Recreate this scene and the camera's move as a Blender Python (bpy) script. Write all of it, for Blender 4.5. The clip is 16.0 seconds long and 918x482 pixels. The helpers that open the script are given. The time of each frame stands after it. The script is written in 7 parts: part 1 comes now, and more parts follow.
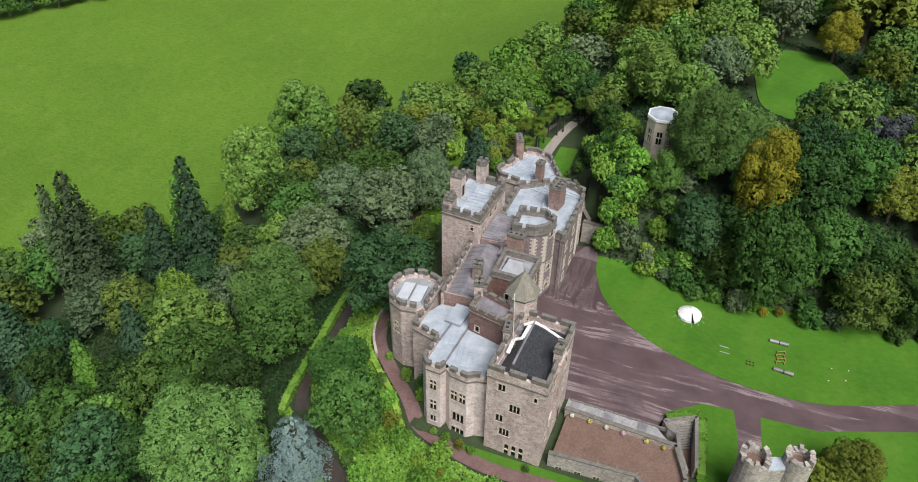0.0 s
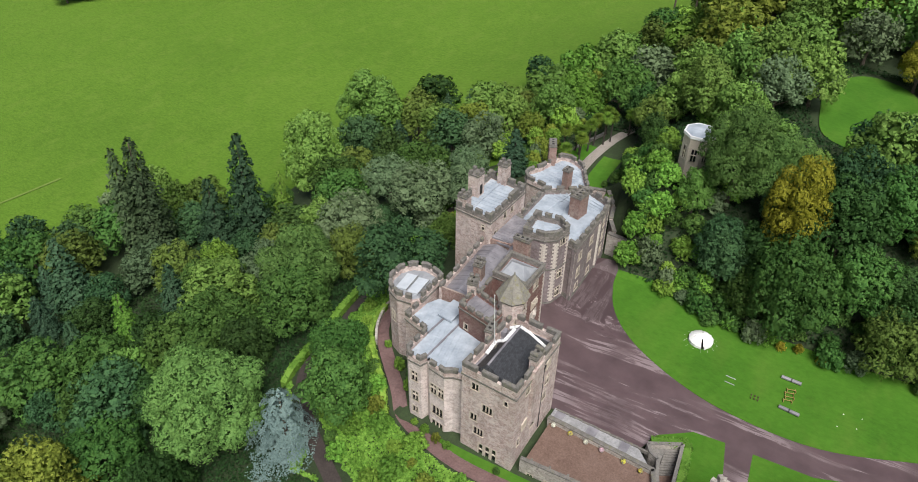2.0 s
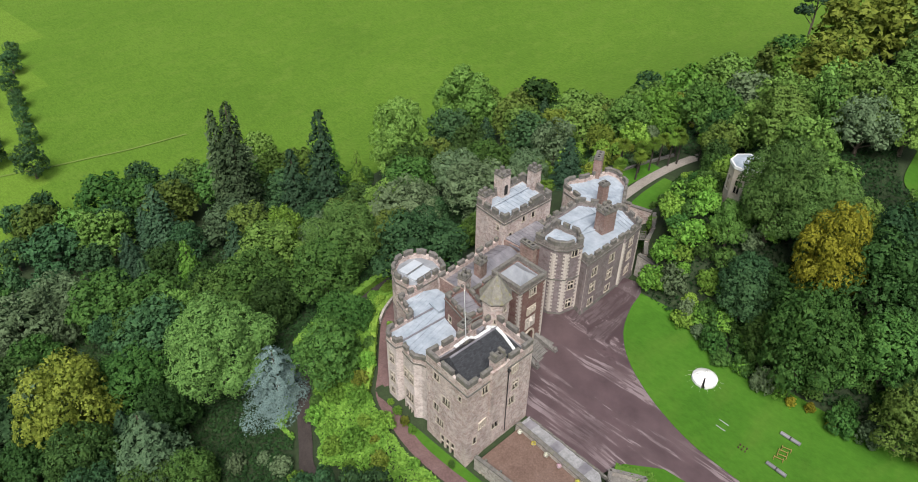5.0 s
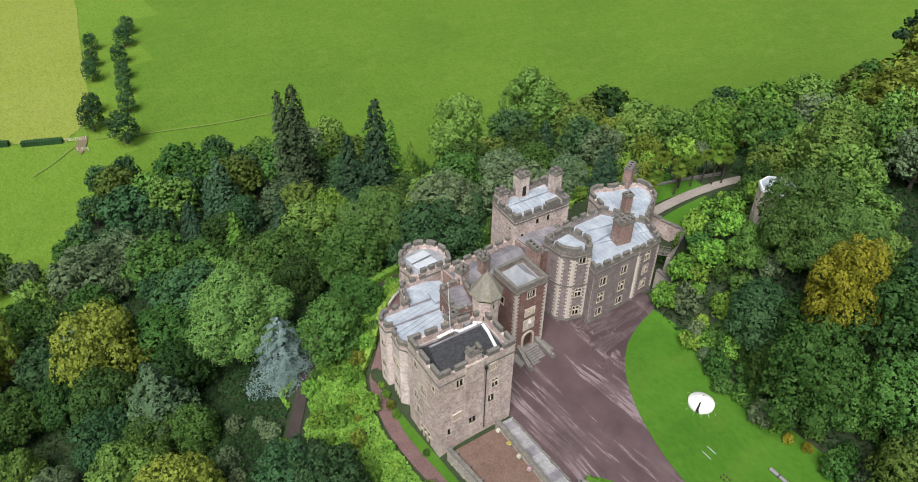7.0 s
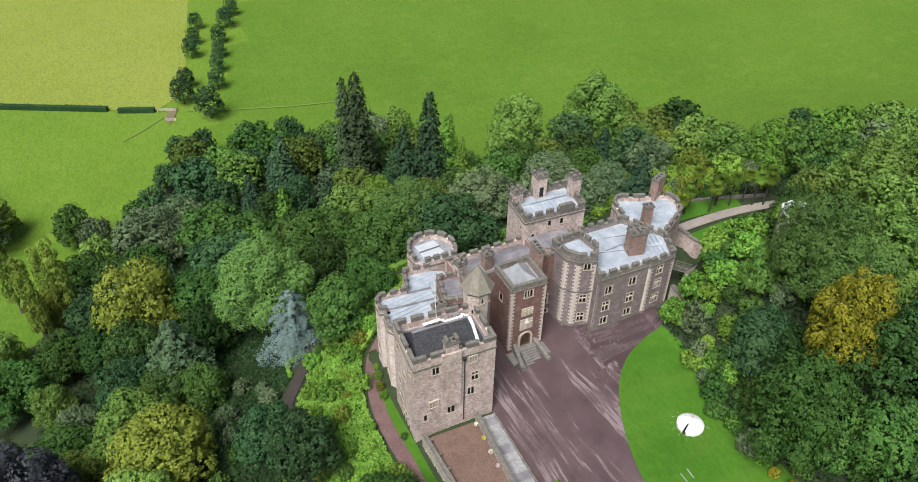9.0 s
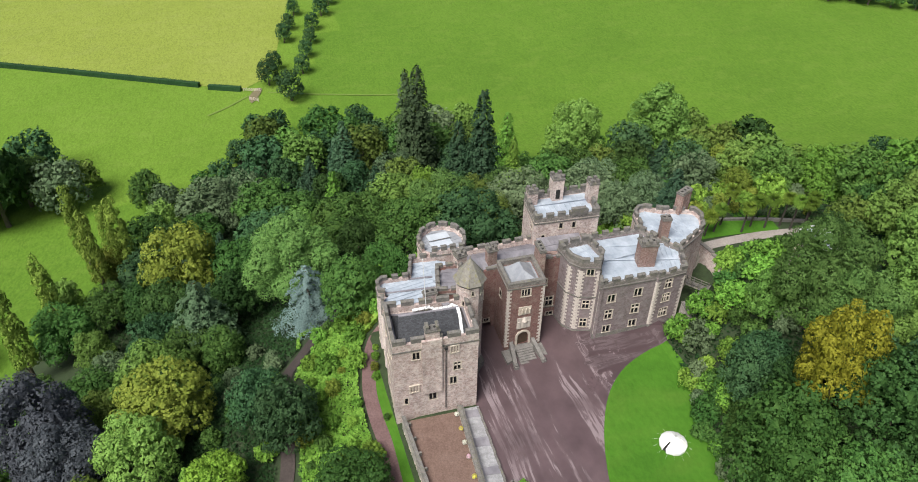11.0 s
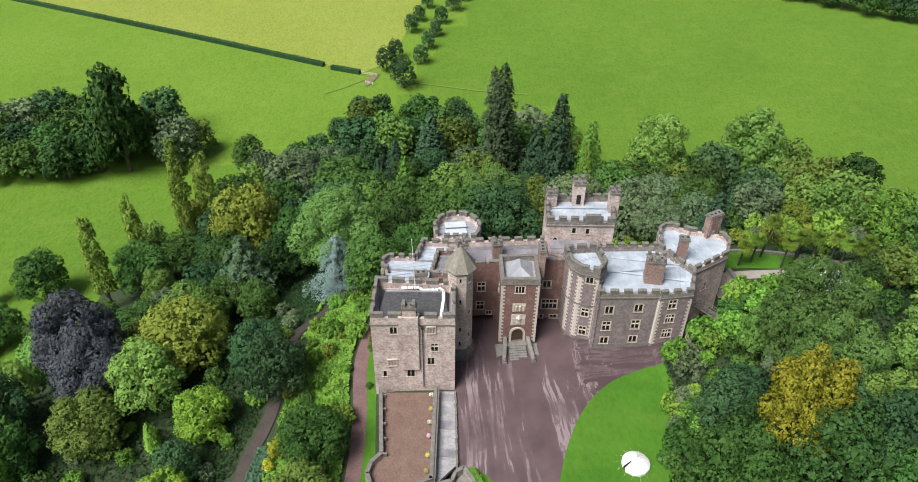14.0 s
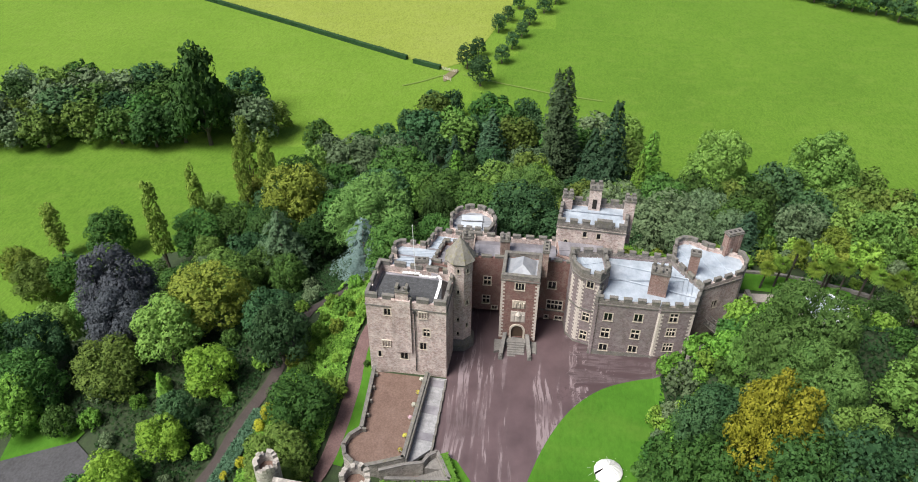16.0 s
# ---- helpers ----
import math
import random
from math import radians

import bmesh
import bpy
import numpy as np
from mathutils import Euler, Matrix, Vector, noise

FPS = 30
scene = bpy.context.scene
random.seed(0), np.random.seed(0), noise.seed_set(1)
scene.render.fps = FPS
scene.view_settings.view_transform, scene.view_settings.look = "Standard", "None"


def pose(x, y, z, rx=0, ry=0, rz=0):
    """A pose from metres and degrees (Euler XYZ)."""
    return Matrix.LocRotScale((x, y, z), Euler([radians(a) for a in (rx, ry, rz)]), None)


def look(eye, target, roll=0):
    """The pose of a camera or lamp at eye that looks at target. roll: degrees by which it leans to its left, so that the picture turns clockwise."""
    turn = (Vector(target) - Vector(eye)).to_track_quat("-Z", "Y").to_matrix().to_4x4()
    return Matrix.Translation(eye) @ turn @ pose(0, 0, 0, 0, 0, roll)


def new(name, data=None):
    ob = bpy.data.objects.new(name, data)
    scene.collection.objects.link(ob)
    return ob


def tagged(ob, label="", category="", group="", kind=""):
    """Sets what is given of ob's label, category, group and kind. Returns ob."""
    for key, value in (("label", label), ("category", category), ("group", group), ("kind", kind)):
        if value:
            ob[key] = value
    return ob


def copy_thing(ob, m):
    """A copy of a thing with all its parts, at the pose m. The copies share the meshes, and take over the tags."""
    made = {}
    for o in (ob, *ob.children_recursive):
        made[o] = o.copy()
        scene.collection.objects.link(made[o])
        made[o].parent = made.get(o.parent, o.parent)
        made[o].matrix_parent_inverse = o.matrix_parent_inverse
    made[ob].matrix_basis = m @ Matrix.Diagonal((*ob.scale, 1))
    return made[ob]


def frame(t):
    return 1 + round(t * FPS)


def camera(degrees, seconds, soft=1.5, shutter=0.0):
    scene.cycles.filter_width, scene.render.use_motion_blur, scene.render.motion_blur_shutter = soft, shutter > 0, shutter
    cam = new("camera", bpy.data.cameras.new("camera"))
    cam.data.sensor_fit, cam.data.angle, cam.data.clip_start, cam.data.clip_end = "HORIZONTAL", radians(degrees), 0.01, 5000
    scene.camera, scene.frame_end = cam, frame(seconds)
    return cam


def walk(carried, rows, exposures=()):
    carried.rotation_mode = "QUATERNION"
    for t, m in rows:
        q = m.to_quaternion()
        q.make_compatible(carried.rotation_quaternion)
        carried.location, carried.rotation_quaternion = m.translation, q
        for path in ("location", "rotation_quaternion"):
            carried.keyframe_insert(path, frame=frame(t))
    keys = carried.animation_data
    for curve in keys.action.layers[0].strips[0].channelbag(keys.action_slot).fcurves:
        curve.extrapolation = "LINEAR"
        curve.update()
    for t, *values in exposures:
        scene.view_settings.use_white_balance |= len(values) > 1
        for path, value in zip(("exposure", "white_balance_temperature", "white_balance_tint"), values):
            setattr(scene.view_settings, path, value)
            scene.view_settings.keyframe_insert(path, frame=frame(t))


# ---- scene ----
cam = camera(63.3, 16.0, soft=0.95)
ROWS = [
    (0.0, 9.572, -63.403, 85.839, 52.085, -0.757, 18.990),
    (0.5, 13.027, -62.360, 85.916, 52.070, -0.738, 21.439),
    (1.0, 16.439, -61.211, 85.989, 52.045, -0.733, 23.855),
    (1.5, 19.801, -59.951, 86.057, 52.038, -0.730, 26.305),
    (2.0, 23.111, -58.576, 86.122, 52.037, -0.742, 28.758),
    (2.5, 26.364, -57.085, 86.183, 52.046, -0.740, 31.179),
    (3.0, 29.556, -55.474, 86.240, 52.068, -0.744, 33.536),
    (3.5, 32.683, -53.745, 86.294, 52.088, -0.741, 35.884),
    (4.0, 35.741, -51.897, 86.345, 52.094, -0.770, 38.304),
    (6.5, 49.865, -40.943, 86.558, 52.104, -0.781, 50.377),
    (7.0, 52.431, -38.432, 86.594, 52.099, -0.779, 52.816),
    (7.5, 54.903, -35.824, 86.628, 52.088, -0.787, 55.224),
    (8.0, 57.278, -33.123, 86.661, 52.069, -0.770, 57.632),
    (8.5, 59.552, -30.335, 86.692, 52.063, -0.765, 60.038),
    (9.0, 61.722, -27.464, 86.722, 52.067, -0.745, 62.389),
    (11.5, 70.917, -12.048, 86.864, 52.093, -0.653, 74.071),
    (12.0, 72.405, -8.785, 86.892, 52.109, -0.619, 76.163),
    (12.5, 73.771, -5.470, 86.920, 52.145, -0.595, 78.392),
    (13.0, 75.012, -2.108, 86.949, 52.182, -0.552, 80.793),
    (13.5, 76.126, 1.299, 86.978, 52.226, -0.521, 83.230),
    (14.0, 77.111, 4.750, 87.009, 52.242, -0.530, 85.679),
    (14.5, 77.965, 8.245, 87.040, 52.263, -0.512, 88.124),
    (15.0, 78.686, 11.781, 87.073, 52.280, -0.479, 90.517),
    (15.5, 79.272, 15.362, 87.108, 52.315, -0.431, 92.825),
    (16.0, 79.722, 18.988, 87.144, 52.333, -0.388, 95.155),
]
walk(cam, [(t, pose(*row)) for t, *row in ROWS], [(0.0, 0.32), (8.0, 0.41), (16.0, 0.64)])

# ---- world, sun and sky: a bright overcast day ----
world = bpy.data.worlds.new("world")
scene.world = world
world.use_nodes = True
wn = world.node_tree.nodes
sky = wn.new("ShaderNodeTexSky")
sky.sky_type, sky.sun_disc = "NISHITA", False
sky.sun_elevation, sky.sun_rotation = radians(58), radians(142)
sky.air_density, sky.dust_density, sky.ozone_density = 1.0, 4.0, 1.0
world.node_tree.links.new(sky.outputs[0], wn["Background"].inputs[0])
wn["Background"].inputs[1].default_value = 0.06
sun_data = bpy.data.lights.new("sun", "SUN")
sun_data.energy, sun_data.angle, sun_data.color = 4.1, radians(32), (1.0, 0.97, 0.92)
sun = new("sun", sun_data)
sun.matrix_world = look((55, -55, 130), (0, 12, 0))

# ---- materials ----


def mat(name, rough=0.8, metal=0.0):
    m = bpy.data.materials.new(name)
    m.use_nodes = True
    nt = m.node_tree
    b = nt.nodes["Principled BSDF"]
    b.inputs["Roughness"].default_value, b.inputs["Metallic"].default_value = rough, metal
    return m, nt, b


def node(nt, kind, **sets):
    n = nt.nodes.new(kind)
    for k, v in sets.items():
        n.inputs[k.replace("_", " ")].default_value = v
    return n


def ramp(nt, src, stops):
    r = nt.nodes.new("ShaderNodeValToRGB")
    while len(r.color_ramp.elements) < len(stops):
        r.color_ramp.elements.new(0.5)
    for e, (p, c) in zip(r.color_ramp.elements, stops):
        e.position, e.color = p, (*c, 1)
    nt.links.new(src, r.inputs[0])
    return r.outputs[0]


def blend(nt, fac, a, b, how="MIX"):
    n = nt.nodes.new("ShaderNodeMix")
    n.data_type, n.blend_type = "RGBA", how
    for i, v in ((0, fac), (6, a), (7, b)):
        if hasattr(v, "is_linked"):
            nt.links.new(v, n.inputs[i])
        else:
            n.inputs[i].default_value = v if i == 0 else (*v, 1)
    return n.outputs[2]


def coords(nt, scale=(1, 1, 1), turn=0.0):
    g = nt.nodes.new("ShaderNodeNewGeometry")
    mp = nt.nodes.new("ShaderNodeMapping")
    mp.inputs["Scale"].default_value = scale
    mp.inputs["Rotation"].default_value = (0, 0, turn)
    nt.links.new(g.outputs["Position"], mp.inputs[0])
    return mp.outputs[0]


def noise_of(nt, vec, scale, detail=4.0, rough=0.55, dist=0.0):
    n = node(nt, "ShaderNodeTexNoise", Scale=scale, Detail=detail, Roughness=rough, Distortion=dist)
    nt.links.new(vec, n.inputs["Vector"])
    return n.outputs[0]


def bump(nt, b, src, strength=0.4, dist=0.05):
    n = node(nt, "ShaderNodeBump", Strength=strength, Distance=dist)
    nt.links.new(src, n.inputs["Height"])
    nt.links.new(n.outputs[0], b.inputs["Normal"])


def masonry(name, tones, joint, sx, sz, stain=(0.13, 0.12, 0.1), streak=0.35):
    """Coursed rubble or brick: small blocks of several tones, pale joints, dark runs of weather."""
    m, nt, b = mat(name, 0.92)
    g = nt.nodes.new("ShaderNodeNewGeometry")
    sep = nt.nodes.new("ShaderNodeSeparateXYZ")
    nt.links.new(g.outputs["Position"], sep.inputs[0])
    add = nt.nodes.new("ShaderNodeMath")
    add.operation = "ADD"
    nt.links.new(sep.outputs[0], add.inputs[0])
    nt.links.new(sep.outputs[1], add.inputs[1])
    com = nt.nodes.new("ShaderNodeCombineXYZ")
    nt.links.new(add.outputs[0], com.inputs[0])
    nt.links.new(sep.outputs[2], com.inputs[1])
    br = node(nt, "ShaderNodeTexBrick", Scale=1.0, Mortar_Size=0.012, Mortar_Smooth=0.6, Bias=0.0, Brick_Width=sx, Row_Height=sz)
    br.inputs["Color1"].default_value, br.inputs["Color2"].default_value = (0, 0, 0, 1), (1, 1, 1, 1)
    br.inputs["Mortar"].default_value = (0.5, 0.5, 0.5, 1)
    nt.links.new(com.outputs[0], br.inputs["Vector"])
    p = coords(nt)
    vor = node(nt, "ShaderNodeTexVoronoi", Scale=1.0 / sx * 1.3)
    nt.links.new(coords(nt, (1, 1, sx / sz * 0.8)), vor.inputs["Vector"])
    one = nt.nodes.new("ShaderNodeSeparateColor")
    nt.links.new(vor.outputs["Color"], one.inputs[0])
    col = ramp(nt, one.outputs[0], [(0.1, tones[0]), (0.4, tones[1]), (0.65, tones[2]), (0.9, tones[3])])
    col = blend(nt, 0.2, col, ramp(nt, br.outputs[0], [(0.0, tones[1]), (1.0, tones[2])]))
    broad = noise_of(nt, coords(nt, (1, 1, 0.6)), 0.22, 4, 0.6)
    col = blend(nt, ramp(nt, broad, [(0.42, (0.45, 0.45, 0.45)), (0.55, (0, 0, 0))]), col, tuple(0.8 * v for v in tones[1]))
    col = blend(nt, ramp(nt, broad, [(0.5, (0, 0, 0)), (0.64, (0.4, 0.4, 0.4))]), col, tones[2])
    jf = ramp(nt, br.outputs["Fac"], [(0.3, (0, 0, 0)), (1, (0.7, 0.7, 0.7))])
    col = blend(nt, jf, col, joint)
    big = noise_of(nt, coords(nt, (1, 1, 0.35)), 0.45, 5, 0.65)
    col = blend(nt, ramp(nt, big, [(0.47, (0, 0, 0)), (0.68, (streak, streak, streak))]), col, stain)
    pale = noise_of(nt, p, 0.8, 4)
    col = blend(nt, ramp(nt, pale, [(0.5, (0, 0, 0)), (0.7, (0.5, 0.5, 0.5))]), col, joint)
    grit = noise_of(nt, p, 3.2, 6, 0.8)
    col = blend(nt, ramp(nt, grit, [(0.34, (0.6, 0.6, 0.6)), (0.46, (0, 0, 0))]), col, tuple(0.6 * v for v in tones[0]))
    col = blend(nt, ramp(nt, grit, [(0.58, (0, 0, 0)), (0.68, (0.55, 0.55, 0.55))]), col, joint)
    nt.links.new(col, b.inputs["Base Color"])
    bump(nt, b, noise_of(nt, p, 5.0, 5, 0.7), 0.7, 0.08)
    return m


RUBBLE = masonry("red_sandstone_rubble", [(0.2465, 0.1806, 0.1685), (0.4410, 0.3305, 0.3038), (0.6107, 0.5166, 0.4800), (0.3621, 0.3065, 0.2939)], (0.6593, 0.5998, 0.5637), 0.42, 0.24)
PALE = masonry("pale_sandstone", [(0.3846, 0.3136, 0.2929), (0.5497, 0.4659, 0.4398), (0.6866, 0.5981, 0.5692), (0.4801, 0.4178, 0.4092)], (0.7149, 0.6530, 0.6316), 0.42, 0.24)
BRICK = masonry("dark_red_brick", [(0.1170, 0.0558, 0.0488), (0.1710, 0.0810, 0.0708), (0.2250, 0.1215, 0.1058), (0.1440, 0.0855, 0.0764)], (0.2700, 0.2070, 0.1840), 0.32, 0.14, streak=0.25)
WINGSTONE = masonry("grey_pink_sandstone", [(0.1259, 0.0951, 0.0983), (0.1888, 0.1468, 0.1517), (0.2597, 0.2140, 0.2182), (0.1656, 0.1427, 0.1517)], (0.2835, 0.2541, 0.2579), 0.48, 0.26)
GREYWALL = masonry("grey_rubble", [(0.1725, 0.1552, 0.1437), (0.3105, 0.2875, 0.2645), (0.4600, 0.4312, 0.3910), (0.2760, 0.2415, 0.2242)], (0.5175, 0.4830, 0.4370), 0.5, 0.28)
PARAPET = masonry("dark_weathered_parapet_stone", [(0.085, 0.078, 0.072), (0.165, 0.148, 0.138), (0.27, 0.245, 0.228), (0.13, 0.118, 0.108)], (0.31, 0.285, 0.262), 0.42, 0.24, streak=0.6)
CHIMNEY = masonry("worn_chimney_brick", [(0.15, 0.085, 0.073), (0.23, 0.135, 0.115), (0.33, 0.22, 0.19), (0.2, 0.14, 0.125)], (0.38, 0.32, 0.28), 0.32, 0.15, streak=0.55)


def mottled(name, tones, scale=1.2, rough=0.85, lichen=None, relief=0.4):
    m, nt, b = mat(name, rough)
    p = coords(nt)
    n1 = noise_of(nt, p, scale, 6, 0.65)
    col = ramp(nt, n1, [(0.3 + 0.4 * i / (len(tones) - 1), c) for i, c in enumerate(tones)])
    n2 = noise_of(nt, p, scale * 7, 4, 0.7)
    col = blend(nt, 0.5, col, ramp(nt, n2, [(0.3, tuple(0.55 * v for v in tones[0])), (0.7, tones[-1])]), "MIX")
    if lichen:
        n3 = noise_of(nt, p, scale * 0.9, 5, 0.7)
        col = blend(nt, ramp(nt, n3, [(0.52, (0, 0, 0)), (0.66, (0.8, 0.8, 0.8))]), col, lichen)
    nt.links.new(col, b.inputs["Base Color"])
    bump(nt, b, n2, relief, 0.04)
    return m


COPING = mottled("weathered_grey_coping", [(0.055, 0.052, 0.048), (0.135, 0.127, 0.118), (0.25, 0.236, 0.22)], 1.6, lichen=(0.1600, 0.1560, 0.1040))
DRESSED = mottled("pale_dressed_stone", [(0.4, 0.345, 0.285), (0.55, 0.48, 0.4), (0.64, 0.57, 0.49)], 1.5)
QUOIN = mottled("pale_quoin_stone", [(0.42, 0.37, 0.33), (0.56, 0.5, 0.45), (0.62, 0.57, 0.52)], 2.0)
MOSSY = mottled("mossy_stone_roof", [(0.1, 0.095, 0.085), (0.2, 0.188, 0.168), (0.33, 0.31, 0.275)], 2.2, lichen=(0.2, 0.185, 0.075))
WHITE = mottled("white_lead_flashing", [(0.74, 0.75, 0.76), (0.8, 0.81, 0.82)], 2.0, 0.5, relief=0.1)
CANVAS = mottled("white_canvas", [(0.8, 0.8, 0.8), (0.86, 0.86, 0.86)], 1.5, 0.8, relief=0.1)
DARK = mottled("dark_void", [(0.012, 0.011, 0.01), (0.02, 0.019, 0.018)], 2.0, 0.9)
TIMBER = mottled("old_oak", [(0.05, 0.03, 0.02), (0.1, 0.065, 0.04)], 3.0, 0.7)
IRON = mottled("black_iron", [(0.02, 0.02, 0.022), (0.04, 0.04, 0.042)], 3.0, 0.5)
STEPSTONE = mottled("dark_grey_step_stone", [(0.09, 0.085, 0.08), (0.17, 0.16, 0.15), (0.27, 0.255, 0.24)], 1.5)
TERRACOTTA = mottled("terracotta", [(0.35, 0.17, 0.1), (0.5, 0.3, 0.2)], 3.0)
YELLOWWOOD = mottled("yellow_painted_wood", [(0.25, 0.18, 0.05), (0.36, 0.27, 0.09)], 3.0)


def lead(name, a, b2, c):
    m, nt, b = mat(name, 0.5, 0.1)
    p = coords(nt)
    n1 = noise_of(nt, p, 0.55, 5, 0.6)
    col = ramp(nt, n1, [(0.3, a), (0.52, b2), (0.72, c)])
    n2 = noise_of(nt, coords(nt, (0.5, 3, 1)), 1.8, 5, 0.7)
    col = blend(nt, ramp(nt, n2, [(0.5, (0, 0, 0)), (0.75, (0.22, 0.22, 0.22))]), col, tuple(0.6 * v for v in a))
    nt.links.new(col, b.inputs["Base Color"])
    nt.links.new(ramp(nt, n1, [(0.3, (0.55, 0.55, 0.55)), (0.7, (0.32, 0.32, 0.32))]), b.inputs["Roughness"])
    bump(nt, b, n2, 0.15, 0.03)
    return m


LEAD = lead("blue_grey_lead", (0.28, 0.325, 0.385), (0.38, 0.43, 0.495), (0.49, 0.54, 0.605))
ROOFLIGHT = lead("pale_roof_light_cover", (0.44, 0.48, 0.53), (0.51, 0.55, 0.6), (0.58, 0.62, 0.67))
LEADDULL = lead("dull_grey_lead", (0.22, 0.235, 0.26), (0.3, 0.315, 0.345), (0.38, 0.4, 0.43))
LEADDARK = lead("dull_purple_lead", (0.15, 0.145, 0.165), (0.22, 0.212, 0.235), (0.3, 0.29, 0.315))
SLATE, nt, b = mat("dark_slate", 0.5)
vor = node(nt, "ShaderNodeTexBrick", Scale=1.0, Mortar_Size=0.012, Brick_Width=0.35, Row_Height=0.22)
vor.inputs["Color1"].default_value, vor.inputs["Color2"].default_value = (0.022, 0.024, 0.028, 1), (0.05, 0.053, 0.06, 1)
vor.inputs["Mortar"].default_value = (0.01, 0.01, 0.012, 1)
nt.links.new(coords(nt, turn=1.57), vor.inputs["Vector"])
col = blend(nt, ramp(nt, noise_of(nt, coords(nt), 6.0, 6, 0.8), [(0.6, (0, 0, 0)), (0.72, (0.6, 0.6, 0.6))]), vor.outputs[0], (0.22, 0.23, 0.23))
nt.links.new(col, b.inputs["Base Color"])
bump(nt, b, vor.outputs["Fac"], 0.3, 0.03)
GLASS, nt, b = mat("dark_window_glass", 0.08)
b.inputs["Base Color"].default_value = (0.012, 0.014, 0.017, 1)
b.inputs["Specular IOR Level"].default_value = 0.35

# mauve tarmac with pale dried runs
TARMAC, nt, b = mat("mauve_tarmac", 0.6)
p = coords(nt)
base = ramp(nt, noise_of(nt, p, 0.25, 6, 0.6), [(0.3, (0.066, 0.044, 0.048)), (0.7, (0.108, 0.073, 0.079))])
bend = noise_of(nt, p, 0.06, 2)
lines = []
for along, across, turn, far in ((0.024, 0.4, -5, 2.2), (0.5, 0.035, 9, 1.5)):
    vec = nt.nodes.new("ShaderNodeVectorMath")
    vec.operation = "MULTIPLY_ADD"
    nt.links.new(bend, vec.inputs[0])
    vec.inputs[1].default_value = (0, far, 0) if across > along else (far, 0, 0)
    nt.links.new(p, vec.inputs[2])
    mp = nt.nodes.new("ShaderNodeMapping")
    mp.inputs["Scale"].default_value, mp.inputs["Rotation"].default_value = (along, across, 1), (0, 0, radians(turn))
    nt.links.new(vec.outputs[0], mp.inputs[0])
    lines.append(noise_of(nt, mp.outputs[0], 1.0, 8, 0.62))
sep = nt.nodes.new("ShaderNodeSeparateXYZ")
nt.links.new(p, sep.inputs[0])
wander = nt.nodes.new("ShaderNodeMath")
wander.operation = "MULTIPLY_ADD"
nt.links.new(noise_of(nt, p, 0.2, 5, 0.7), wander.inputs[0])
wander.inputs[1].default_value = 30.0
nt.links.new(sep.outputs[1], wander.inputs[2])
zone = node(nt, "ShaderNodeMapRange", From_Min=46.0, From_Max=47.6)
nt.links.new(wander.outputs[0], zone.inputs[0])
warp = blend(nt, zone.outputs[0], *lines)
faint = blend(nt, zone.outputs[0], (1, 1, 1), (0.3, 0.3, 0.3))
runs = ramp(nt, warp, [(0.525, (0, 0, 0)), (0.54, (0.8, 0.8, 0.8)), (0.575, (0.75, 0.75, 0.75)), (0.585, (0.1, 0.1, 0.1)), (0.615, (0.1, 0.1, 0.1)), (0.625, (0.9, 0.9, 0.9))])
gaps = ramp(nt, noise_of(nt, coords(nt, (0.35, 1.3, 1)), 0.8, 6, 0.7), [(0.4, (0.15, 0.15, 0.15)), (0.47, (1, 1, 1))])
runs = blend(nt, 1.0, blend(nt, 1.0, runs, gaps, "MULTIPLY"), faint, "MULTIPLY")
big = ramp(nt, noise_of(nt, p, 0.11, 4), [(0.4, (0.2, 0.2, 0.2)), (0.54, (1, 1, 1))])
base = blend(nt, zone.outputs[0], base, (0.062, 0.041, 0.045))
col = blend(nt, blend(nt, 1.0, runs, big, "MULTIPLY"), base, (0.235, 0.187, 0.2))
nt.links.new(col, b.inputs["Base Color"])
nt.links.new(ramp(nt, warp, [(0.45, (0.4, 0.4, 0.4)), (0.6, (0.75, 0.75, 0.75))]), b.inputs["Roughness"])
bump(nt, b, noise_of(nt, p, 14, 3), 0.2, 0.02)

GRAVEL = mottled("brown_gravel", [(0.1092, 0.0638, 0.0488), (0.1560, 0.0975, 0.0750), (0.1950, 0.1312, 0.1087)], 0.6, relief=0.6)
PATHRED = mottled("red_brown_path", [(0.1020, 0.0553, 0.0540), (0.1445, 0.0850, 0.0810), (0.1870, 0.1190, 0.1170)], 0.5)
PATHGREY = mottled("pale_grey_path", [(0.2, 0.175, 0.155), (0.28, 0.25, 0.225), (0.34, 0.31, 0.285)], 0.5)
PALMBARK = mottled("dark_palm_trunk", [(0.02, 0.017, 0.014), (0.04, 0.033, 0.027), (0.065, 0.055, 0.045)], 3.0)
TRODDEN = mottled("trodden_grass", [(0.1123, 0.1871, 0.0235), (0.1390, 0.2192, 0.0299), (0.1604, 0.2353, 0.0428)], 0.5)
PATHDARK = mottled("dark_earth_path", [(0.0294, 0.0220, 0.0196), (0.0490, 0.0367, 0.0333), (0.0685, 0.0539, 0.0490)], 0.5)
EARTH = mottled("worn_earth", [(0.12, 0.115, 0.05), (0.16, 0.14, 0.075), (0.2, 0.17, 0.1)], 0.5)
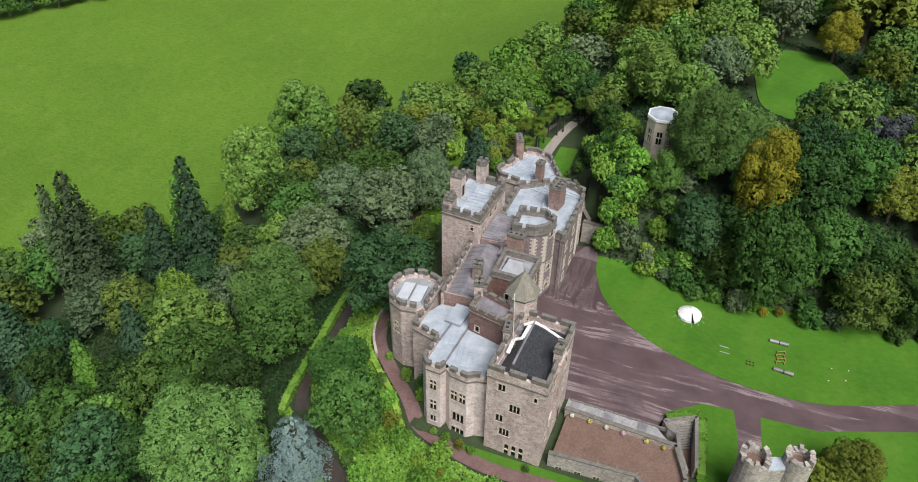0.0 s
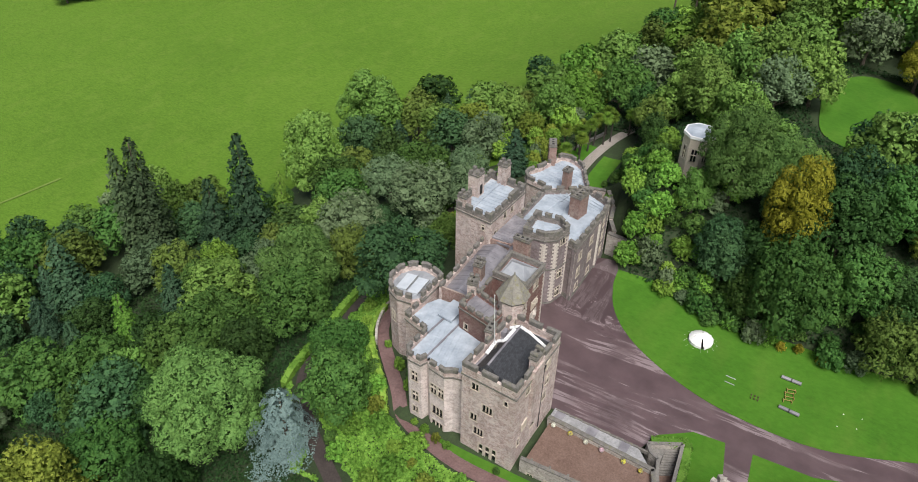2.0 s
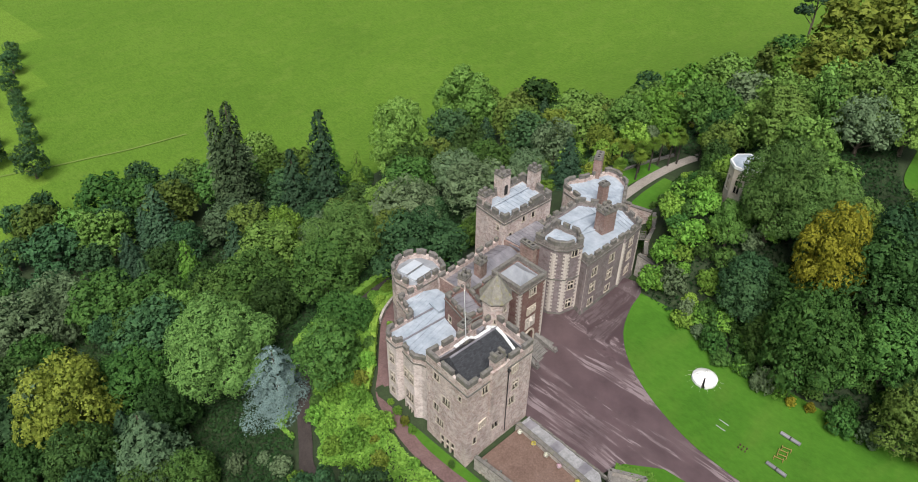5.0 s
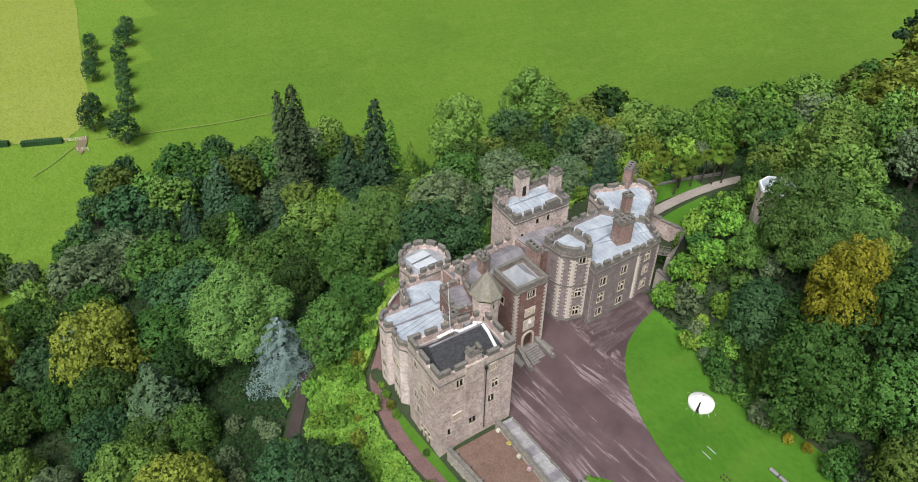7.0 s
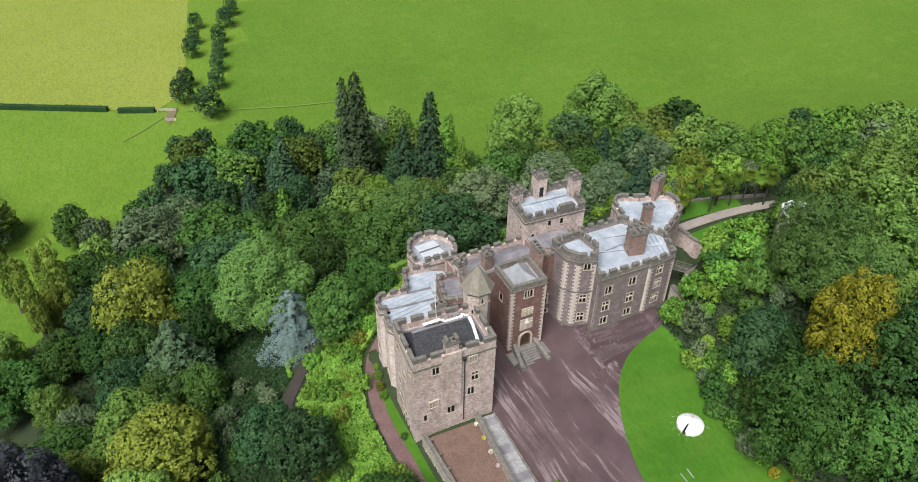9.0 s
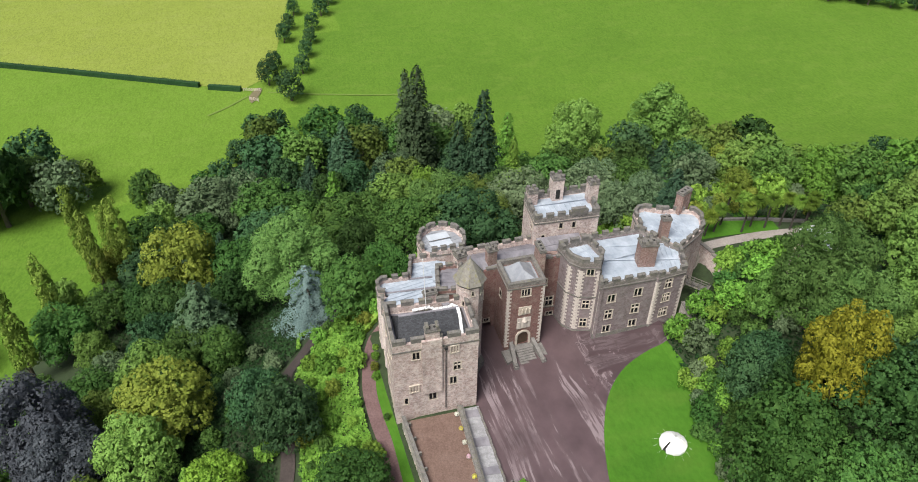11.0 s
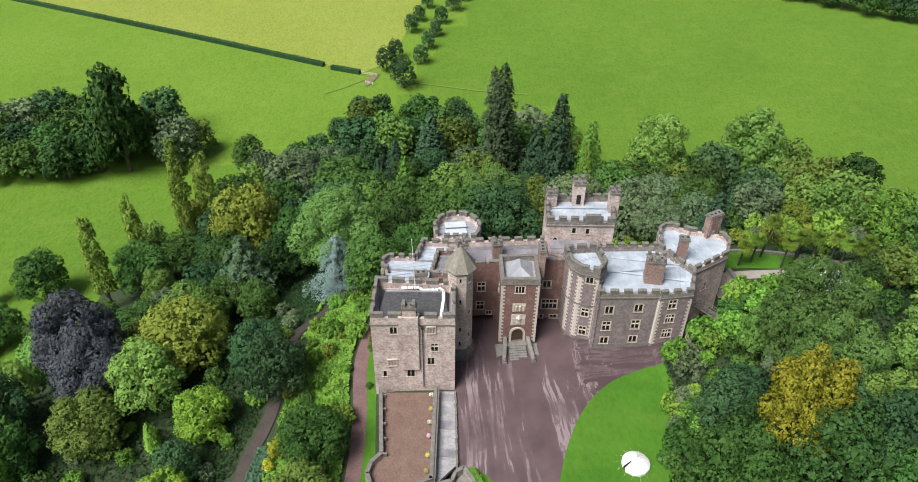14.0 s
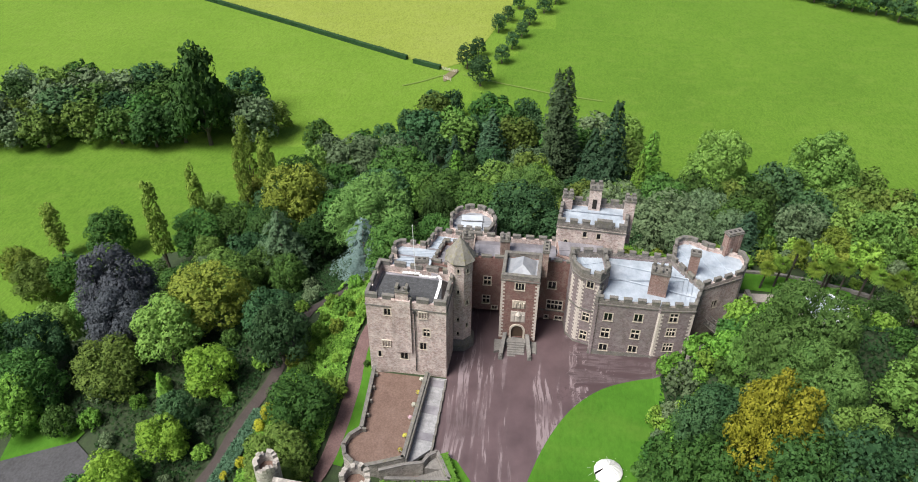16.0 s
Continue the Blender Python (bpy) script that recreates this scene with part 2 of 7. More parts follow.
ASPHALT = mottled("grey_asphalt", [(0.0300, 0.0300, 0.0336), (0.0510, 0.0510, 0.0564), (0.0780, 0.0780, 0.0852)], 0.3)
FLAG = mottled("grey_flagstone", [(0.1885, 0.1885, 0.1958), (0.3045, 0.3045, 0.3190), (0.4060, 0.4060, 0.4205)], 0.4, 0.55)


def grass(name, tones, scale, patch, tufted=0.6):
    m, nt, b = mat(name, 0.95)
    b.inputs["Specular IOR Level"].default_value = 0.15
    p = coords(nt)
    col = ramp(nt, noise_of(nt, p, scale, 6, 0.6), [(0.3, tones[0]), (0.5, tones[1]), (0.7, tones[2])])
    fine = noise_of(nt, coords(nt, (1, 1.6, 1), 0.5), 1.1, 8, 0.75)
    col = blend(nt, 0.55 if tufted > 0.4 else 0.3, col, ramp(nt, fine, [(0.32, tuple(0.62 * v for v in tones[0])), (0.68, tuple(1.15 * v for v in tones[2]))]))
    rough_ = noise_of(nt, coords(nt, (1, 0.5, 1), 0.9), 0.18, 5, 0.6)
    col = blend(nt, ramp(nt, rough_, [(0.5, (0, 0, 0)), (0.75, (0.55, 0.55, 0.55))]), col, patch)
    tuft = noise_of(nt, coords(nt, (1, 2.2, 1), 0.35), 0.55, 6, 0.8)
    col = blend(nt, ramp(nt, tuft, [(0.46, (0.0, 0.0, 0.0)), (0.64, (tufted, tufted, tufted))]), col, tuple(0.55 * v for v in tones[1]))
    nt.links.new(col, b.inputs["Base Color"])
    bump(nt, b, fine, 0.5, 0.1)
    return m


FIELD = grass("pasture_grass", [(0.072, 0.154, 0.015), (0.096, 0.194, 0.019), (0.12, 0.218, 0.026)], 0.02, (0.13, 0.206, 0.033))
PASTURE = grass("grazed_yellow_green_pasture", [(0.092, 0.180, 0.018), (0.122, 0.226, 0.023), (0.15, 0.252, 0.032)], 0.02, (0.155, 0.235, 0.04))
HAY = grass("yellowed_hay_field", [(0.175, 0.235, 0.034), (0.21, 0.27, 0.042), (0.25, 0.3, 0.065)], 0.02, (0.235, 0.27, 0.075))
LAWN = grass("mown_lawn", [(0.038, 0.118, 0.01), (0.052, 0.147, 0.013), (0.07, 0.174, 0.018)], 0.12, (0.1, 0.17, 0.026), 0.22)
# near-black tones put the shade under the trees into the floor colour
FLOOR = mottled("shade_dark_woodland_floor", [(0.013, 0.022, 0.008), (0.021, 0.038, 0.012), (0.038, 0.066, 0.019)], 1.1)


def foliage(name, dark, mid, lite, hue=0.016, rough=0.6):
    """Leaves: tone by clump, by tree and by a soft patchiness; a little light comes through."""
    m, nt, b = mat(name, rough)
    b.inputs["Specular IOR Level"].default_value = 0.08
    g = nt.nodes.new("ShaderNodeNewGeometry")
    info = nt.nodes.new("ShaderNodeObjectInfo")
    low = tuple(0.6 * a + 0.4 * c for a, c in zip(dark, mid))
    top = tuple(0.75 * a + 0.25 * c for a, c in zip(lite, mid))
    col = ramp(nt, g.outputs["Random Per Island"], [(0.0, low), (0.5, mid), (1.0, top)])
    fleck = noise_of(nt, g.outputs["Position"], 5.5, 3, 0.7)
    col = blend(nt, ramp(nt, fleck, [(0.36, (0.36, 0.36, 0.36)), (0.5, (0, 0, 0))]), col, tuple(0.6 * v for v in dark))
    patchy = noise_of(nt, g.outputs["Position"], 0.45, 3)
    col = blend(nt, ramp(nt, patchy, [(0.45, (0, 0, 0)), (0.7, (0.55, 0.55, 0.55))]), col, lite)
    hsv = nt.nodes.new("ShaderNodeHueSaturation")
    mr = node(nt, "ShaderNodeMapRange", To_Min=0.5 - hue, To_Max=0.5 + hue)
    mv = node(nt, "ShaderNodeMapRange", To_Min=0.7, To_Max=1.3)
    wh = nt.nodes.new("ShaderNodeTexWhiteNoise")
    wh.noise_dimensions = "1D"
    nt.links.new(info.outputs["Random"], wh.inputs["W"])
    nt.links.new(info.outputs["Random"], mr.inputs[0])
    nt.links.new(wh.outputs[0], mv.inputs[0])
    nt.links.new(mr.outputs[0], hsv.inputs["Hue"])
    nt.links.new(mv.outputs[0], hsv.inputs["Value"])
    nt.links.new(col, hsv.inputs["Color"])
    nt.links.new(hsv.outputs[0], b.inputs["Base Color"])
    bump(nt, b, fleck, 0.55, 0.1)
    tr = nt.nodes.new("ShaderNodeBsdfTranslucent")
    nt.links.new(hsv.outputs[0], tr.inputs[0])
    mx = nt.nodes.new("ShaderNodeMixShader")
    mx.inputs[0].default_value = 0.14
    nt.links.new(b.outputs[0], mx.inputs[1])
    nt.links.new(tr.outputs[0], mx.inputs[2])
    nt.links.new(mx.outputs[0], nt.nodes["Material Output"].inputs[0])
    return m


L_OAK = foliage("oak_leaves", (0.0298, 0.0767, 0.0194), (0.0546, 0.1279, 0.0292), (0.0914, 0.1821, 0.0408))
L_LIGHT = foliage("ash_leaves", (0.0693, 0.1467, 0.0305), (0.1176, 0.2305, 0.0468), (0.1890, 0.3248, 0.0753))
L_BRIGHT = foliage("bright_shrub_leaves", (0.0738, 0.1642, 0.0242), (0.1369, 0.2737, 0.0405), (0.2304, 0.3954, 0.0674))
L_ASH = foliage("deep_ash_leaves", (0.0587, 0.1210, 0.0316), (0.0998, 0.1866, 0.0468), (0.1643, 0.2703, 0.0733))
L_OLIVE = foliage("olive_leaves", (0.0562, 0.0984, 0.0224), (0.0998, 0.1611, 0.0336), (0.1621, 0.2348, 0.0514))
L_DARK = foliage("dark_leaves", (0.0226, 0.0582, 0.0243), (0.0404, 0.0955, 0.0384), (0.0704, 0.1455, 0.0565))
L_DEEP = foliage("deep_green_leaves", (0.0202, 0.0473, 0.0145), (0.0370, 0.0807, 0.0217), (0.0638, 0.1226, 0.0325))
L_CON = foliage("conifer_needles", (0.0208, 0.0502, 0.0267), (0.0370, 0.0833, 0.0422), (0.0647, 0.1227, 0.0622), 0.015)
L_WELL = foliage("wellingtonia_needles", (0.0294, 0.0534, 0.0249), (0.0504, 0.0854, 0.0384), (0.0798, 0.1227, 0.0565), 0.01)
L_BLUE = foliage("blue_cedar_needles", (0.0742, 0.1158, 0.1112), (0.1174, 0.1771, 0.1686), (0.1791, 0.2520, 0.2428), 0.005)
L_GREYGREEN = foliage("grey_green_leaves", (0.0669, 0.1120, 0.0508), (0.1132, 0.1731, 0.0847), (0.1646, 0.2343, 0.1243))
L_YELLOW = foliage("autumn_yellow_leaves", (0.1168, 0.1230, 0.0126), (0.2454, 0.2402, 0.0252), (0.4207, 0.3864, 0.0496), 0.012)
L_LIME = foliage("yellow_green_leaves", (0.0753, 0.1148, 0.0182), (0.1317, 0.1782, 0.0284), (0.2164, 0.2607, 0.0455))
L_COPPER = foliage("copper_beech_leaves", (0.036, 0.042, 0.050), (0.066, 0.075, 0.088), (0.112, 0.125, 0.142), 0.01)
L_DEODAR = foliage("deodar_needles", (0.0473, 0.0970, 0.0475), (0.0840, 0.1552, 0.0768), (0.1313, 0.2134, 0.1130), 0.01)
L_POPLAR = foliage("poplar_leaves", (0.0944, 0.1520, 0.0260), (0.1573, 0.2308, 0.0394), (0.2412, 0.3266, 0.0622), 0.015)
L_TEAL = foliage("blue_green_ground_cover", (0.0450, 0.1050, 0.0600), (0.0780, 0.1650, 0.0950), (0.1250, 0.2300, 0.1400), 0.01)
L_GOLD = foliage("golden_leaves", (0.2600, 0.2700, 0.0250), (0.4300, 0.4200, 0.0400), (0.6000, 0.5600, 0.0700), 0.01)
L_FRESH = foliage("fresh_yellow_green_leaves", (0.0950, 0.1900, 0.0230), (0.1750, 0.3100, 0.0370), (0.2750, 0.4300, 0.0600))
# understory leaves darkened: the shade between crowns is in their colour
L_IVY = foliage("shade_dark_ivy_and_fern", (0.0128, 0.0314, 0.0110), (0.0229, 0.0535, 0.0174), (0.0383, 0.0825, 0.0257))
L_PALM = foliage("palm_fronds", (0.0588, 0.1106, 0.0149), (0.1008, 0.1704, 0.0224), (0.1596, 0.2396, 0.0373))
BARK = mottled("bark", [(0.05, 0.04, 0.03), (0.1, 0.08, 0.06), (0.16, 0.13, 0.1)], 2.0)

# ---- mesh helpers ----
BASE = {}


class Shape:
    """A mesh in world coordinates, gathered face by face."""

    def __init__(self):
        self.v, self.f = [], []

    def quad(self, *pts):
        n = len(self.v)
        self.v.extend(pts)
        self.f.append(tuple(range(n, n + len(pts))))

    def box(self, x0, y0, z0, x1, y1, z1, turn=0.0, about=None):
        n = len(self.v)
        pts = [(x, y, z) for z in (z0, z1) for x, y in ((x0, y0), (x1, y0), (x1, y1), (x0, y1))]
        if turn:
            cx, cy = about or ((x0 + x1) / 2, (y0 + y1) / 2)
            c, s = math.cos(turn), math.sin(turn)
            pts = [(cx + (x - cx) * c - (y - cy) * s, cy + (x - cx) * s + (y - cy) * c, z) for x, y, z in pts]
        self.v.extend(pts)
        for f in ((3, 2, 1, 0), (4, 5, 6, 7), (0, 1, 5, 4), (1, 2, 6, 5), (2, 3, 7, 6), (3, 0, 4, 7)):
            self.f.append(tuple(n + i for i in f))
        return self

    def prism(self, poly, z0, z1, poly2=None):
        """poly runs counter-clockwise; poly2, if given, is the upper outline."""
        n, k = len(self.v), len(poly)
        za = z0 if isinstance(z0, (list, tuple)) else [z0] * k
        zb = z1 if isinstance(z1, (list, tuple)) else [z1] * k
        self.v.extend((x, y, z) for (x, y), z in zip(poly, za))
        self.v.extend((x, y, z) for (x, y), z in zip(poly2 or poly, zb))
        self.f.append(tuple(n + i for i in reversed(range(k))))
        self.f.append(tuple(n + k + i for i in range(k)))
        for i in range(k):
            j = (i + 1) % k
            self.f.append((n + i, n + j, n + k + j, n + k + i))
        return self

    def cone(self, poly, z0, apex):
        n, k = len(self.v), len(poly)
        self.v.extend((x, y, z0) for x, y in poly)
        self.v.append(apex)
        self.f.append(tuple(n + i for i in reversed(range(k))))
        for i in range(k):
            self.f.append((n + i, n + (i + 1) % k, n + k))
        return self

    def tube(self, a, b, ra, rb, k=8):
        a, b = Vector(a), Vector(b)
        q = (b - a).to_track_quat("Z", "Y")
        n = len(self.v)
        for c, r in ((a, ra), (b, rb)):
            for i in range(k):
                t = 2 * math.pi * i / k
                self.v.append(tuple(c + q @ Vector((r * math.cos(t), r * math.sin(t), 0))))
        self.f.append(tuple(n + i for i in reversed(range(k))))
        self.f.append(tuple(n + k + i for i in range(k)))
        for i in range(k):
            j = (i + 1) % k
            self.f.append((n + i, n + j, n + k + j, n + k + i))
        return self

    def mesh(self, name, material, origin=(0, 0, 0)):
        me = bpy.data.meshes.new(name)
        ox, oy, oz = origin
        me.from_pydata([(x - ox, y - oy, z - oz) for x, y, z in self.v], [], self.f)
        me.materials.append(material)
        me.update()
        return me


def thing(name, at, label, category, group="", kind=""):
    e = new(name)
    e.empty_display_size = 0.3
    e.location = at
    BASE[e] = Vector(at)
    return tagged(e, label, category, group, kind)


def part(name, shape, material, parent, label=""):
    """One mesh under a thing, its corners given in the world."""
    o = new(name, shape.mesh(name, material, BASE[parent]))
    o.parent = parent
    BASE[o] = BASE[parent]
    return tagged(o, label) if label else o


def single(name, shape, material, label="", category="", kind="", group="", at=(0, 0, 0)):
    o = new(name, shape.mesh(name, material, at))
    o.location = at
    BASE[o] = Vector(at)
    return tagged(o, label, category, group, kind)


def piece(name, mesh, parent, at, turn=0.0, scale=(1, 1, 1), label=""):
    """One of many alike pieces that share a mesh, at a place in the world."""
    o = new(name, mesh)
    o.parent = parent
    o.location = Vector(at) - BASE[parent]
    o.rotation_euler = (0, 0, turn)
    o.scale = scale
    BASE[o] = Vector(at)
    return tagged(o, label) if label else o


def inset(poly, d):
    out, k = [], len(poly)
    for i in range(k):
        a, b, c = Vector(poly[i - 1]), Vector(poly[i]), Vector(poly[(i + 1) % k])
        u, w = (b - a).normalized(), (c - b).normalized()
        n1, n2 = Vector((-u.y, u.x)), Vector((-w.y, w.x))
        s = (n1 + n2)
        s = s / max(0.35, s.dot(n1))
        out.append((b.x + s.x * d, b.y + s.y * d))
    return out


def ngon(cx, cy, r, k=8, turn=0.0):
    return [(cx + r * math.cos(turn + 2 * math.pi * i / k), cy + r * math.sin(turn + 2 * math.pi * i / k)) for i in range(k)]


def clip_line(poly, o, u):
    """The stretches of the line o + s * u inside poly."""
    hits = []
    for i in range(len(poly)):
        a, b = Vector(poly[i]), Vector(poly[(i + 1) % len(poly)])
        e = b - a
        den = u.x * e.y - u.y * e.x
        if abs(den) < 1e-9:
            continue
        r = (a.x - o.x) * u.y - (a.y - o.y) * u.x
        k = r / den
        if 0 <= k < 1:
            h = a + e * k
            hits.append((h - o).dot(u))
    hits.sort()
    return list(zip(hits[::2], hits[1::2]))


def inside(poly, x, y):
    c, j = False, len(poly) - 1
    for i in range(len(poly)):
        (xi, yi), (xj, yj) = poly[i], poly[j]
        if (yi > y) != (yj > y) and x < (xj - xi) * (y - yi) / (yj - yi) + xi:
            c = not c
        j = i
    return c


def dist_out(poly, x, y):
    """How far a point lies outside poly; 0 inside."""
    if inside(poly, x, y):
        return 0.0
    best = 1e9
    for i in range(len(poly)):
        ax, ay = poly[i]
        bx, by = poly[(i + 1) % len(poly)]
        ex, ey = bx - ax, by - ay
        k = max(0.0, min(1.0, ((x - ax) * ex + (y - ay) * ey) / (ex * ex + ey * ey)))
        best = min(best, math.hypot(x - ax - k * ex, y - ay - k * ey))
    return best


def smooth(t):
    t = max(0.0, min(1.0, t))
    return t * t * (3 - 2 * t)


# ---- the ground: castle terrace, knoll, wooded slope, park below ----
PLATEAU = [(-29.5, 18), (-28, 8), (-19, -1), (-10, -6), (8, -7), (22, -4), (36, -2), (120, -4), (120, 250), (30, 250), (6, 190), (-6, 140), (-14, 98), (-25, 84), (-25, 60), (-26, 40)]
PARK = -39.0


PIT = [(-9.2, 49.2), (-4.4, 47.4), (-2.6, 48.4), (-4.6, 51.4), (-5.4, 55.0), (-8.0, 59.2), (-15.4, 57.9), (-15.2, 57.2), (-12.2, 55.8)]


def court(x, y):
    return 0.045 * max(0.0, min(y, 50) - 8) - 0.02 * (max(-12.0, min(x, 60)) + 4)


def ground(x, y):
    d = dist_out(PLATEAU, x, y)
    if d > 330:
        return PARK
    z = court(x, y)
    if x < -2 and y > 44:
        z += 3.0 * smooth((y - 46) / 12) * smooth((-2 - x) / 4)
    z += 13.5 * smooth(min(y - 41.0, (x + 11) * 1.1) / 15)
    if y < 3 and x < 24:
        z -= 1.2 * smooth((3 - y) / 4)
    pit = math.hypot((x + 3.6) / 3.4, (y - 48.4) / 4.0)
    if pit < 1.25:
        z += (min(z, 1.2) - z) * smooth((1.25 - pit) / 0.35)
    if -17 < x < 0 and 46 < y < 61:
        out = dist_out(PIT, x, y)
        if out < 0.9:
            z += (min(z, 1.2) - z) * (1 - smooth(out / 0.9))
    d *= 0.4 + 0.6 * max(smooth((-x - 8) / 25), smooth((y - 20) / 60))
    k = 1 - (1 - min(d, 130) / 130) ** 2
    return z + (PARK - z) * k


def axis_steps(lo, hi, step, far):
    inner = list(np.arange(lo, hi + 0.1, step))
    out, s, v = [], step, hi
    while v < far:
        s *= 1.5
        v += s
        out.append(v)
    low, s, v = [], step, lo
    while v > -far:
        s *= 1.5
        v -= s
        low.append(v)
    return low[::-1] + inner + out


WOODS = [[(-27, 60), (-55, 88), (-72, 100), (-80, 132), (-92, 122), (-100, 106), (-102, 62), (-125, 48), (-146, 40), (-151, 16), (-154, -10), (-138, -20), (-117, -31), (-104, -45), (-75, -62), (-48, -75), (-10, -80), (30, -70), (30, -9), (8, -9), (-11, -8), (-21, -2), (-31, 8), (-31, 20)],
         [(-21, 76), (-9, 66), (-6, 52), (0, 44), (15, 40.5), (60, 41), (115, 60), (115, 300), (-12, 300), (-26, 175), (-38, 150), (-48, 128), (-60, 105), (-50, 86), (-27, 72)],
         [(-113, -152), (-123, -100), (-123, -78), (-134, -58), (-152, -76), (-153, -160)]]
xs, ys = axis_steps(-160, 124, 4.0, 3800), axis_steps(-150, 312, 4.0, 3800)
xs = sorted(set(xs) | set(np.arange(-18.0, 10.0, 1.0)))
ys = sorted(set(ys) | set(np.arange(40.0, 62.0, 1.0)))
terrain = Shape()
terrain.v = [(x, y, ground(x, y) - (3.2 if 15 < x < 21 and 5 < y < 11 else 0.12)) for y in ys for x in xs]
nx = len(xs)
terrain.f = [(j * nx + i, j * nx + i + 1, (j + 1) * nx + i + 1, (j + 1) * nx + i) for j in range(len(ys) - 1) for i in range(nx - 1)]
me = terrain.mesh("ground", FIELD)
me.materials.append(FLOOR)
me.materials.append(LAWN)
me.materials.append(PASTURE)
for pf in me.polygons:
    pf.use_smooth = True
    x, y, z = pf.center
    # woods and castle surrounds get the floor colour with shade painted in
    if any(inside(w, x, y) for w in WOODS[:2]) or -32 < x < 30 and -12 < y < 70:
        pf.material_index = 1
    elif dist_out(PLATEAU, x, y) == 0:
        pf.material_index = 2
    elif x < -128 and y < -0.35 * (x + 170):
        pf.material_index = 3
tagged(new("ground", me), "green pasture and wooded slope round the castle", "ground", kind="structure")


def sheet(name, poly, lift, material, label, category, step=2.0, height=None):
    """A ground surface with a clean outline, draped over the terrain."""
    bm = bmesh.new()
    vs = [bm.verts.new((x, y, 0)) for x, y in poly]
    bm.faces.new(vs)
    for ax, lo, hi in ((0, min(p[0] for p in poly), max(p[0] for p in poly)), (1, min(p[1] for p in poly), max(p[1] for p in poly))):
        c = lo + step
        while c < hi:
            co, no = [0, 0, 0], [0, 0, 0]
            co[ax], no[ax] = c, 1
            bmesh.ops.bisect_plane(bm, geom=bm.verts[:] + bm.edges[:] + bm.faces[:], plane_co=co, plane_no=no)
            c += step
    for v in bm.verts:
        v.co.z = (height or ground)(v.co.x, v.co.y) + lift
    me = bpy.data.meshes.new(name)
    bm.to_mesh(me)
    bm.free()
    me.materials.append(material)
    return tagged(new(name, me), label, category, kind="structure")


def curve(points, closed=False, k=6):
    """A smooth line through points (Catmull-Rom)."""
    n, out = len(points), []
    for i in range(n if closed else n - 1):
        p = [Vector(points[j % n] if closed else points[max(0, min(n - 1, j))]) for j in (i - 1, i, i + 1, i + 2)]
        for s in range(k):
            t = s / k
            out.append(tuple(0.5 * (2 * p[1] + (p[2] - p[0]) * t + (2 * p[0] - 5 * p[1] + 4 * p[2] - p[3]) * t * t + (3 * p[1] - p[0] - 3 * p[2] + p[3]) * t ** 3)))
    if not closed:
        out.append(tuple(points[-1]))
    return out


def ribbon(line, half):
    left, right = [], []
    for i, q in enumerate(line):
        a, b = Vector(line[max(0, i - 1)]), Vector(line[min(len(line) - 1, i + 1)])
        u = (b - a).normalized()
        left.append((q[0] - u.y * half, q[1] + u.x * half))
        right.append((q[0] + u.y * half, q[1] - u.x * half))
    return right + left[::-1]


LAWN_EDGE = curve([(0.5, 43.0), (0.9, 39.5), (3.2, 33.8), (8.0, 28.8), (16.0, 24.6), (25.0, 22.3), (37.5, 22.4), (52, 27.5), (75, 36)])
sheet("court", [(-14, 8), (2.3, 10.6), (15.4, 10.2), (16.8, 13.6), (21.2, 16.6), (25.6, 17.0), (29.4, 17.0), (37.4, 17.3), (51, 22), (78, 31)] + LAWN_EDGE[::-1] + [(-1.5, 45.6), (-14, 46.5)], 0.03, TARMAC, "mauve tarmac forecourt with pale dried streaks", "forecourt")
sheet("lawn", LAWN_EDGE + [(75, 41), (44.5, 41.2), (37, 40), (28, 39.2), (21, 38.9), (15.5, 40), (7, 43.2)], 0.06, LAWN, "mown oval lawn beside the drive", "lawn")
sheet("lawn", [(16.0, 11.9), (16.8, 13.6), (21.2, 16.6), (25.6, 17.0), (26.5, 12), (27, 3), (21.6, 3), (21.6, 13.9), (20.4, 13.8)], 0.05, LAWN, "mown lawn by the steps", "lawn")
sheet("drive", [(26.5, 12), (25.6, 17.0), (29.4, 17.0), (29.8, 11), (30, 3), (27, 3)], 0.04, TARMAC, "tarmac drive to the gatehouse", "road")
sheet("lawn", [(29.8, 11), (29.4, 17.0), (37.4, 17.3), (51, 22), (78, 31), (80, 3), (30, 3)], 0.05, LAWN, "mown lawn beside the gatehouse drive", "lawn")
PATHLINE = curve([(26, -8.5), (19, -5.2), (12, -4.1), (4, -3.7), (-1, -3.9), (-6.6, -3.7), (-12.2, -2.4), (-16.8, -0.5), (-19.6, 2.5), (-24.4, 7.2), (-28.2, 11.5), (-29.5, 16), (-28.5, 22)])
sheet("path", ribbon(PATHLINE, 1.05), 0.05, PATHRED, "red-brown path round the foot of the castle", "path", 1.5)
sheet("lawn", ribbon(curve([(18, -3.6), (11.5, -2.3), (3, -2.0), (-2, -2.2), (-6, -2.0), (-10, -1.4)]), 1.15), 0.04, LAWN, "strip of grass between wall and path", "lawn")
sheet("path", ribbon(curve([(-15.5, 57), (-15.8, 63), (-15.4, 72), (-13.6, 82), (-10, 92)]), 1.05), 0.06, PATHGREY, "pale path along the palm terrace", "path")
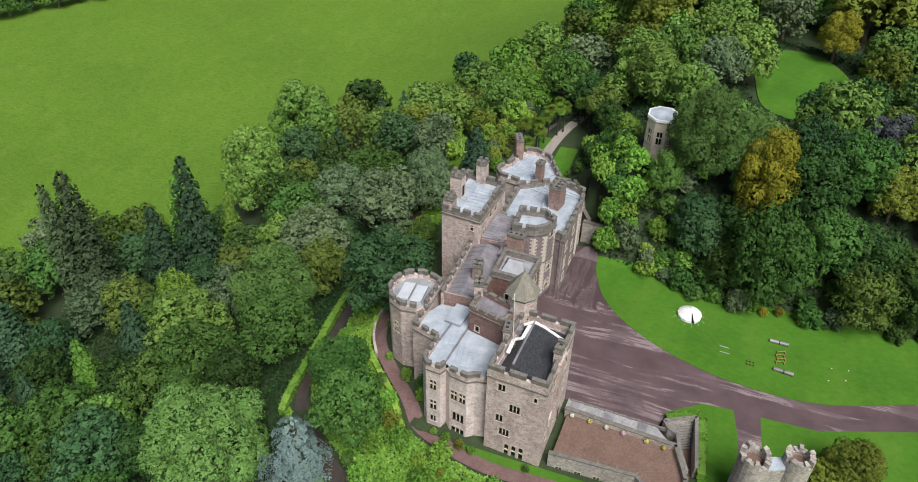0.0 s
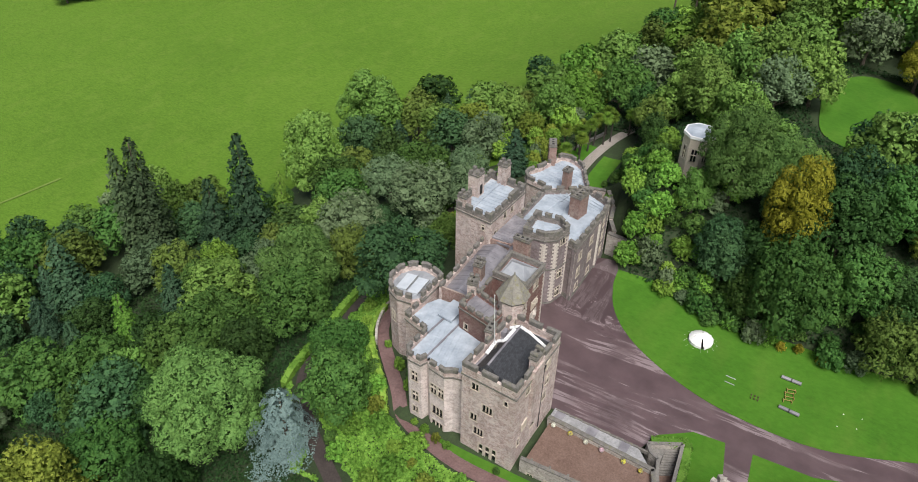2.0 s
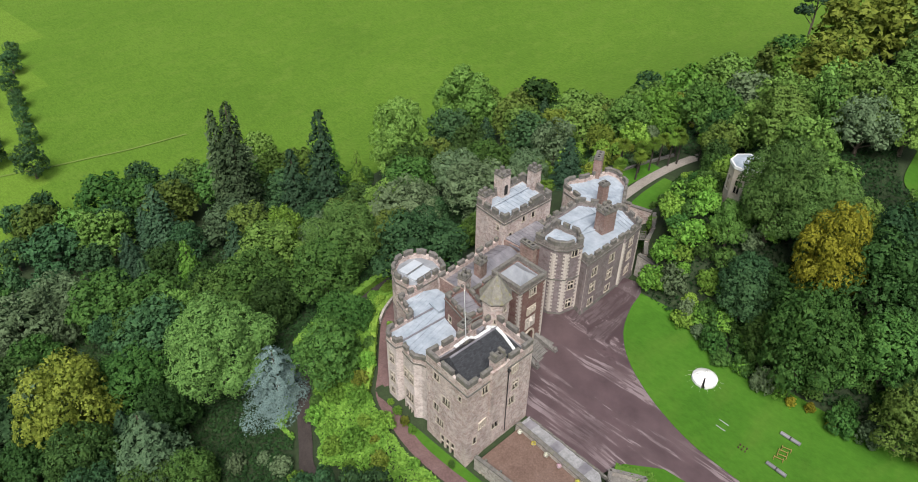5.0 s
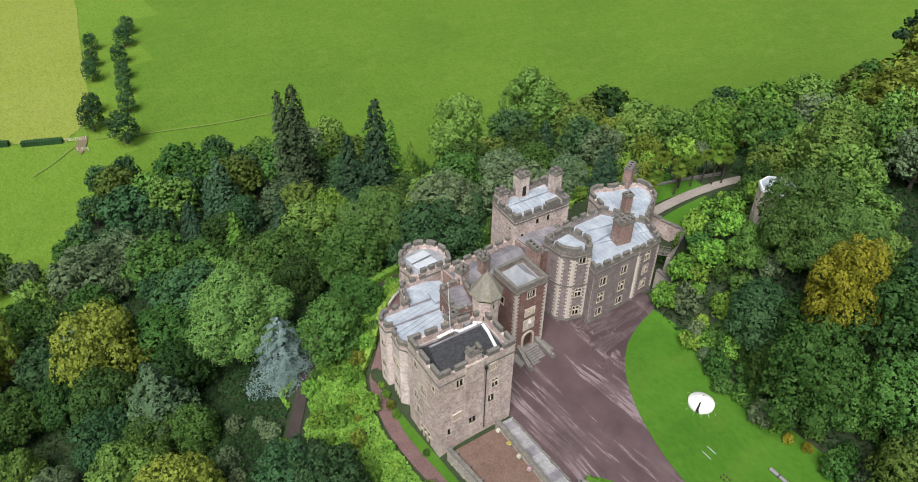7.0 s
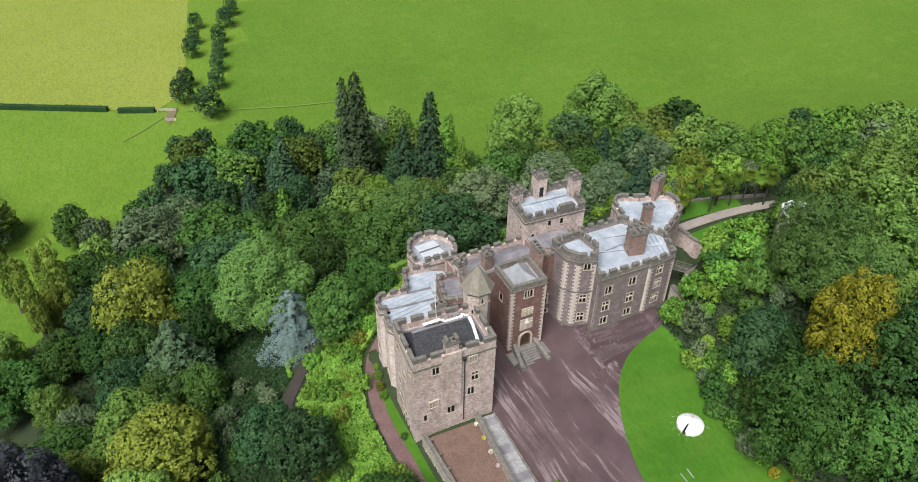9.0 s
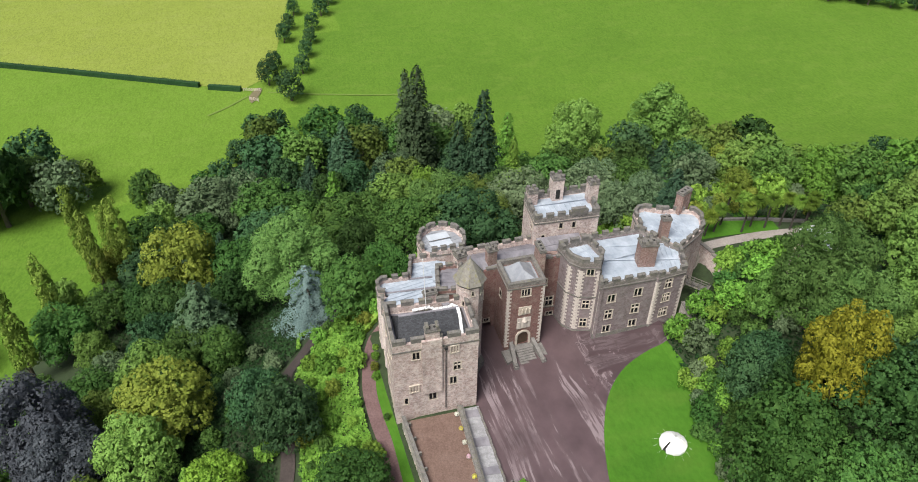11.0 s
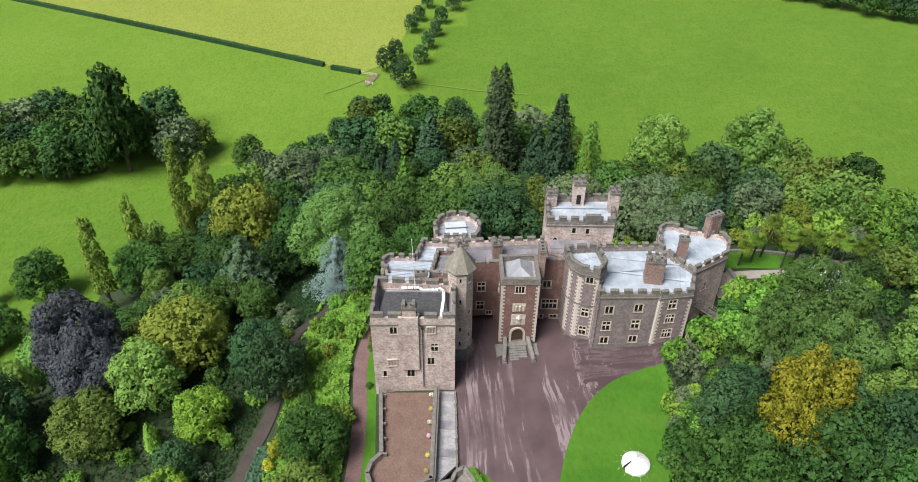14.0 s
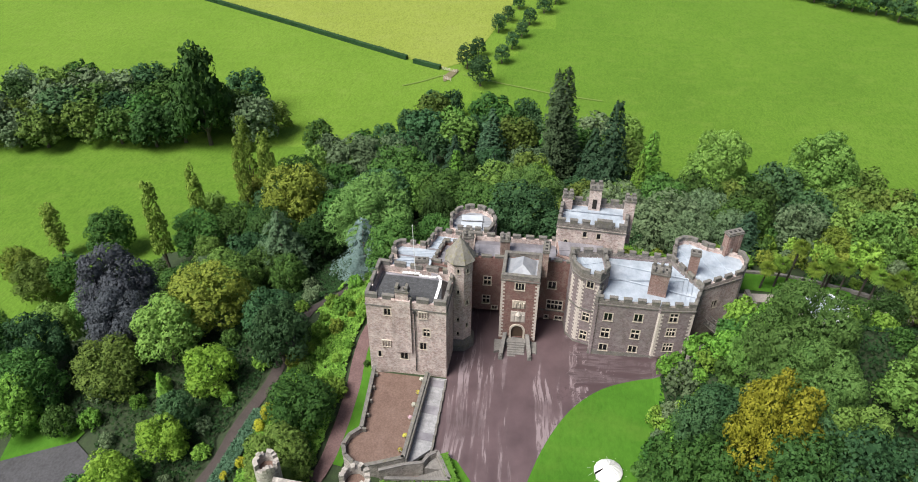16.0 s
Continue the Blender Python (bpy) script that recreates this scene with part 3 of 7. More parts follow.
sheet("lawn", ribbon(curve([(-20, 58), (-19.5, 66), (-18.2, 76)]), 2.3), 0.05, LAWN, "strip of lawn under the palms", "lawn")
sheet("lawn", ribbon(curve([(-11.5, 60), (-11.8, 66), (-11.5, 73)]), 2.0), 0.05, LAWN, "grass between path and knoll", "lawn")
sheet("lawn", curve([(23, 96), (25, 86), (32, 83), (40, 90), (43, 104), (38, 116), (29, 118), (23, 108)], True), 0.1, LAWN, "round lawn on the knoll", "lawn", 3.0)
LOWPATH = curve([(28, -27), (18, -22.0), (10.5, -20.3), (2, -17.6), (-8, -16.6), (-16, -15.5), (-21, -12.4), (-30, -6), (-38, 2), (-38.5, 13), (-39.2, 25), (-39.6, 40), (-37, 60)])
sheet("path", ribbon(LOWPATH, 1.05), 0.08, PATHDARK, "shaded path along the wooded slope", "path")
sheet("road", [(11.7, -47.2), (15.6, -42.1), (19, -43), (26, -50), (24, -70), (14.8, -59)], 0.15, ASPHALT, "grey asphalt road end", "road")
sheet("lawn", [(11.7, -47.2), (14.8, -59), (8, -60), (7, -52), (10, -46.5)], 0.12, LAWN, "lawn by the road end", "lawn")
sheet("hay_field", [(-194, -11.5), (-202, -27.5), (-258, -131), (-330, -265), (-900, -300), (-900, 130), (-310, 24), (-275, 15.5), (-240, 8), (-216, 2.6), (-200, -4)], 0.06, HAY, "yellowed hay field beyond the hedge", "field", 60, lambda x, y: PARK)
for line in ([(-177, -25), (-181.5, -18), (-187, -11.5), (-190.6, -6)], [(-189, -3), (-186.5, 4), (-183.4, 11), (-180, 21), (-175.9, 33), (-172, 50)]):
    sheet("track", ribbon(curve(line), 0.4), 0.1, TRODDEN, "faint trodden track across the pasture", "path", 30, lambda x, y: PARK)
sheet("track", curve([(-182, -9.6), (-186, -10.2), (-190, -8.6), (-193.2, -6.4), (-192.4, -4.8), (-188.6, -5.8), (-184.4, -7.8)], True), 0.2, EARTH, "worn earth by the field gate", "path", 30, lambda x, y: PARK)


# ---- windows: along the wall, sill height, width, height, lights across, lights up, arched ----
KEEP_OPS = {
    1: [(2.7, 11.8, 0.95, 1.2, 2, 1, 0), (8.5, 8.4, 0.95, 1.4, 2, 2, 1), (7.95, 5.6, 0.95, 1.3, 2, 1, 0), (1.35, 2.9, 0.45, 1.1, 1, 1, 0), (4.9, 3.0, 1.05, 1.3, 2, 1, 0)],
    0: [(1.6, 11.6, 0.95, 1.1, 2, 1, 0), (3.3, 8.2, 1.45, 1.3, 3, 1, 1), (1.5, 5.5, 0.95, 1.2, 2, 1, 0), (2.1, 2.9, 1.4, 1.25, 3, 1, 1), (6.5, 11.5, 0.4, 0.7, 1, 1, 1),
        (3.0, -1.5, 0.62, 2.6, 1, 2, 1), (4.05, -1.4, 0.62, 2.6, 1, 2, 1), (5.1, -1.3, 0.62, 2.6, 1, 2, 1)]}
TURRET_OPS = {7: [(0.5, z, 0.3, 0.75, 1, 1, 0) for z in (3.2, 6.2, 11.9, 16.0)], 6: [(0.55, z, 0.3, 0.75, 1, 1, 0) for z in (9.0, 14.0)], 0: [(0.55, z, 0.3, 0.75, 1, 1, 0) for z in (4.8, 9.5, 15.8)]}
PORCH_OPS = {1: [(2.2, 11.7, 1.3, 1.25, 3, 1, 0), (1.95, 1.5, 1.85, 2.75)], 0: [(2.2, 9.4, 0.7, 1.2, 1, 1, 0)], 2: [(2.0, 9.4, 0.7, 1.2, 1, 1, 0)]}
RECESS_A = [(0.4, -0.4, 5.0, 2.0), (2.7, 7.1, 1.1, 1.7, 2, 2, 0), (2.6, 3.1, 1.1, 1.6, 2, 2, 0), (4.2, 1.95, 0.8, 0.6, 2, 1, 0)]
RECESS_B = [(0.3, -0.4, 4.2, 1.75), (1.3, 8.1, 1.15, 1.3, 2, 1, 0), (1.4, 3.6, 2.4, 1.85, 4, 2, 0), (2.9, 1.5, 1.1, 0.6, 2, 1, 0), (1.2, 1.5, 0.5, 0.6, 1, 1, 0)]
BAY_OPS = {2: [(0.95, 13.0, 1.0, 1.1, 2, 1, 0), (0.95, 6.2, 1.0, 1.5, 2, 2, 0), (0.95, 2.2, 1.0, 1.65, 2, 2, 0)]}
WING_OPS = {0: [(1.7, 8.6, 1.15, 1.4, 2, 1, 0), (6.15, 9.0, 1.15, 1.4, 2, 1, 0), (1.65, 5.1, 1.15, 1.7, 2, 2, 0), (6.15, 5.4, 1.15, 1.7, 2, 2, 0), (1.7, 2.2, 1.15, 1.25, 2, 1, 0), (6.2, 2.5, 1.15, 1.2, 2, 1, 0)],
            2: [(1.6, 9.6, 1.1, 1.6, 2, 2, 0), (1.6, 6.7, 1.25, 1.5, 3, 2, 0), (1.6, 3.5, 1.35, 1.55, 3, 2, 0)]}
FAR_OPS = {0: [(2.6, 7.5, 0.9, 1.4, 2, 1, 0)]}
HIGH_OPS = {1: [(4.2, 15.0, 0.55, 0.95, 1, 1, 0), (6.4, 14.9, 0.55, 0.95, 1, 1, 0), (1.3, 12.7, 0.6, 1.3, 1, 1, 1)], 0: [(5.1, 14.6, 0.45, 0.9, 1, 2, 0)]}
LOW_OPS = {1: [(0.55, 7.1, 0.95, 1.7, 2, 2, 0), (0.55, 3.0, 0.95, 1.75, 2, 2, 0), (0.6, 0.5, 0.8, 1.0, 2, 1, 0)],
           4: [(0.2, 6.2, 0.95, 1.7, 2, 2, 0), (1.5, 6.2, 0.95, 1.7, 2, 2, 0), (0.45, 2.0, 1.8, 1.6, 3, 1, 1), (0.3, -1.1, 2.0, 1.5, 3, 1, 0)]}
BLK_OPS = {0: [(1.1, 11.6, 0.55, 0.85, 1, 1, 0)]}
ROUND_OPS = {6: [(0.7, 6.7, 0.9, 1.75, 2, 2, 0)], 4: [(0.7, 6.7, 0.9, 1.75, 2, 2, 0)]}


# ---- castle building kit ----
WINDOWS, MERLONS, QUOINS = {}, {}, {}


def window_mesh(w, h):
    """The moulded stone surround of an opening, one ring; y runs inwards."""
    s, f, d = Shape(), 0.17, 0.3
    x0, x1 = -w / 2, w / 2
    rings = [[(x0 - f, 0.0), (x1 + f, 0.0), (x1 + f, h + f), (x0 - f, h + f)], [(x0, 0.0), (x1, 0.0), (x1, h), (x0, h)]]
    for ring, y in ((rings[0], 0.2), (rings[0], -0.05), (rings[1], -0.02), (rings[1], d)):
        s.v.extend((x, y, z) for x, z in ring)
    for k in range(3):
        for i in range(4):
            j = (i + 1) % 4
            s.f.append((4 * k + i, 4 * k + j, 4 * k + 4 + j, 4 * k + 4 + i))
    return s


def window(parent, p0, p1, op, stone=DRESSED):
    s, z, w, h, nx, ny, arch = op
    u = (Vector(p1) - Vector(p0)).normalized()
    at = Vector(p0) + u * (s + w / 2)
    key = (round(w, 2), round(h, 2), nx, ny, arch)
    if key not in WINDOWS:
        x0, d = -w / 2, 0.3
        bits = [("pane", Shape().box(x0, 0.2, 0, w / 2, 0.24, h).mesh("pane", GLASS), 0.0),
                ("sill", Shape().prism([(x0 - 0.22, -0.12), (w / 2 + 0.22, -0.12), (w / 2 + 0.22, 0.2), (x0 - 0.22, 0.2)], -0.17, [-0.03, -0.03, 0.0, 0.0]).mesh("sill", stone), 0.0)]
        if nx > 1:
            m = Shape().prism([(-0.065, 0.06), (0.0, -0.01), (0.065, 0.06), (0.065, d - 0.08), (-0.065, d - 0.08)], 0, h).mesh("mullion", stone)
            bits += [("mullion", m, x0 + w * i / nx) for i in range(1, nx)]
        if ny > 1:
            c = h / 2 + 0.08
            bits.append(("transom", Shape().box(x0, 0.01, c - 0.055, w / 2, d - 0.07, c + 0.055).mesh("transom", stone), 0.0))
        if arch:
            a = w / nx
            t = h - a * 0.6
            for sgn in (-1, 1):
                sp = Shape()
                pts = [(sgn * a / 2, t), (sgn * a / 2, h), (0, h), (sgn * a * 0.33, h - a * 0.22)]
                pts = pts if sgn < 0 else pts[::-1]
                sp.v = [(x, y, zz) for y in (0.03, d - 0.07) for x, zz in pts]
                sp.f = [(3, 2, 1, 0), (4, 5, 6, 7), (0, 1, 5, 4), (1, 2, 6, 5), (2, 3, 7, 6), (3, 0, 4, 7)]
                m = sp.mesh("arch_head", stone)
                bits += [("arch_head", m, x0 + a * (i + 0.5)) for i in range(nx)]
        WINDOWS[key] = (window_mesh(w, h).mesh("window", stone), bits)
    frame_, bits = WINDOWS[key]
    o = piece("window", frame_, parent, (at.x, at.y, z), math.atan2(u.y, u.x))
    for nm, me_, dx in bits:
        c = new(nm, me_)
        c.parent = o
        c.location = (dx, 0, 0)
    return o


def wall(parent, p0, p1, z0, z1, material, ops=(), thick=0.55, name="wall"):
    """A wall from p0 to p1, its outer face on the right hand, with openings cut through the face and reveals behind."""
    a, b = Vector(p0), Vector(p1)
    u = (b - a).normalized()
    n = Vector((u.y, -u.x))
    length = (b - a).length
    s = Shape()

    def at(x, z, d=0.0):
        q = a + u * x - n * d
        return (q.x, q.y, z)
    holes = [(o[0], o[1], o[0] + o[2], o[1] + o[3]) for o in ops]
    xs_ = sorted({0.0, length, *[v for h in holes for v in (h[0], h[2])]})
    zs_ = sorted({z0, z1, *[v for h in holes for v in (h[1], h[3])]})
    for i in range(len(xs_) - 1):
        for j in range(len(zs_) - 1):
            mx, mz = (xs_[i] + xs_[i + 1]) / 2, (zs_[j] + zs_[j + 1]) / 2
            if not any(h[0] < mx < h[2] and h[1] < mz < h[3] for h in holes):
                s.quad(at(xs_[i], zs_[j]), at(xs_[i + 1], zs_[j]), at(xs_[i + 1], zs_[j + 1]), at(xs_[i], zs_[j + 1]))
    d = thick - 0.1
    for x0, y0, x1, y1 in holes:
        s.quad(at(x0, y0), at(x0, y0, d), at(x1, y0, d), at(x1, y0))
        s.quad(at(x0, y1), at(x1, y1), at(x1, y1, d), at(x0, y1, d))
        s.quad(at(x0, y0), at(x0, y1), at(x0, y1, d), at(x0, y0, d))
        s.quad(at(x1, y0), at(x1, y0, d), at(x1, y1, d), at(x1, y1))
    if all(len(o) == 7 for o in ops):
        s.quad(at(0, z0, thick), at(0, z1, thick), at(length, z1, thick), at(length, z0, thick))
    s.quad(at(0, z1), at(length, z1), at(length, z1, thick), at(0, z1, thick))
    s.quad(at(0, z0), at(0, z1), at(0, z1, thick), at(0, z0, thick))
    s.quad(at(length, z0), at(length, z0, thick), at(length, z1, thick), at(length, z1))
    part(name, s, material, parent)
    for o in ops:
        if len(o) == 7:
            window(parent, p0, p1, o)


def band(parent, poly, z, h=0.22, out=0.12, material=COPING, skip=(), name="string_course"):
    big = inset(poly, -out)
    for i in range(len(poly)):
        if i in skip:
            continue
        j = (i + 1) % len(poly)
        q = [big[i], big[j], poly[j], poly[i]]
        ins = inset(poly, 0.1)
        part(name, Shape().prism([big[i], big[j], ins[j], ins[i]], z, z + h), material, parent)


def merlon(parent, u, at, z, w, h, thick, material):
    key = (round(w, 1), round(h, 1), round(thick, 2), material.name)
    if key not in MERLONS:
        w_, h_ = key[0], key[1]
        s = Shape().box(-w_ / 2, 0, 0, w_ / 2, thick, h_ - 0.14)
        s.prism([(-w_ / 2 - 0.06, -0.07), (w_ / 2 + 0.06, -0.07), (w_ / 2 + 0.06, thick + 0.07), (-w_ / 2 - 0.06, thick + 0.07)], h_ - 0.14, h_,
                [(-w_ / 2, 0.03), (w_ / 2, 0.03), (w_ / 2, thick - 0.03), (-w_ / 2, thick - 0.03)])
        MERLONS[key] = s.mesh("merlon", material)
    piece("merlon", MERLONS[key], parent, (at.x, at.y, z), math.atan2(u.y, u.x))


RNG = random.Random(5)


def battlement(parent, p0, p1, z, low, high, material, mw=1.35, gap=0.75, thick=0.45, coping=COPING, ends=True):
    """A parapet wall up to low, merlons from there to high."""
    a, b = Vector(p0), Vector(p1)
    u = (b - a).normalized()
    n = Vector((-u.y, u.x))
    length = (b - a).length
    q = [a, b, b + n * thick, a + n * thick]
    part("parapet", Shape().prism([(v.x, v.y) for v in q], z, low), material, parent)
    k = max(1, round((length + gap) / (mw + gap)))
    w = (length + gap) / k - gap
    if w < 0.5:
        w, k = length, 1
    for i in range(k):
        c = a + u * ((w + gap) * i + w / 2)
        merlon(parent, u, c, low + RNG.uniform(-0.02, 0.02), w, high - low, thick, coping)


def quoins(parent, corner, before, after, z0, z1, material=QUOIN):
    """Pale alternating corner stones, 12 mm proud of both faces."""
    c = Vector(corner)
    ua, ub = (Vector(before) - c).normalized(), (Vector(after) - c).normalized()
    z, k = z0, 0
    while z < z1 - 0.3:
        la, lb = (0.62, 0.34) if k % 2 else (0.34, 0.62)
        h = 0.36
        key = (tuple(round(v, 3) for v in (*ua, *ub)), k % 2)
        if key not in QUOINS:
            e = (ua + ub).normalized() * -0.017
            pts = [e, ua * la + e, (ua * la + ub * 0.25), (ua * 0.25 + ub * lb), ub * lb + e]
            pts = [(p.x, p.y) for p in pts]
            area = sum(pts[i - 1][0] * pts[i][1] - pts[i][0] * pts[i - 1][1] for i in range(5))
            QUOINS[key] = Shape().prism(pts if area > 0 else pts[::-1], 0, h - 0.03).mesh("quoin", material)
        piece("quoin", QUOINS[key], parent, (c.x, c.y, z))
        z, k = z + h, k + 1


def lead_roof(parent, poly, z, along, material=LEAD, gap=0.75, tilt=None, roll=0.1):
    """A lead roof with rolls along a direction; tilt(x, y) gives the height above z."""
    tilt = tilt or (lambda x, y: 0.0)
    zt = [z + tilt(x, y) for x, y in poly]
    part("roof", Shape().prism(poly, [v - 0.3 for v in zt], zt), material, parent)
    u = Vector((math.cos(along), math.sin(along)))
    n = Vector((-u.y, u.x))
    ks = [Vector(p).dot(n) for p in poly]
    c = min(ks) + gap * 0.6
    while c < max(ks) - 0.1:
        for s0, s1 in clip_line(poly, n * c, u):
            if s1 - s0 < 0.4:
                continue
            a, b = n * c + u * s0, n * c + u * s1
            za, zb = z + tilt(a.x, a.y), z + tilt(b.x, b.y)
            q = [a - n * roll / 2, b - n * roll / 2, b + n * roll / 2, a + n * roll / 2]
            part("lead_roll", Shape().prism([(v.x, v.y) for v in q], [za, zb, zb, za], [za + 0.07, zb + 0.07, zb + 0.07, za + 0.07]), material, parent)
        c += gap
    # steps across the fall of the roof
    ks = [Vector(p).dot(u) for p in poly]
    c = min(ks) + 2.2
    while c < max(ks) - 1.2:
        for s0, s1 in clip_line(poly, u * c, n):
            if s1 - s0 > 1.0:
                a, b = u * c + n * s0, u * c + n * s1
                za, zb = z + tilt(a.x, a.y), z + tilt(b.x, b.y)
                q = [a - u * 0.09, a + u * 0.09, b + u * 0.09, b - u * 0.09]
                part("drip_step", Shape().prism([(v.x, v.y) for v in q], [za, za, zb, zb], [za + 0.04, za + 0.1, zb + 0.1, zb + 0.04]), material, parent)
        c += 3.7


def chimney(parent, cx, cy, lx, ly, z0, z1, turn=0.0, material=CHIMNEY, pots=0, crown=False, flues=0):
    s = Shape().box(cx - lx / 2, cy - ly / 2, z0, cx + lx / 2, cy + ly / 2, z1 - 0.45, turn, (cx, cy))
    o = part("chimney", s, material, parent)
    cap = Shape().box(cx - lx / 2 - 0.12, cy - ly / 2 - 0.12, z1 - 0.45, cx + lx / 2 + 0.12, cy + ly / 2 + 0.12, z1 - 0.22, turn, (cx, cy))
    cap.box(cx - lx / 2 - 0.02, cy - ly / 2 - 0.02, z1 - 0.22, cx + lx / 2 + 0.02, cy + ly / 2 + 0.02, z1, turn, (cx, cy))
    part("cap", cap, COPING, o)
    for i in range(flues):
        y = cy + (i - (flues - 1) / 2) * ly / flues
        part("flue_shaft", Shape().box(cx - lx / 2 - 0.13, y - ly / flues * 0.3, z0 + 1.2, cx + lx / 2 + 0.13, y + ly / flues * 0.3, z1 - 0.5, turn, (cx, cy)), material, o)
    mouth = max(1, round(max(lx, ly) / 0.85))
    for i in range(mouth):
        d = (i - (mouth - 1) / 2) * 0.8
        x, y = (cx + d, cy) if lx > ly else (cx, cy + d)
        part("flue_mouth", Shape().box(x - 0.2, y - 0.2, z1 - 0.05, x + 0.2, y + 0.2, z1 + 0.015, turn, (cx, cy)), DARK, o)
    if crown:
        for dx in np.linspace(-lx / 2 + 0.25, lx / 2 - 0.25, max(2, round(lx / 0.9))):
            for dy in np.linspace(-ly / 2 + 0.25, ly / 2 - 0.25, max(2, round(ly / 0.9))):
                if abs(abs(dx) - lx / 2 + 0.25) < 0.01 or abs(abs(dy) - ly / 2 + 0.25) < 0.01:
                    c, s_ = math.cos(turn), math.sin(turn)
                    merlon(o, Vector((c, s_)), Vector((cx + dx * c - (dy - 0.2) * s_, cy + dx * s_ + (dy - 0.2) * c)), z1, 0.5, 0.6, 0.4, COPING)
    for i in range(pots):
        x = cx + (i - (pots - 1) / 2) * 0.6 * math.cos(turn)
        y = cy + (i - (pots - 1) / 2) * 0.6 * math.sin(turn)
        part("pot", Shape().tube((x, y, z1), (x, y, z1 + 0.7), 0.2, 0.16), TERRACOTTA, o)
    return o


def tower(name, label, poly, z0, zroof, low, high, material, ops=None, bare=(), nowall=(), merl=(1.35, 0.75), coping=COPING, parapet=None, string=True, faced=None):
    ops = ops or {}
    k = len(poly)
    cx, cy = sum(p[0] for p in poly) / k, sum(p[1] for p in poly) / k
    t = thing(name, (cx, cy, z0), label, "castle tower" if "tower" in name or "turret" in name else "castle range", "castle buildings")
    for i in range(k):
        p0, p1 = poly[i], poly[(i + 1) % k]
        if i not in nowall:
            wall(t, p0, p1, z0, zroof, (faced or {}).get(i, material), ops.get(i, ()))
        if i not in bare:
            battlement(t, p0, p1, zroof, low, high, parapet or material, *merl, coping=coping)
    if string:
        band(t, poly, zroof - 0.3, skip=set(bare) | set(nowall))
    return t


def arc(cx, cy, r, a0, a1, k):
    return [(cx + r * math.cos(radians(a0 + (a1 - a0) * i / k)), cy + r * math.sin(radians(a0 + (a1 - a0) * i / k))) for i in range(k + 1)]


# ---- the castle ----
# keep: great square tower at the south end
KSW, KSE, KNE, KNW = (-7.2, -0.6), (0.9, -1.3), (1.8, 10.6), (-5.6, 11.2)
keep = tower("keep_tower", "square keep tower of pink-grey rubble with a dark slate roof", [KSW, KSE, KNE, KNW], -3.5, 13.7, 14.8, 15.75, RUBBLE, KEEP_OPS, merl=(2.0, 0.7))
part("plinth", Shape().prism(inset([KSW, KSE, KNE, KNW], -0.18), -3.5, -1.75, inset([KSW, KSE, KNE, KNW], -0.02)), RUBBLE, keep)
ki = inset([KSW, KSE, KNE, KNW], 0.5)
part("gutter", Shape().prism(ki, 13.3, 13.6), LEADDARK, keep)
r0, r1 = Vector((-4.3, 0.9)), Vector((-3.6, 9.4))
q = inset([KSW, KSE, KNE, KNW], 0.9)
s = Shape()
for a, b, c, d in (((*q[1], 13.62), (*q[2], 13.62), (*r1, 15.1), (*r0, 15.1)), ((*q[3], 13.62), (*q[0], 13.62), (*r0, 15.1), (*r1, 15.1))):
    s.quad(a, b, c, d)
s.quad((*q[0], 13.62), (*q[1], 13.62), (*r0, 15.1))
s.quad((*q[2], 13.62), (*q[3], 13.62), (*r1, 15.1))
s.quad((*q[0], 13.61), (*q[3], 13.61), (*q[2], 13.61), (*q[1], 13.61))
part("slate_roof", s, SLATE, keep)
part("chimney_breast", Shape().prism([(0.9 + 0.3, 2.6), (1.62, 2.6), (1.78, 5.4), (1.1 + 0.3, 5.4)], 4.7, 15.2), RUBBLE, keep)
part("drainpipe", Shape().tube((1.62, 5.95, 0.8), (1.62, 5.95, 13.2), 0.07, 0.07, 6).box(1.48, 5.75, 12.9, 1.8, 6.15, 13.3), IRON, keep)
for nx_, z_, y_, w_ in ((3, 12.0, 6.6, 1.2), (3, 5.3, 0.8, 1.3)):
    s2 = Shape()
    for i in range(nx_ + 1):
        s2.box(1.25 + y_ * 0.0757, y_ + i * w_ / nx_ - 0.07, z_, 1.04 + y_ * 0.0757, y_ + i * w_ / nx_ + 0.07, z_ + 1.2)
    s2.box(1.25 + y_ * 0.0757, y_ - 0.1, z_ - 0.15, 1.06 + y_ * 0.0757, y_ + w_ + 0.1, z_).box(1.25 + y_ * 0.0757, y_ - 0.1, z_ + 1.2, 1.06 + y_ * 0.0757, y_ + w_ + 0.1, z_ + 1.36)
    part("blocked_window", s2, DRESSED, keep)
def flashing(a, b, w, k):
    """White stepped covers laid along a roof line."""
    a, b = Vector(a), Vector(b)
    for i in range(k):
        p, q_ = a.lerp(b, i / k), a.lerp(b, (i + 0.9) / k)
        u = (b - a).normalized()
        n_ = Vector((-u.y, u.x, 0)).normalized() * w / 2
        pts = [p - n_, q_ - n_, q_ + n_, p + n_]
        part("flashing", Shape().prism([(v.x, v.y) for v in pts], [v.z for v in pts], [v.z + 0.12 for v in pts]), WHITE, keep)
flashing((-5.6, 3.2, 14.35), (-5.5, 5.9, 14.4), 0.5, 3)
flashing((-5.4, 5.9, 14.4), (-4.3, 6.2, 14.75), 0.45, 2)
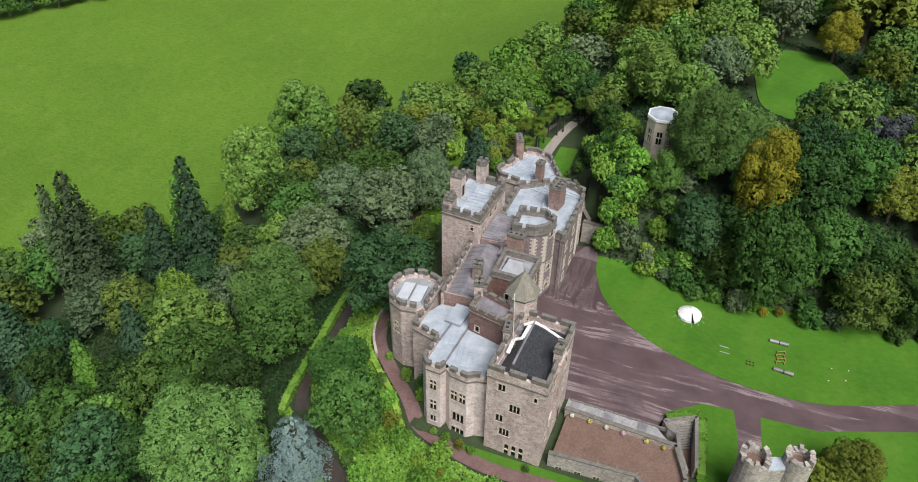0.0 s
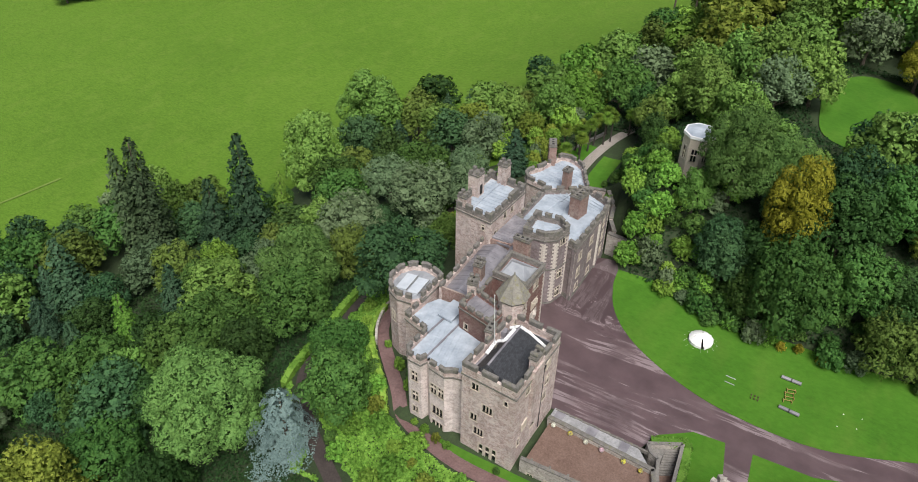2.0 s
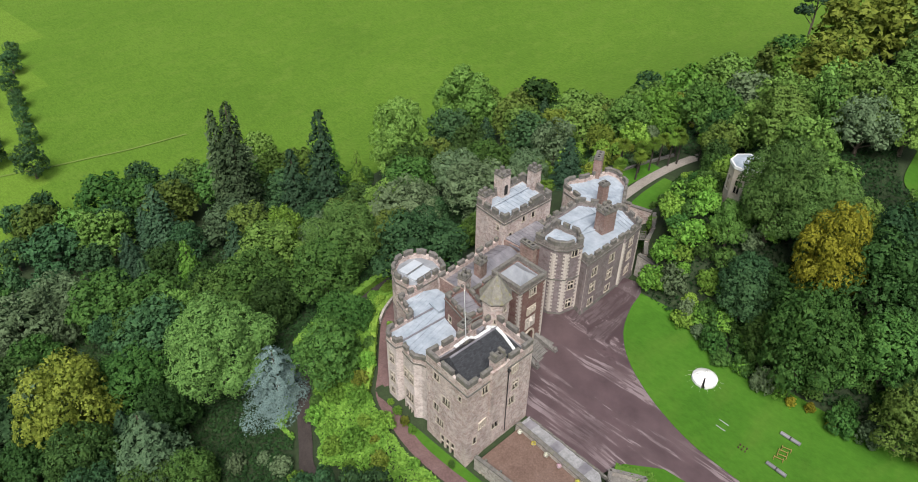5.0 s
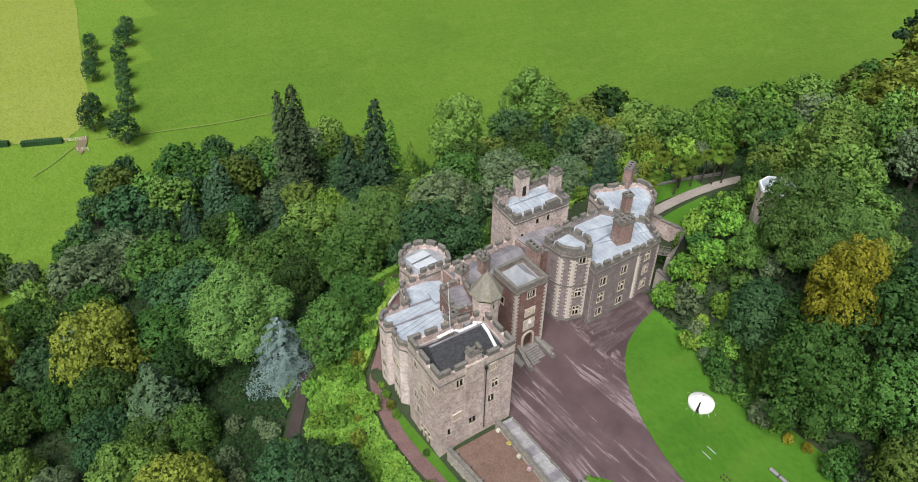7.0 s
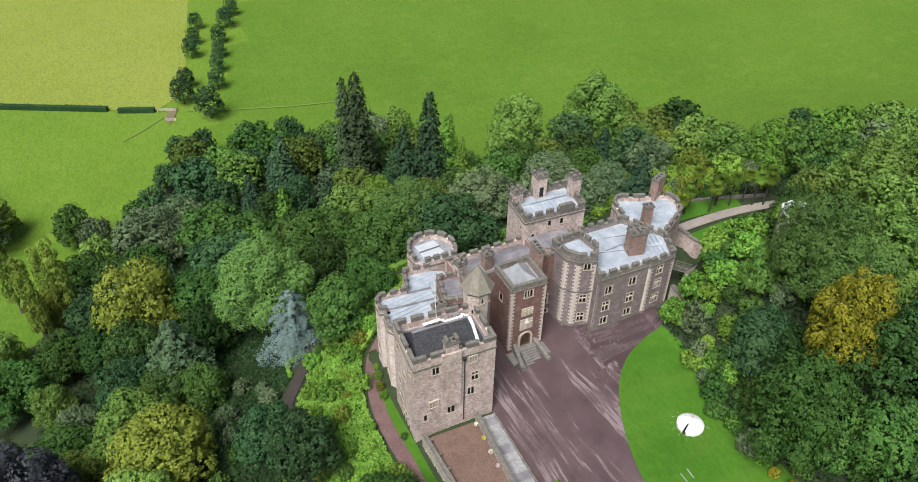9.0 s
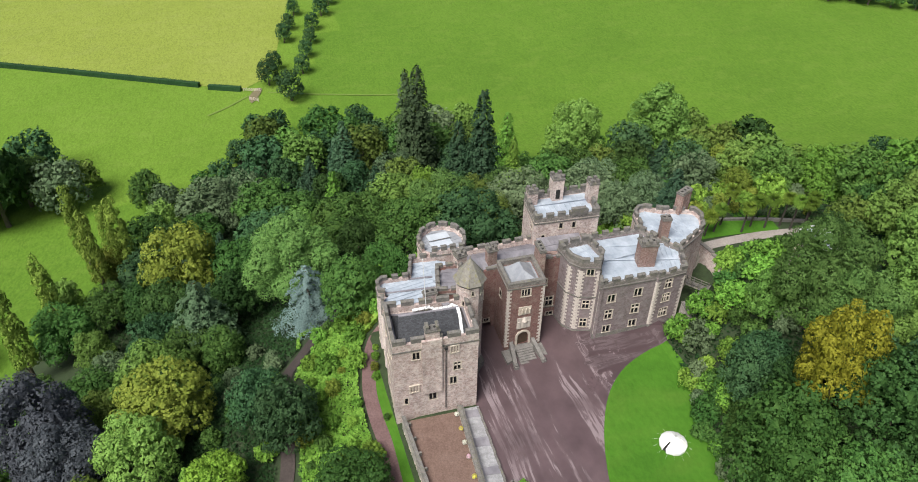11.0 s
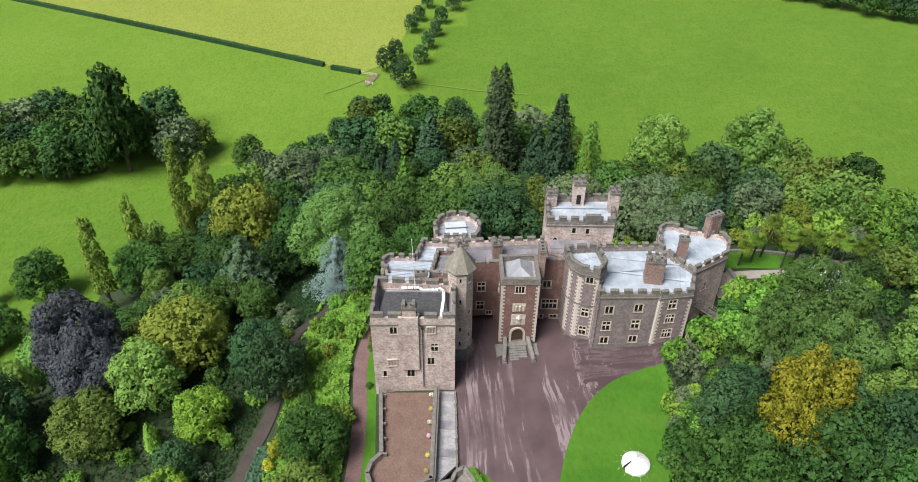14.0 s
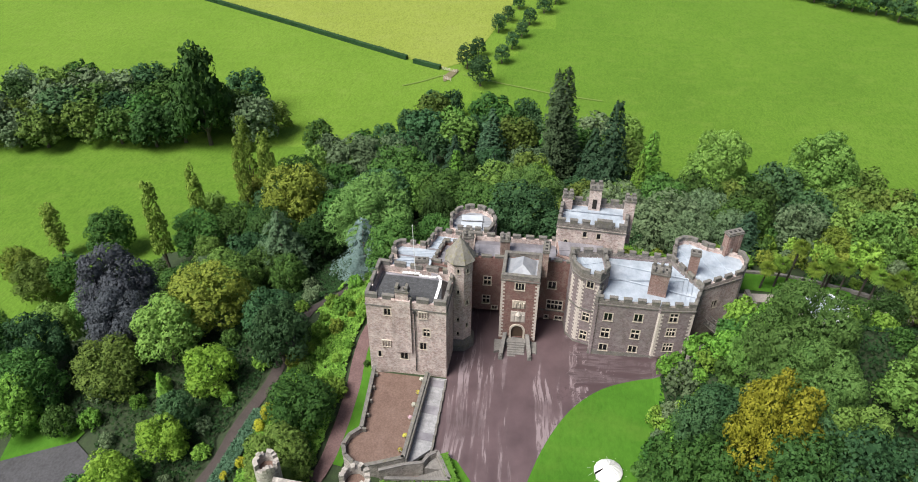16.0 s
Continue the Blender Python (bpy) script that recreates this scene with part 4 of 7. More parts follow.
flashing((-4.4, 6.1, 14.8), (-4.0, 8.6, 15.1), 0.5, 4)
flashing((-4.9, 8.7, 14.7), (-3.6, 9.3, 15.1), 0.45, 2)
flashing((-3.5, 9.25, 15.1), (-2.4, 9.2, 14.75), 0.45, 2)
flashing((-2.4, 9.2, 14.8), (0.7, 8.6, 13.75), 0.42, 6)
flashing((0.75, 1.1, 13.75), (0.9, 3.0, 13.75), 0.5, 2)
part("hatch", Shape().box(-5.9, 7.6, 13.6, -5.0, 8.6, 14.6, 0.2), LEADDARK, keep)
part("ridge", Shape().tube((*r0, 15.1), (*r1, 15.1), 0.16, 0.16), LEADDARK, keep)
chimney(keep, 0.95, 4.2, 1.0, 1.9, 13.6, 17.0, radians(-4.5), RUBBLE, crown=True)
chimney(keep, -6.5, 6.1, 0.9, 1.9, 13.0, 16.6, radians(4), RUBBLE)
flag = thing("flagpole", (-5.4, 5.2, 14.3), "white wooden flagpole on the keep roof", "flagpole")
part("pole", Shape().tube((-5.4, 5.2, 14.3), (-5.7, 4.95, 23.2), 0.06, 0.035), WHITE, flag)
part("finial", Shape().cone(ngon(-5.7, 4.95, 0.1, 6), 23.18, (-5.7, 4.95, 23.45)), WHITE, flag)
part("step", Shape().box(-5.65, 4.95, 13.6, -5.15, 5.45, 14.35), COPING, flag)

# stair turret with a mossy stone cap
TC = (-6.1, 11.9)
turret = thing("stair_turret", (*TC, -1), "octagonal stair turret with a mossy stone cap", "castle tower", "castle buildings")
o8 = ngon(*TC, 1.98, 8, math.pi / 8)
for i in range(8):
    wall(turret, o8[i], o8[(i + 1) % 8], -1, 17.6, RUBBLE, TURRET_OPS.get(i, ()), 0.4)
part("plinth", Shape().prism(ngon(*TC, 2.65, 8, math.pi / 8), -1, 1.4, ngon(*TC, 2.5, 8, math.pi / 8)), COPING, turret)
part("plinth_cap", Shape().prism(ngon(*TC, 2.55, 8, math.pi / 8), 1.4, 2.3, ngon(*TC, 2.0, 8, math.pi / 8)), COPING, turret)
part("cornice", Shape().prism(ngon(*TC, 2.0, 8, math.pi / 8), 17.3, 17.85, ngon(*TC, 2.42, 8, math.pi / 8)), COPING, turret)
e8 = ngon(*TC, 2.42, 8, math.pi / 8)
for i in range(8):
    a, b = e8[i], e8[(i + 1) % 8]
    for zA, zB, fA, fB in ((17.85, 19.2, 1.0, 0.66), (19.2, 20.4, 0.67, 0.33), (20.4, 21.4, 0.34, 0.02)):
        s = Shape()
        P = lambda p, f, z: (TC[0] + (p[0] - TC[0]) * f, TC[1] + (p[1] - TC[1]) * f, z)
        s.quad(P(a, fA, zA), P(b, fA, zA), P(b, fB, zB), P(a, fB, zB))
        s.quad(P(a, fA - 0.05, zA - 0.06), P(b, fA - 0.05, zA - 0.06), P(b, fA, zA), P(a, fA, zA))
        part("roof_stone", s, MOSSY, turret)
    part("rib", Shape().tube((*a, 17.88), (*TC, 21.42), 0.09, 0.05, 5), MOSSY, turret)
part("finial", Shape().tube((*TC, 21.3), (*TC, 21.8), 0.16, 0.07, 6), MOSSY, turret)

# porch tower of red brick
PSE, PNE, PNW, PSW = (-6.6, 18.2), (-6.2, 24.0), (-12.2, 24.4), (-12.4, 18.5)
porch = tower("porch_tower", "red brick porch tower with pale stone corners and arched door", [PSW, PSE, PNE, PNW], -0.5, 13.6, 14.35, 14.6, BRICK, PORCH_OPS, merl=(5.2, 0.8), parapet=PARAPET)
for c, a, b in ((PSE, PSW, PNE), (PNE, PSE, PNW)):
    quoins(porch, c, a, b, 1.3, 13.2)
pi_ = inset([PSW, PSE, PNE, PNW], 0.5)
lead_roof(porch, pi_, 13.5, 0.0, LEADDULL, 0.8)
ap0, ap1 = (-10.6, 21.4, 15.0), (-8.6, 21.3, 15.0)
pp = inset([PSW, PSE, PNE, PNW], 0.9)
s = Shape()
s.quad((*pp[0], 13.6), (*pp[1], 13.6), ap1, ap0)
s.quad((*pp[1], 13.6), (*pp[2], 13.6), ap1)
s.quad((*pp[2], 13.6), (*pp[3], 13.6), ap0, ap1)
s.quad((*pp[3], 13.6), (*pp[0], 13.6), ap0)
s.quad((*pp[0], 13.59), (*pp[3], 13.59), (*pp[2], 13.59), (*pp[1], 13.59))
part("hipped_roof", s, LEADDULL, porch)
chimney(porch, -10.6, 24.8, 2.6, 0.9, 12.0, 17.3, radians(-4), CHIMNEY)

# brick recesses either side of the porch
rec = thing("recess_range", (-12.6, 16, -0.5), "dark red brick range in the recess beside the porch", "castle range", "castle buildings")
wall(rec, (-12.5, 12.6), (-12.4, 18.5), -0.5, 12.2, BRICK, RECESS_A)
battlement(rec, (-12.5, 12.6), (-12.4, 18.5), 12.2, 12.7, 13.2, BRICK, 1.6, 0.6)
wall(rec, (-11.6, 24.4), (-11.2, 29.3), -0.5, 13.0, BRICK, RECESS_B)
battlement(rec, (-11.6, 24.4), (-11.2, 29.3), 13.0, 13.5, 14.0, BRICK, 1.6, 0.6)
band(rec, [(-11.6, 24.4), (-11.2, 29.3), (-12.6, 29.3), (-12.6, 24.4)], 3.2, skip=(1, 2, 3))
lead_roof(rec, [(-13.2, 24.3), (-11.7, 24.4), (-11.3, 29.2), (-16.0, 29.2), (-16.4, 26.8), (-13.2, 26.6)], 13.1, 0.2, LEADDARK)

# canted bay tower
BAY = [(-12.2, 28.6), (-8.6, 28.95), (-6.95, 30.2), (-6.0, 32.9), (-8.0, 34.4), (-12.4, 34.0)]
bay = tower("bay_tower", "canted bay tower of pink stone with pale quoins", BAY, -0.5, 14.6, 15.3, 16.2, WINGSTONE, BAY_OPS, merl=(1.2, 0.6), parapet=PARAPET)
for i in (1, 2, 3):
    quoins(bay, BAY[i], BAY[i - 1], BAY[i + 1], 1.6, 13.8)
part("plinth", Shape().prism(inset(BAY, -0.25), -0.5, 1.4, inset(BAY, -0.03)), COPING, bay)
band(bay, BAY, 8.4, 0.2, 0.1, COPING)
lead_roof(bay, inset(BAY, 0.46), 14.55, 0.3, LEAD)

# east wing
WL, WM, WR = (-4.4, 32.35), (-3.85, 41.8), (-3.9, 47.1)
WING = [WL, WM, (-3.6, 42.0), WR, (-8.6, 48.9), (-15.6, 45.2), (-16.2, 34.5), (-8.0, 33.6)]
wing = tower("east_wing", "long battlemented wing of pink sandstone with lead roof", WING, -0.5, 11.95, 12.5, 13.35, WINGSTONE, WING_OPS, bare=(1,), merl=(1.15, 0.9), parapet=PARAPET)
for c, a, b in ((WL, WING[-1], WM), ((-3.6, 42.0), WM, WR), (WR, (-3.6, 42.0), WING[4])):
    quoins(wing, c, a, b, 2.2, 11.25)
part("plinth", Shape().prism(inset(WING, -0.22), -0.5, 2.1, inset(WING, -0.03)), COPING, wing)
lead_roof(wing, inset(WING, 0.46), 11.65, radians(165), LEAD, 0.72, lambda x, y: 0.5 - 0.09 * abs(x + 10.0))
part("ridge_roll", Shape().tube((-9.7, 34.2, 12.2), (-10.3, 46.2, 12.2), 0.09, 0.09, 6), LEAD, wing)
chimney(wing, -7.9, 41.9, 2.0, 2.7, 10.5, 16.3, radians(-12), CHIMNEY, crown=True)
chimney(wing, -12.4, 47.7, 1.2, 1.4, 10.5, 16.5, radians(-12), CHIMNEY)

# far drum-ended tower
FAR = [(-8.6, 48.9), (-12.0, 55.3), (-15.0, 56.8), (-17.0, 56.5), (-18.0, 54.0), (-18.8, 51.3), (-20.3, 48.8), (-20.3, 47.3), (-19.3, 46.0), (-15.6, 45.2)]
far = tower("end_tower", "broad angular end tower with a pale lead roof", FAR, -2.0, 12.3, 12.9, 13.7, RUBBLE, FAR_OPS, bare=(9,), merl=(1.1, 0.8))
lead_roof(far, inset(FAR, 0.46), 12.2, radians(165), LEAD, 0.8, lambda x, y: 0.0)
for k in (48.2, 50.6, 53.2):
    for s0, s1 in clip_line(inset(FAR, 0.5), Vector((-14, k)), Vector((0.94, 0.34))):
        a, b = Vector((-14, k)) + Vector((0.94, 0.34)) * s0, Vector((-14, k)) + Vector((0.94, 0.34)) * s1
        part("roof_step", Shape().tube((*a, 12.22), (*b, 12.22), 0.12, 0.12, 5), LEAD, far)
chimney(far, -18.2, 54.6, 1.2, 2.7, 11.5, 16.6, radians(24), CHIMNEY, flues=3)

# white tower at the back, tallest block
HSE, HNE, HNW, HSW = (-16.9, 26.5), (-15.9, 37.3), (-23.0, 38.5), (-23.6, 27.4)
high = tower("tall_tower", "tall square tower of pink rubble with corner turrets", [HSW, HSE, HNE, HNW], -9, 16.6, 17.2, 18.05, RUBBLE, HIGH_OPS, merl=(1.3, 0.7), parapet=PARAPET)
lead_roof(high, inset([HSW, HSE, HNE, HNW], 0.46), 16.5, radians(-5), LEAD, 0.9, lambda x, y: 0.35 - 0.1 * abs(x + 19.6))
for cx, cy, r, zt in ((-22.7, 32.6, 0.95, 21.3), (-22.5, 28.2, 0.8, 19.6), (-20.2, 37.9, 0.8, 20.9)):
    o = part("turret", Shape().box(cx - r, cy - r, 12.0, cx + r, cy + r, zt - 0.8, radians(-5)), RUBBLE, high)
    part("turret_cap", Shape().box(cx - r - 0.1, cy - r - 0.1, zt - 0.8, cx + r + 0.1, cy + r + 0.1, zt - 0.55, radians(-5)), COPING, o)
    for dx in (-1, 1):
        for dy in (-1, 1):
            part("merlon", Shape().box(cx + dx * (r - 0.3) - 0.28, cy + dy * (r - 0.3) - 0.28, zt - 0.55, cx + dx * (r - 0.3) + 0.28, cy + dy * (r - 0.3) + 0.28, zt), COPING, o)
    if zt > 21:
        part("doorway", Shape().box(cx + r - 0.02, cy - 0.35, 16.9, cx + r + 0.06, cy + 0.35, 18.7, radians(-5), (cx, cy)), DARK, o)
part("raised_parapet", Shape().box(-16.75, 32.6, 17.2, -16.1, 35.0, 18.5, radians(-5)), COPING, high)

# great hall range with its own curved lead roof
hall = thing("hall_range", (-15.5, 20, -7), "hall range with dull purple lead roof and west battlements", "castle range", "castle buildings")
wall(hall, (-18.4, 27.3), (-18.6, 13.2), -7, 11.6, RUBBLE, ())
battlement(hall, (-18.4, 27.3), (-18.6, 13.2), 11.6, 12.6, 13.3, RUBBLE, 1.3, 0.8)
s = Shape()
HR = [(-18.2, 11.7), (-17.2, 12.25), (-15.8, 12.75), (-14.4, 12.45), (-13.0, 11.95)]
for (xa, za), (xb, zb) in zip(HR, HR[1:]):
    s.quad((xa, 13.4, za), (xb, 13.4, zb), (xb + 0.2, 26.6, zb), (xa + 0.2, 26.6, za))
s.quad(*[(x, 13.4, z) for x, z in HR[::-1]], (-18.2, 13.4, 8), (-13.0, 13.4, 8))
part("roof", s, LEADDARK, hall)
y = 14.2
while y < 26.3:
    for (xa, za), (xb, zb) in zip(HR, HR[1:]):
        part("lead_roll", Shape().prism([(xa, y), (xb, y), (xb, y + 0.07), (xa, y + 0.07)], [za, zb, zb, za], [za + 0.07, zb + 0.07, zb + 0.07, za + 0.07]), LEADDARK, hall)
    y += 1.15
part("south_parapet", Shape().box(-18.3, 13.2, 10.0, -13.0, 13.45, 12.9), CHIMNEY, hall)
chimney(hall, -14.6, 18.4, 1.3, 1.5, 11.5, 15.4, 0.05, CHIMNEY, crown=True)
link = thing("link_roof", (-14.3, 30, 8), "small sloping lead roof between the towers", "castle range", "castle buildings")
wall(link, (-13.4, 26.6), (-12.2, 28.9), 8, 13.4, CHIMNEY, ())
part("body", Shape().prism([(-16.9, 26.7), (-13.3, 26.9), (-12.3, 33.8), (-16.2, 34.3)], 8, [13.3, 13.3, 13.3, 13.3]), CHIMNEY, link)
lead_roof(link, [(-16.7, 26.9), (-13.4, 27.1), (-12.4, 33.6), (-16.1, 34.1)], 13.4, radians(0), LEADDARK, 0.7, lambda x, y: 0.06 * (-x - 12))

# south range: low lead roofs, corner turret and oriel bays
LOW = [(-16.8, 1.2), (-16.0, 0.2), (-13.9, 0.0), (-13.4, 1.0), (-12.6, 0.2), (-10.0, -0.3), (-9.0, 0.3), (-7.1, 0.6), (-5.7, 11.2), (-12.8, 13.2), (-18.6, 13.2), (-19.9, 11.0), (-20.5, 6.7), (-16.4, 5.4)]
low = tower("south_range", "south range of pale stone with lead roofs and tall bays", LOW, -4.5, 10.9, 11.5, 12.3, RUBBLE, LOW_OPS, bare=(3, 7, 8, 9, 10), nowall=(7, 8, 9, 10), merl=(1.0, 0.7), faced={i: PALE for i in (0, 1, 2, 3, 4, 5, 6)})
lead_roof(low, inset(LOW, 0.47), 10.8, radians(98), LEAD, 0.78, lambda x, y: 0.25 - 0.04 * abs(x + 13))
for x0, y0, x1, y1 in ((-13.9, 1.2, -12.6, 12.6), (-16.0, 5.6, -15.0, 12.8)):
    part("gutter", Shape().tube((x0, y0, 11.05), (x1, y1, 11.05), 0.16, 0.16, 6), LEADDARK, low)
hatch = Shape().prism([(-16.5, 9.2), (-14.0, 8.8), (-13.5, 12.6), (-16.0, 13.0)], 11.25, [11.5, 11.65, 11.65, 11.5])
part("raised_roof", hatch, LEAD, low)
# brick block rising from the south range
BLK = [(-12.8, 8.8), (-7.3, 7.4), (-6.6, 10.9), (-12.4, 12.8)]
blk = tower("brick_block", "red brick roof block with lead flat behind the keep", BLK, 9, 15.0, 15.4, 16.0, BRICK, BLK_OPS, merl=(1.2, 0.5))
lead_roof(blk, inset(BLK, 0.46), 14.95, radians(75), LEADDARK)
chimney(blk, -12.6, 12.6, 1.3, 1.6, 10, 17.2, 0.2, RUBBLE, crown=True)
# round tower at the west
RT = arc(-22.4, 12.7, 4.05, 60, 292, 7)
RT = [(-19.2, 15.6)] + RT + [(-19.6, 10.3)]
rnd = tower("round_tower", "half-round tower of pink rubble with two roof lights", RT, -9, 11.9, 12.5, 13.4, RUBBLE, ROUND_OPS, bare=(8,), nowall=(), merl=(0.75, 0.6))
lead_roof(rnd, inset(RT, 0.46), 11.8, radians(100), LEADDULL, 0.8)
for x in (-23.7, -21.7):
    o = part("roof_light", Shape().prism([(x - 0.85, 10.6), (x + 0.85, 10.75), (x + 0.75, 14.3), (x - 0.95, 14.15)], 11.85, [12.15, 12.25, 12.25, 12.15]), ROOFLIGHT, rnd)
    part("frame", Shape().tube((x + 0.9, 10.7, 12.2), (x + 0.8, 14.3, 12.2), 0.06, 0.06, 4), COPING, o)


# ---- trees: a few kinds, each with several forms, grown once and planted many times ----
rs = np.random.RandomState(11)


def unit(v):
    return v / np.maximum(1e-9, np.linalg.norm(v, axis=1, keepdims=True))


def leaf_faces(cen, nor, size, droop=0.0):
    """Small leafy sprigs, three-cornered and uneven, one at each centre, facing nor."""
    n = len(cen)
    r = unit(rs.normal(size=(n, 3)))
    t = unit(np.cross(nor, r))
    bt = np.cross(nor, t)
    s = size * rs.uniform(0.6, 1.4, (n, 1))
    v = np.empty((n, 3, 3))
    v[:, 0] = cen - t * s * 0.8 - bt * s * 0.55 + nor * s * rs.uniform(-0.3, 0.3, (n, 1))
    v[:, 1] = cen + t * s * rs.uniform(0.6, 1.1, (n, 1)) - bt * s * 0.45
    v[:, 2] = cen + bt * s * rs.uniform(0.8, 1.3, (n, 1)) + nor * s * rs.uniform(-0.35, 0.35, (n, 1))
    v[:, :, 2] -= droop * s * 0.6
    return v.reshape(-1, 3), np.arange(n * 3).reshape(n, 3)


def crown_mesh(name, material, cen, nor, size, core=None, droop=0.0, shell=None, swell=None):
    """swell: the outward direction of the bough that each sprig sits on, so that boughs shade as rounded masses."""
    v, f = leaf_faces(cen, nor, size, droop)
    verts, faces = v.tolist(), f.tolist()
    if core is not None:
        cv, cf = leaf_faces(*core)
        n = len(verts)
        verts += cv.tolist()
        faces += (cf + n).tolist()
    if shell is not None:
        n = len(verts)
        verts += shell[0]
        faces += [tuple(n + i for i in q) for q in shell[1]]
    me = bpy.data.meshes.new(name)
    me.from_pydata(verts, [], faces)
    me.materials.append(material)
    me.update()
    if swell is not None:
        rounded = np.repeat(unit(0.55 * swell + 0.6 * nor), 3, axis=0)
        if core is not None:
            rounded = np.concatenate([rounded, np.repeat(core[1], 3, axis=0)])
        me.shade_smooth()
        me.normals_split_custom_set_from_vertices(rounded.tolist())
    return me


def core_of(lobes, shrink=0.64, keep=14, per=40, size=0.27):
    """Larger sprigs deep inside the biggest lobes, so that no ground shows through the crown."""
    big = sorted(lobes, key=lambda l: -l[1])[:keep]
    d = unit(rs.normal(size=(len(big) * per, 3)))
    r = np.repeat([l[1] for l in big], per)[:, None]
    c = np.repeat([l[0] for l in big], per, axis=0)
    return c + d * r * shrink, unit(d + rs.normal(size=d.shape) * 0.35), r * size


def lobed(lobes, n, jitter=0.3, clump=0.4, per=14):
    """Sprigs heaped in small clumps on the outside of a heap of lobes, with outward normals."""
    c = np.array([l[0] for l in lobes])
    r = np.array([l[1] for l in lobes])
    m = max(20, n // per)
    heads, outs = [], []
    while sum(len(p) for p in heads) < m:
        k = rs.choice(len(lobes), m * 2, p=r ** 2 / np.sum(r ** 2))
        d = unit(rs.normal(size=(m * 2, 3)))
        p = c[k] + d * r[k, None] * rs.uniform(0.82, 1.04, (m * 2, 1))
        dist = np.linalg.norm(p[:, None, :] - c[None], axis=2) / r[None]
        ok = (dist > 0.8).all(axis=1) & (d[:, 2] > -0.5)
        heads.append(p[ok])
        outs.append(d[ok])
    heads, outs = np.concatenate(heads)[:m], np.concatenate(outs)[:m]
    k = rs.randint(m, size=n)
    up = unit(outs[k] + np.array([0, 0, 0.35]))
    d = unit(rs.normal(size=(n, 3)) * 0.75 + up)
    rad = clump * rs.uniform(0.55, 1.35, m)[k, None]
    pts = heads[k] + d * rad * rs.uniform(0.55, 1.05, (n, 1)) - up * rad * 0.4
    nor = unit(d * 0.8 + up * 0.45 + rs.normal(size=(n, 3)) * jitter)
    return pts, nor, unit(outs[k] + 0.5 * d)


def broad_lobes(w, h, z0, k, lo=0.3, hi=0.46):
    """Lobes heaped into a broad dome of half-width w from z0 to h."""
    lobes = [((0, 0, z0 + (h - z0) * 0.46), w * 0.66)]
    for i in range(k):
        t = (i + 0.5) / k
        zc = z0 + (h - z0) * (0.16 + 0.72 * t)
        span = math.sqrt(max(0.02, 1 - ((t - 0.32) / 0.72) ** 2))
        a = i * 2.399 + rs.uniform(-0.4, 0.4)
        rad = w * span * rs.uniform(0.62, 0.8)
        r = w * rs.uniform(lo, hi)
        lobes.append(((rad * math.cos(a), rad * math.sin(a), zc + rs.uniform(-0.05, 0.05) * h), r))
    k = h / max(c[2] + r for c, r in lobes)
    return [((c[0], c[1], c[2] * k), r) for c, r in lobes]


def limbs(h0, lobes, r0):
    """A tapered, slightly bent trunk and a few limbs that reach into the crown."""
    s, k = Shape(), 8
    rings = [(0, 0, -1.2, r0 * 1.35), (0.03, 0, 0.1, r0 * 1.1), (0, 0.05, h0, r0 * 0.8), (0.1, 0, h0 * 1.6 + 0.6, r0 * 0.55), (0, 0, h0 * 2.2 + 1.2, r0 * 0.2)]
    for x, y, z, r in rings:
        s.v.extend((x + r * math.cos(6.283 * i / k), y + r * math.sin(6.283 * i / k), z) for i in range(k))
    for q in range(len(rings) - 1):
        for i in range(k):
            j = (i + 1) % k
            s.f.append((q * k + i, q * k + j, (q + 1) * k + j, (q + 1) * k + i))
    s.f.append(tuple(range((len(rings) - 1) * k, len(rings) * k)))
    out = []
    for c, r in sorted(lobes[1:], key=lambda l: l[0][2])[1:8:3]:
        out.append(Shape().tube((0, 0, h0 * rs.uniform(0.85, 1.2)), tuple(0.8 * v for v in c[:2]) + (c[2],), r0 * 0.42, r0 * 0.12, 5))
    return s, out


FORMS = {}
NAMES = {"oak": "oak_tree", "deep": "plane_tree", "round": "park_tree", "light": "ash_tree", "dark": "evergreen_tree", "greygreen": "holm_oak", "yellow": "maple_tree", "lime": "lime_tree", "copper": "beech_tree", "bright": "sycamore_tree", "fresh": "acer_tree", "olive": "chestnut_tree", "great": "ash_tree", "billow": "willow_tree", "poplar": "poplar_tree",
         "well": "redwood_tree", "spruce": "spruce_tree", "yewcone": "cypress_tree", "blue": "cedar_tree", "deodar": "deodar_tree"}


def form(kind, trunk_shape, crown_me, label, category="tree", arms=()):
    e = new(NAMES.get(kind.replace("_far", "").replace("_fine", ""), category))
    e.empty_display_size = 0.5
    tagged(e, label, category, "woodland trees")
    t = new("trunk", trunk_shape.mesh("trunk", BARK))
    t.parent = e
    for q in arms:
        new("limb", q.mesh("limb", BARK)).parent = e
    c = new("crown", crown_me)
    c.parent = e
    FORMS.setdefault(kind, []).append(e)


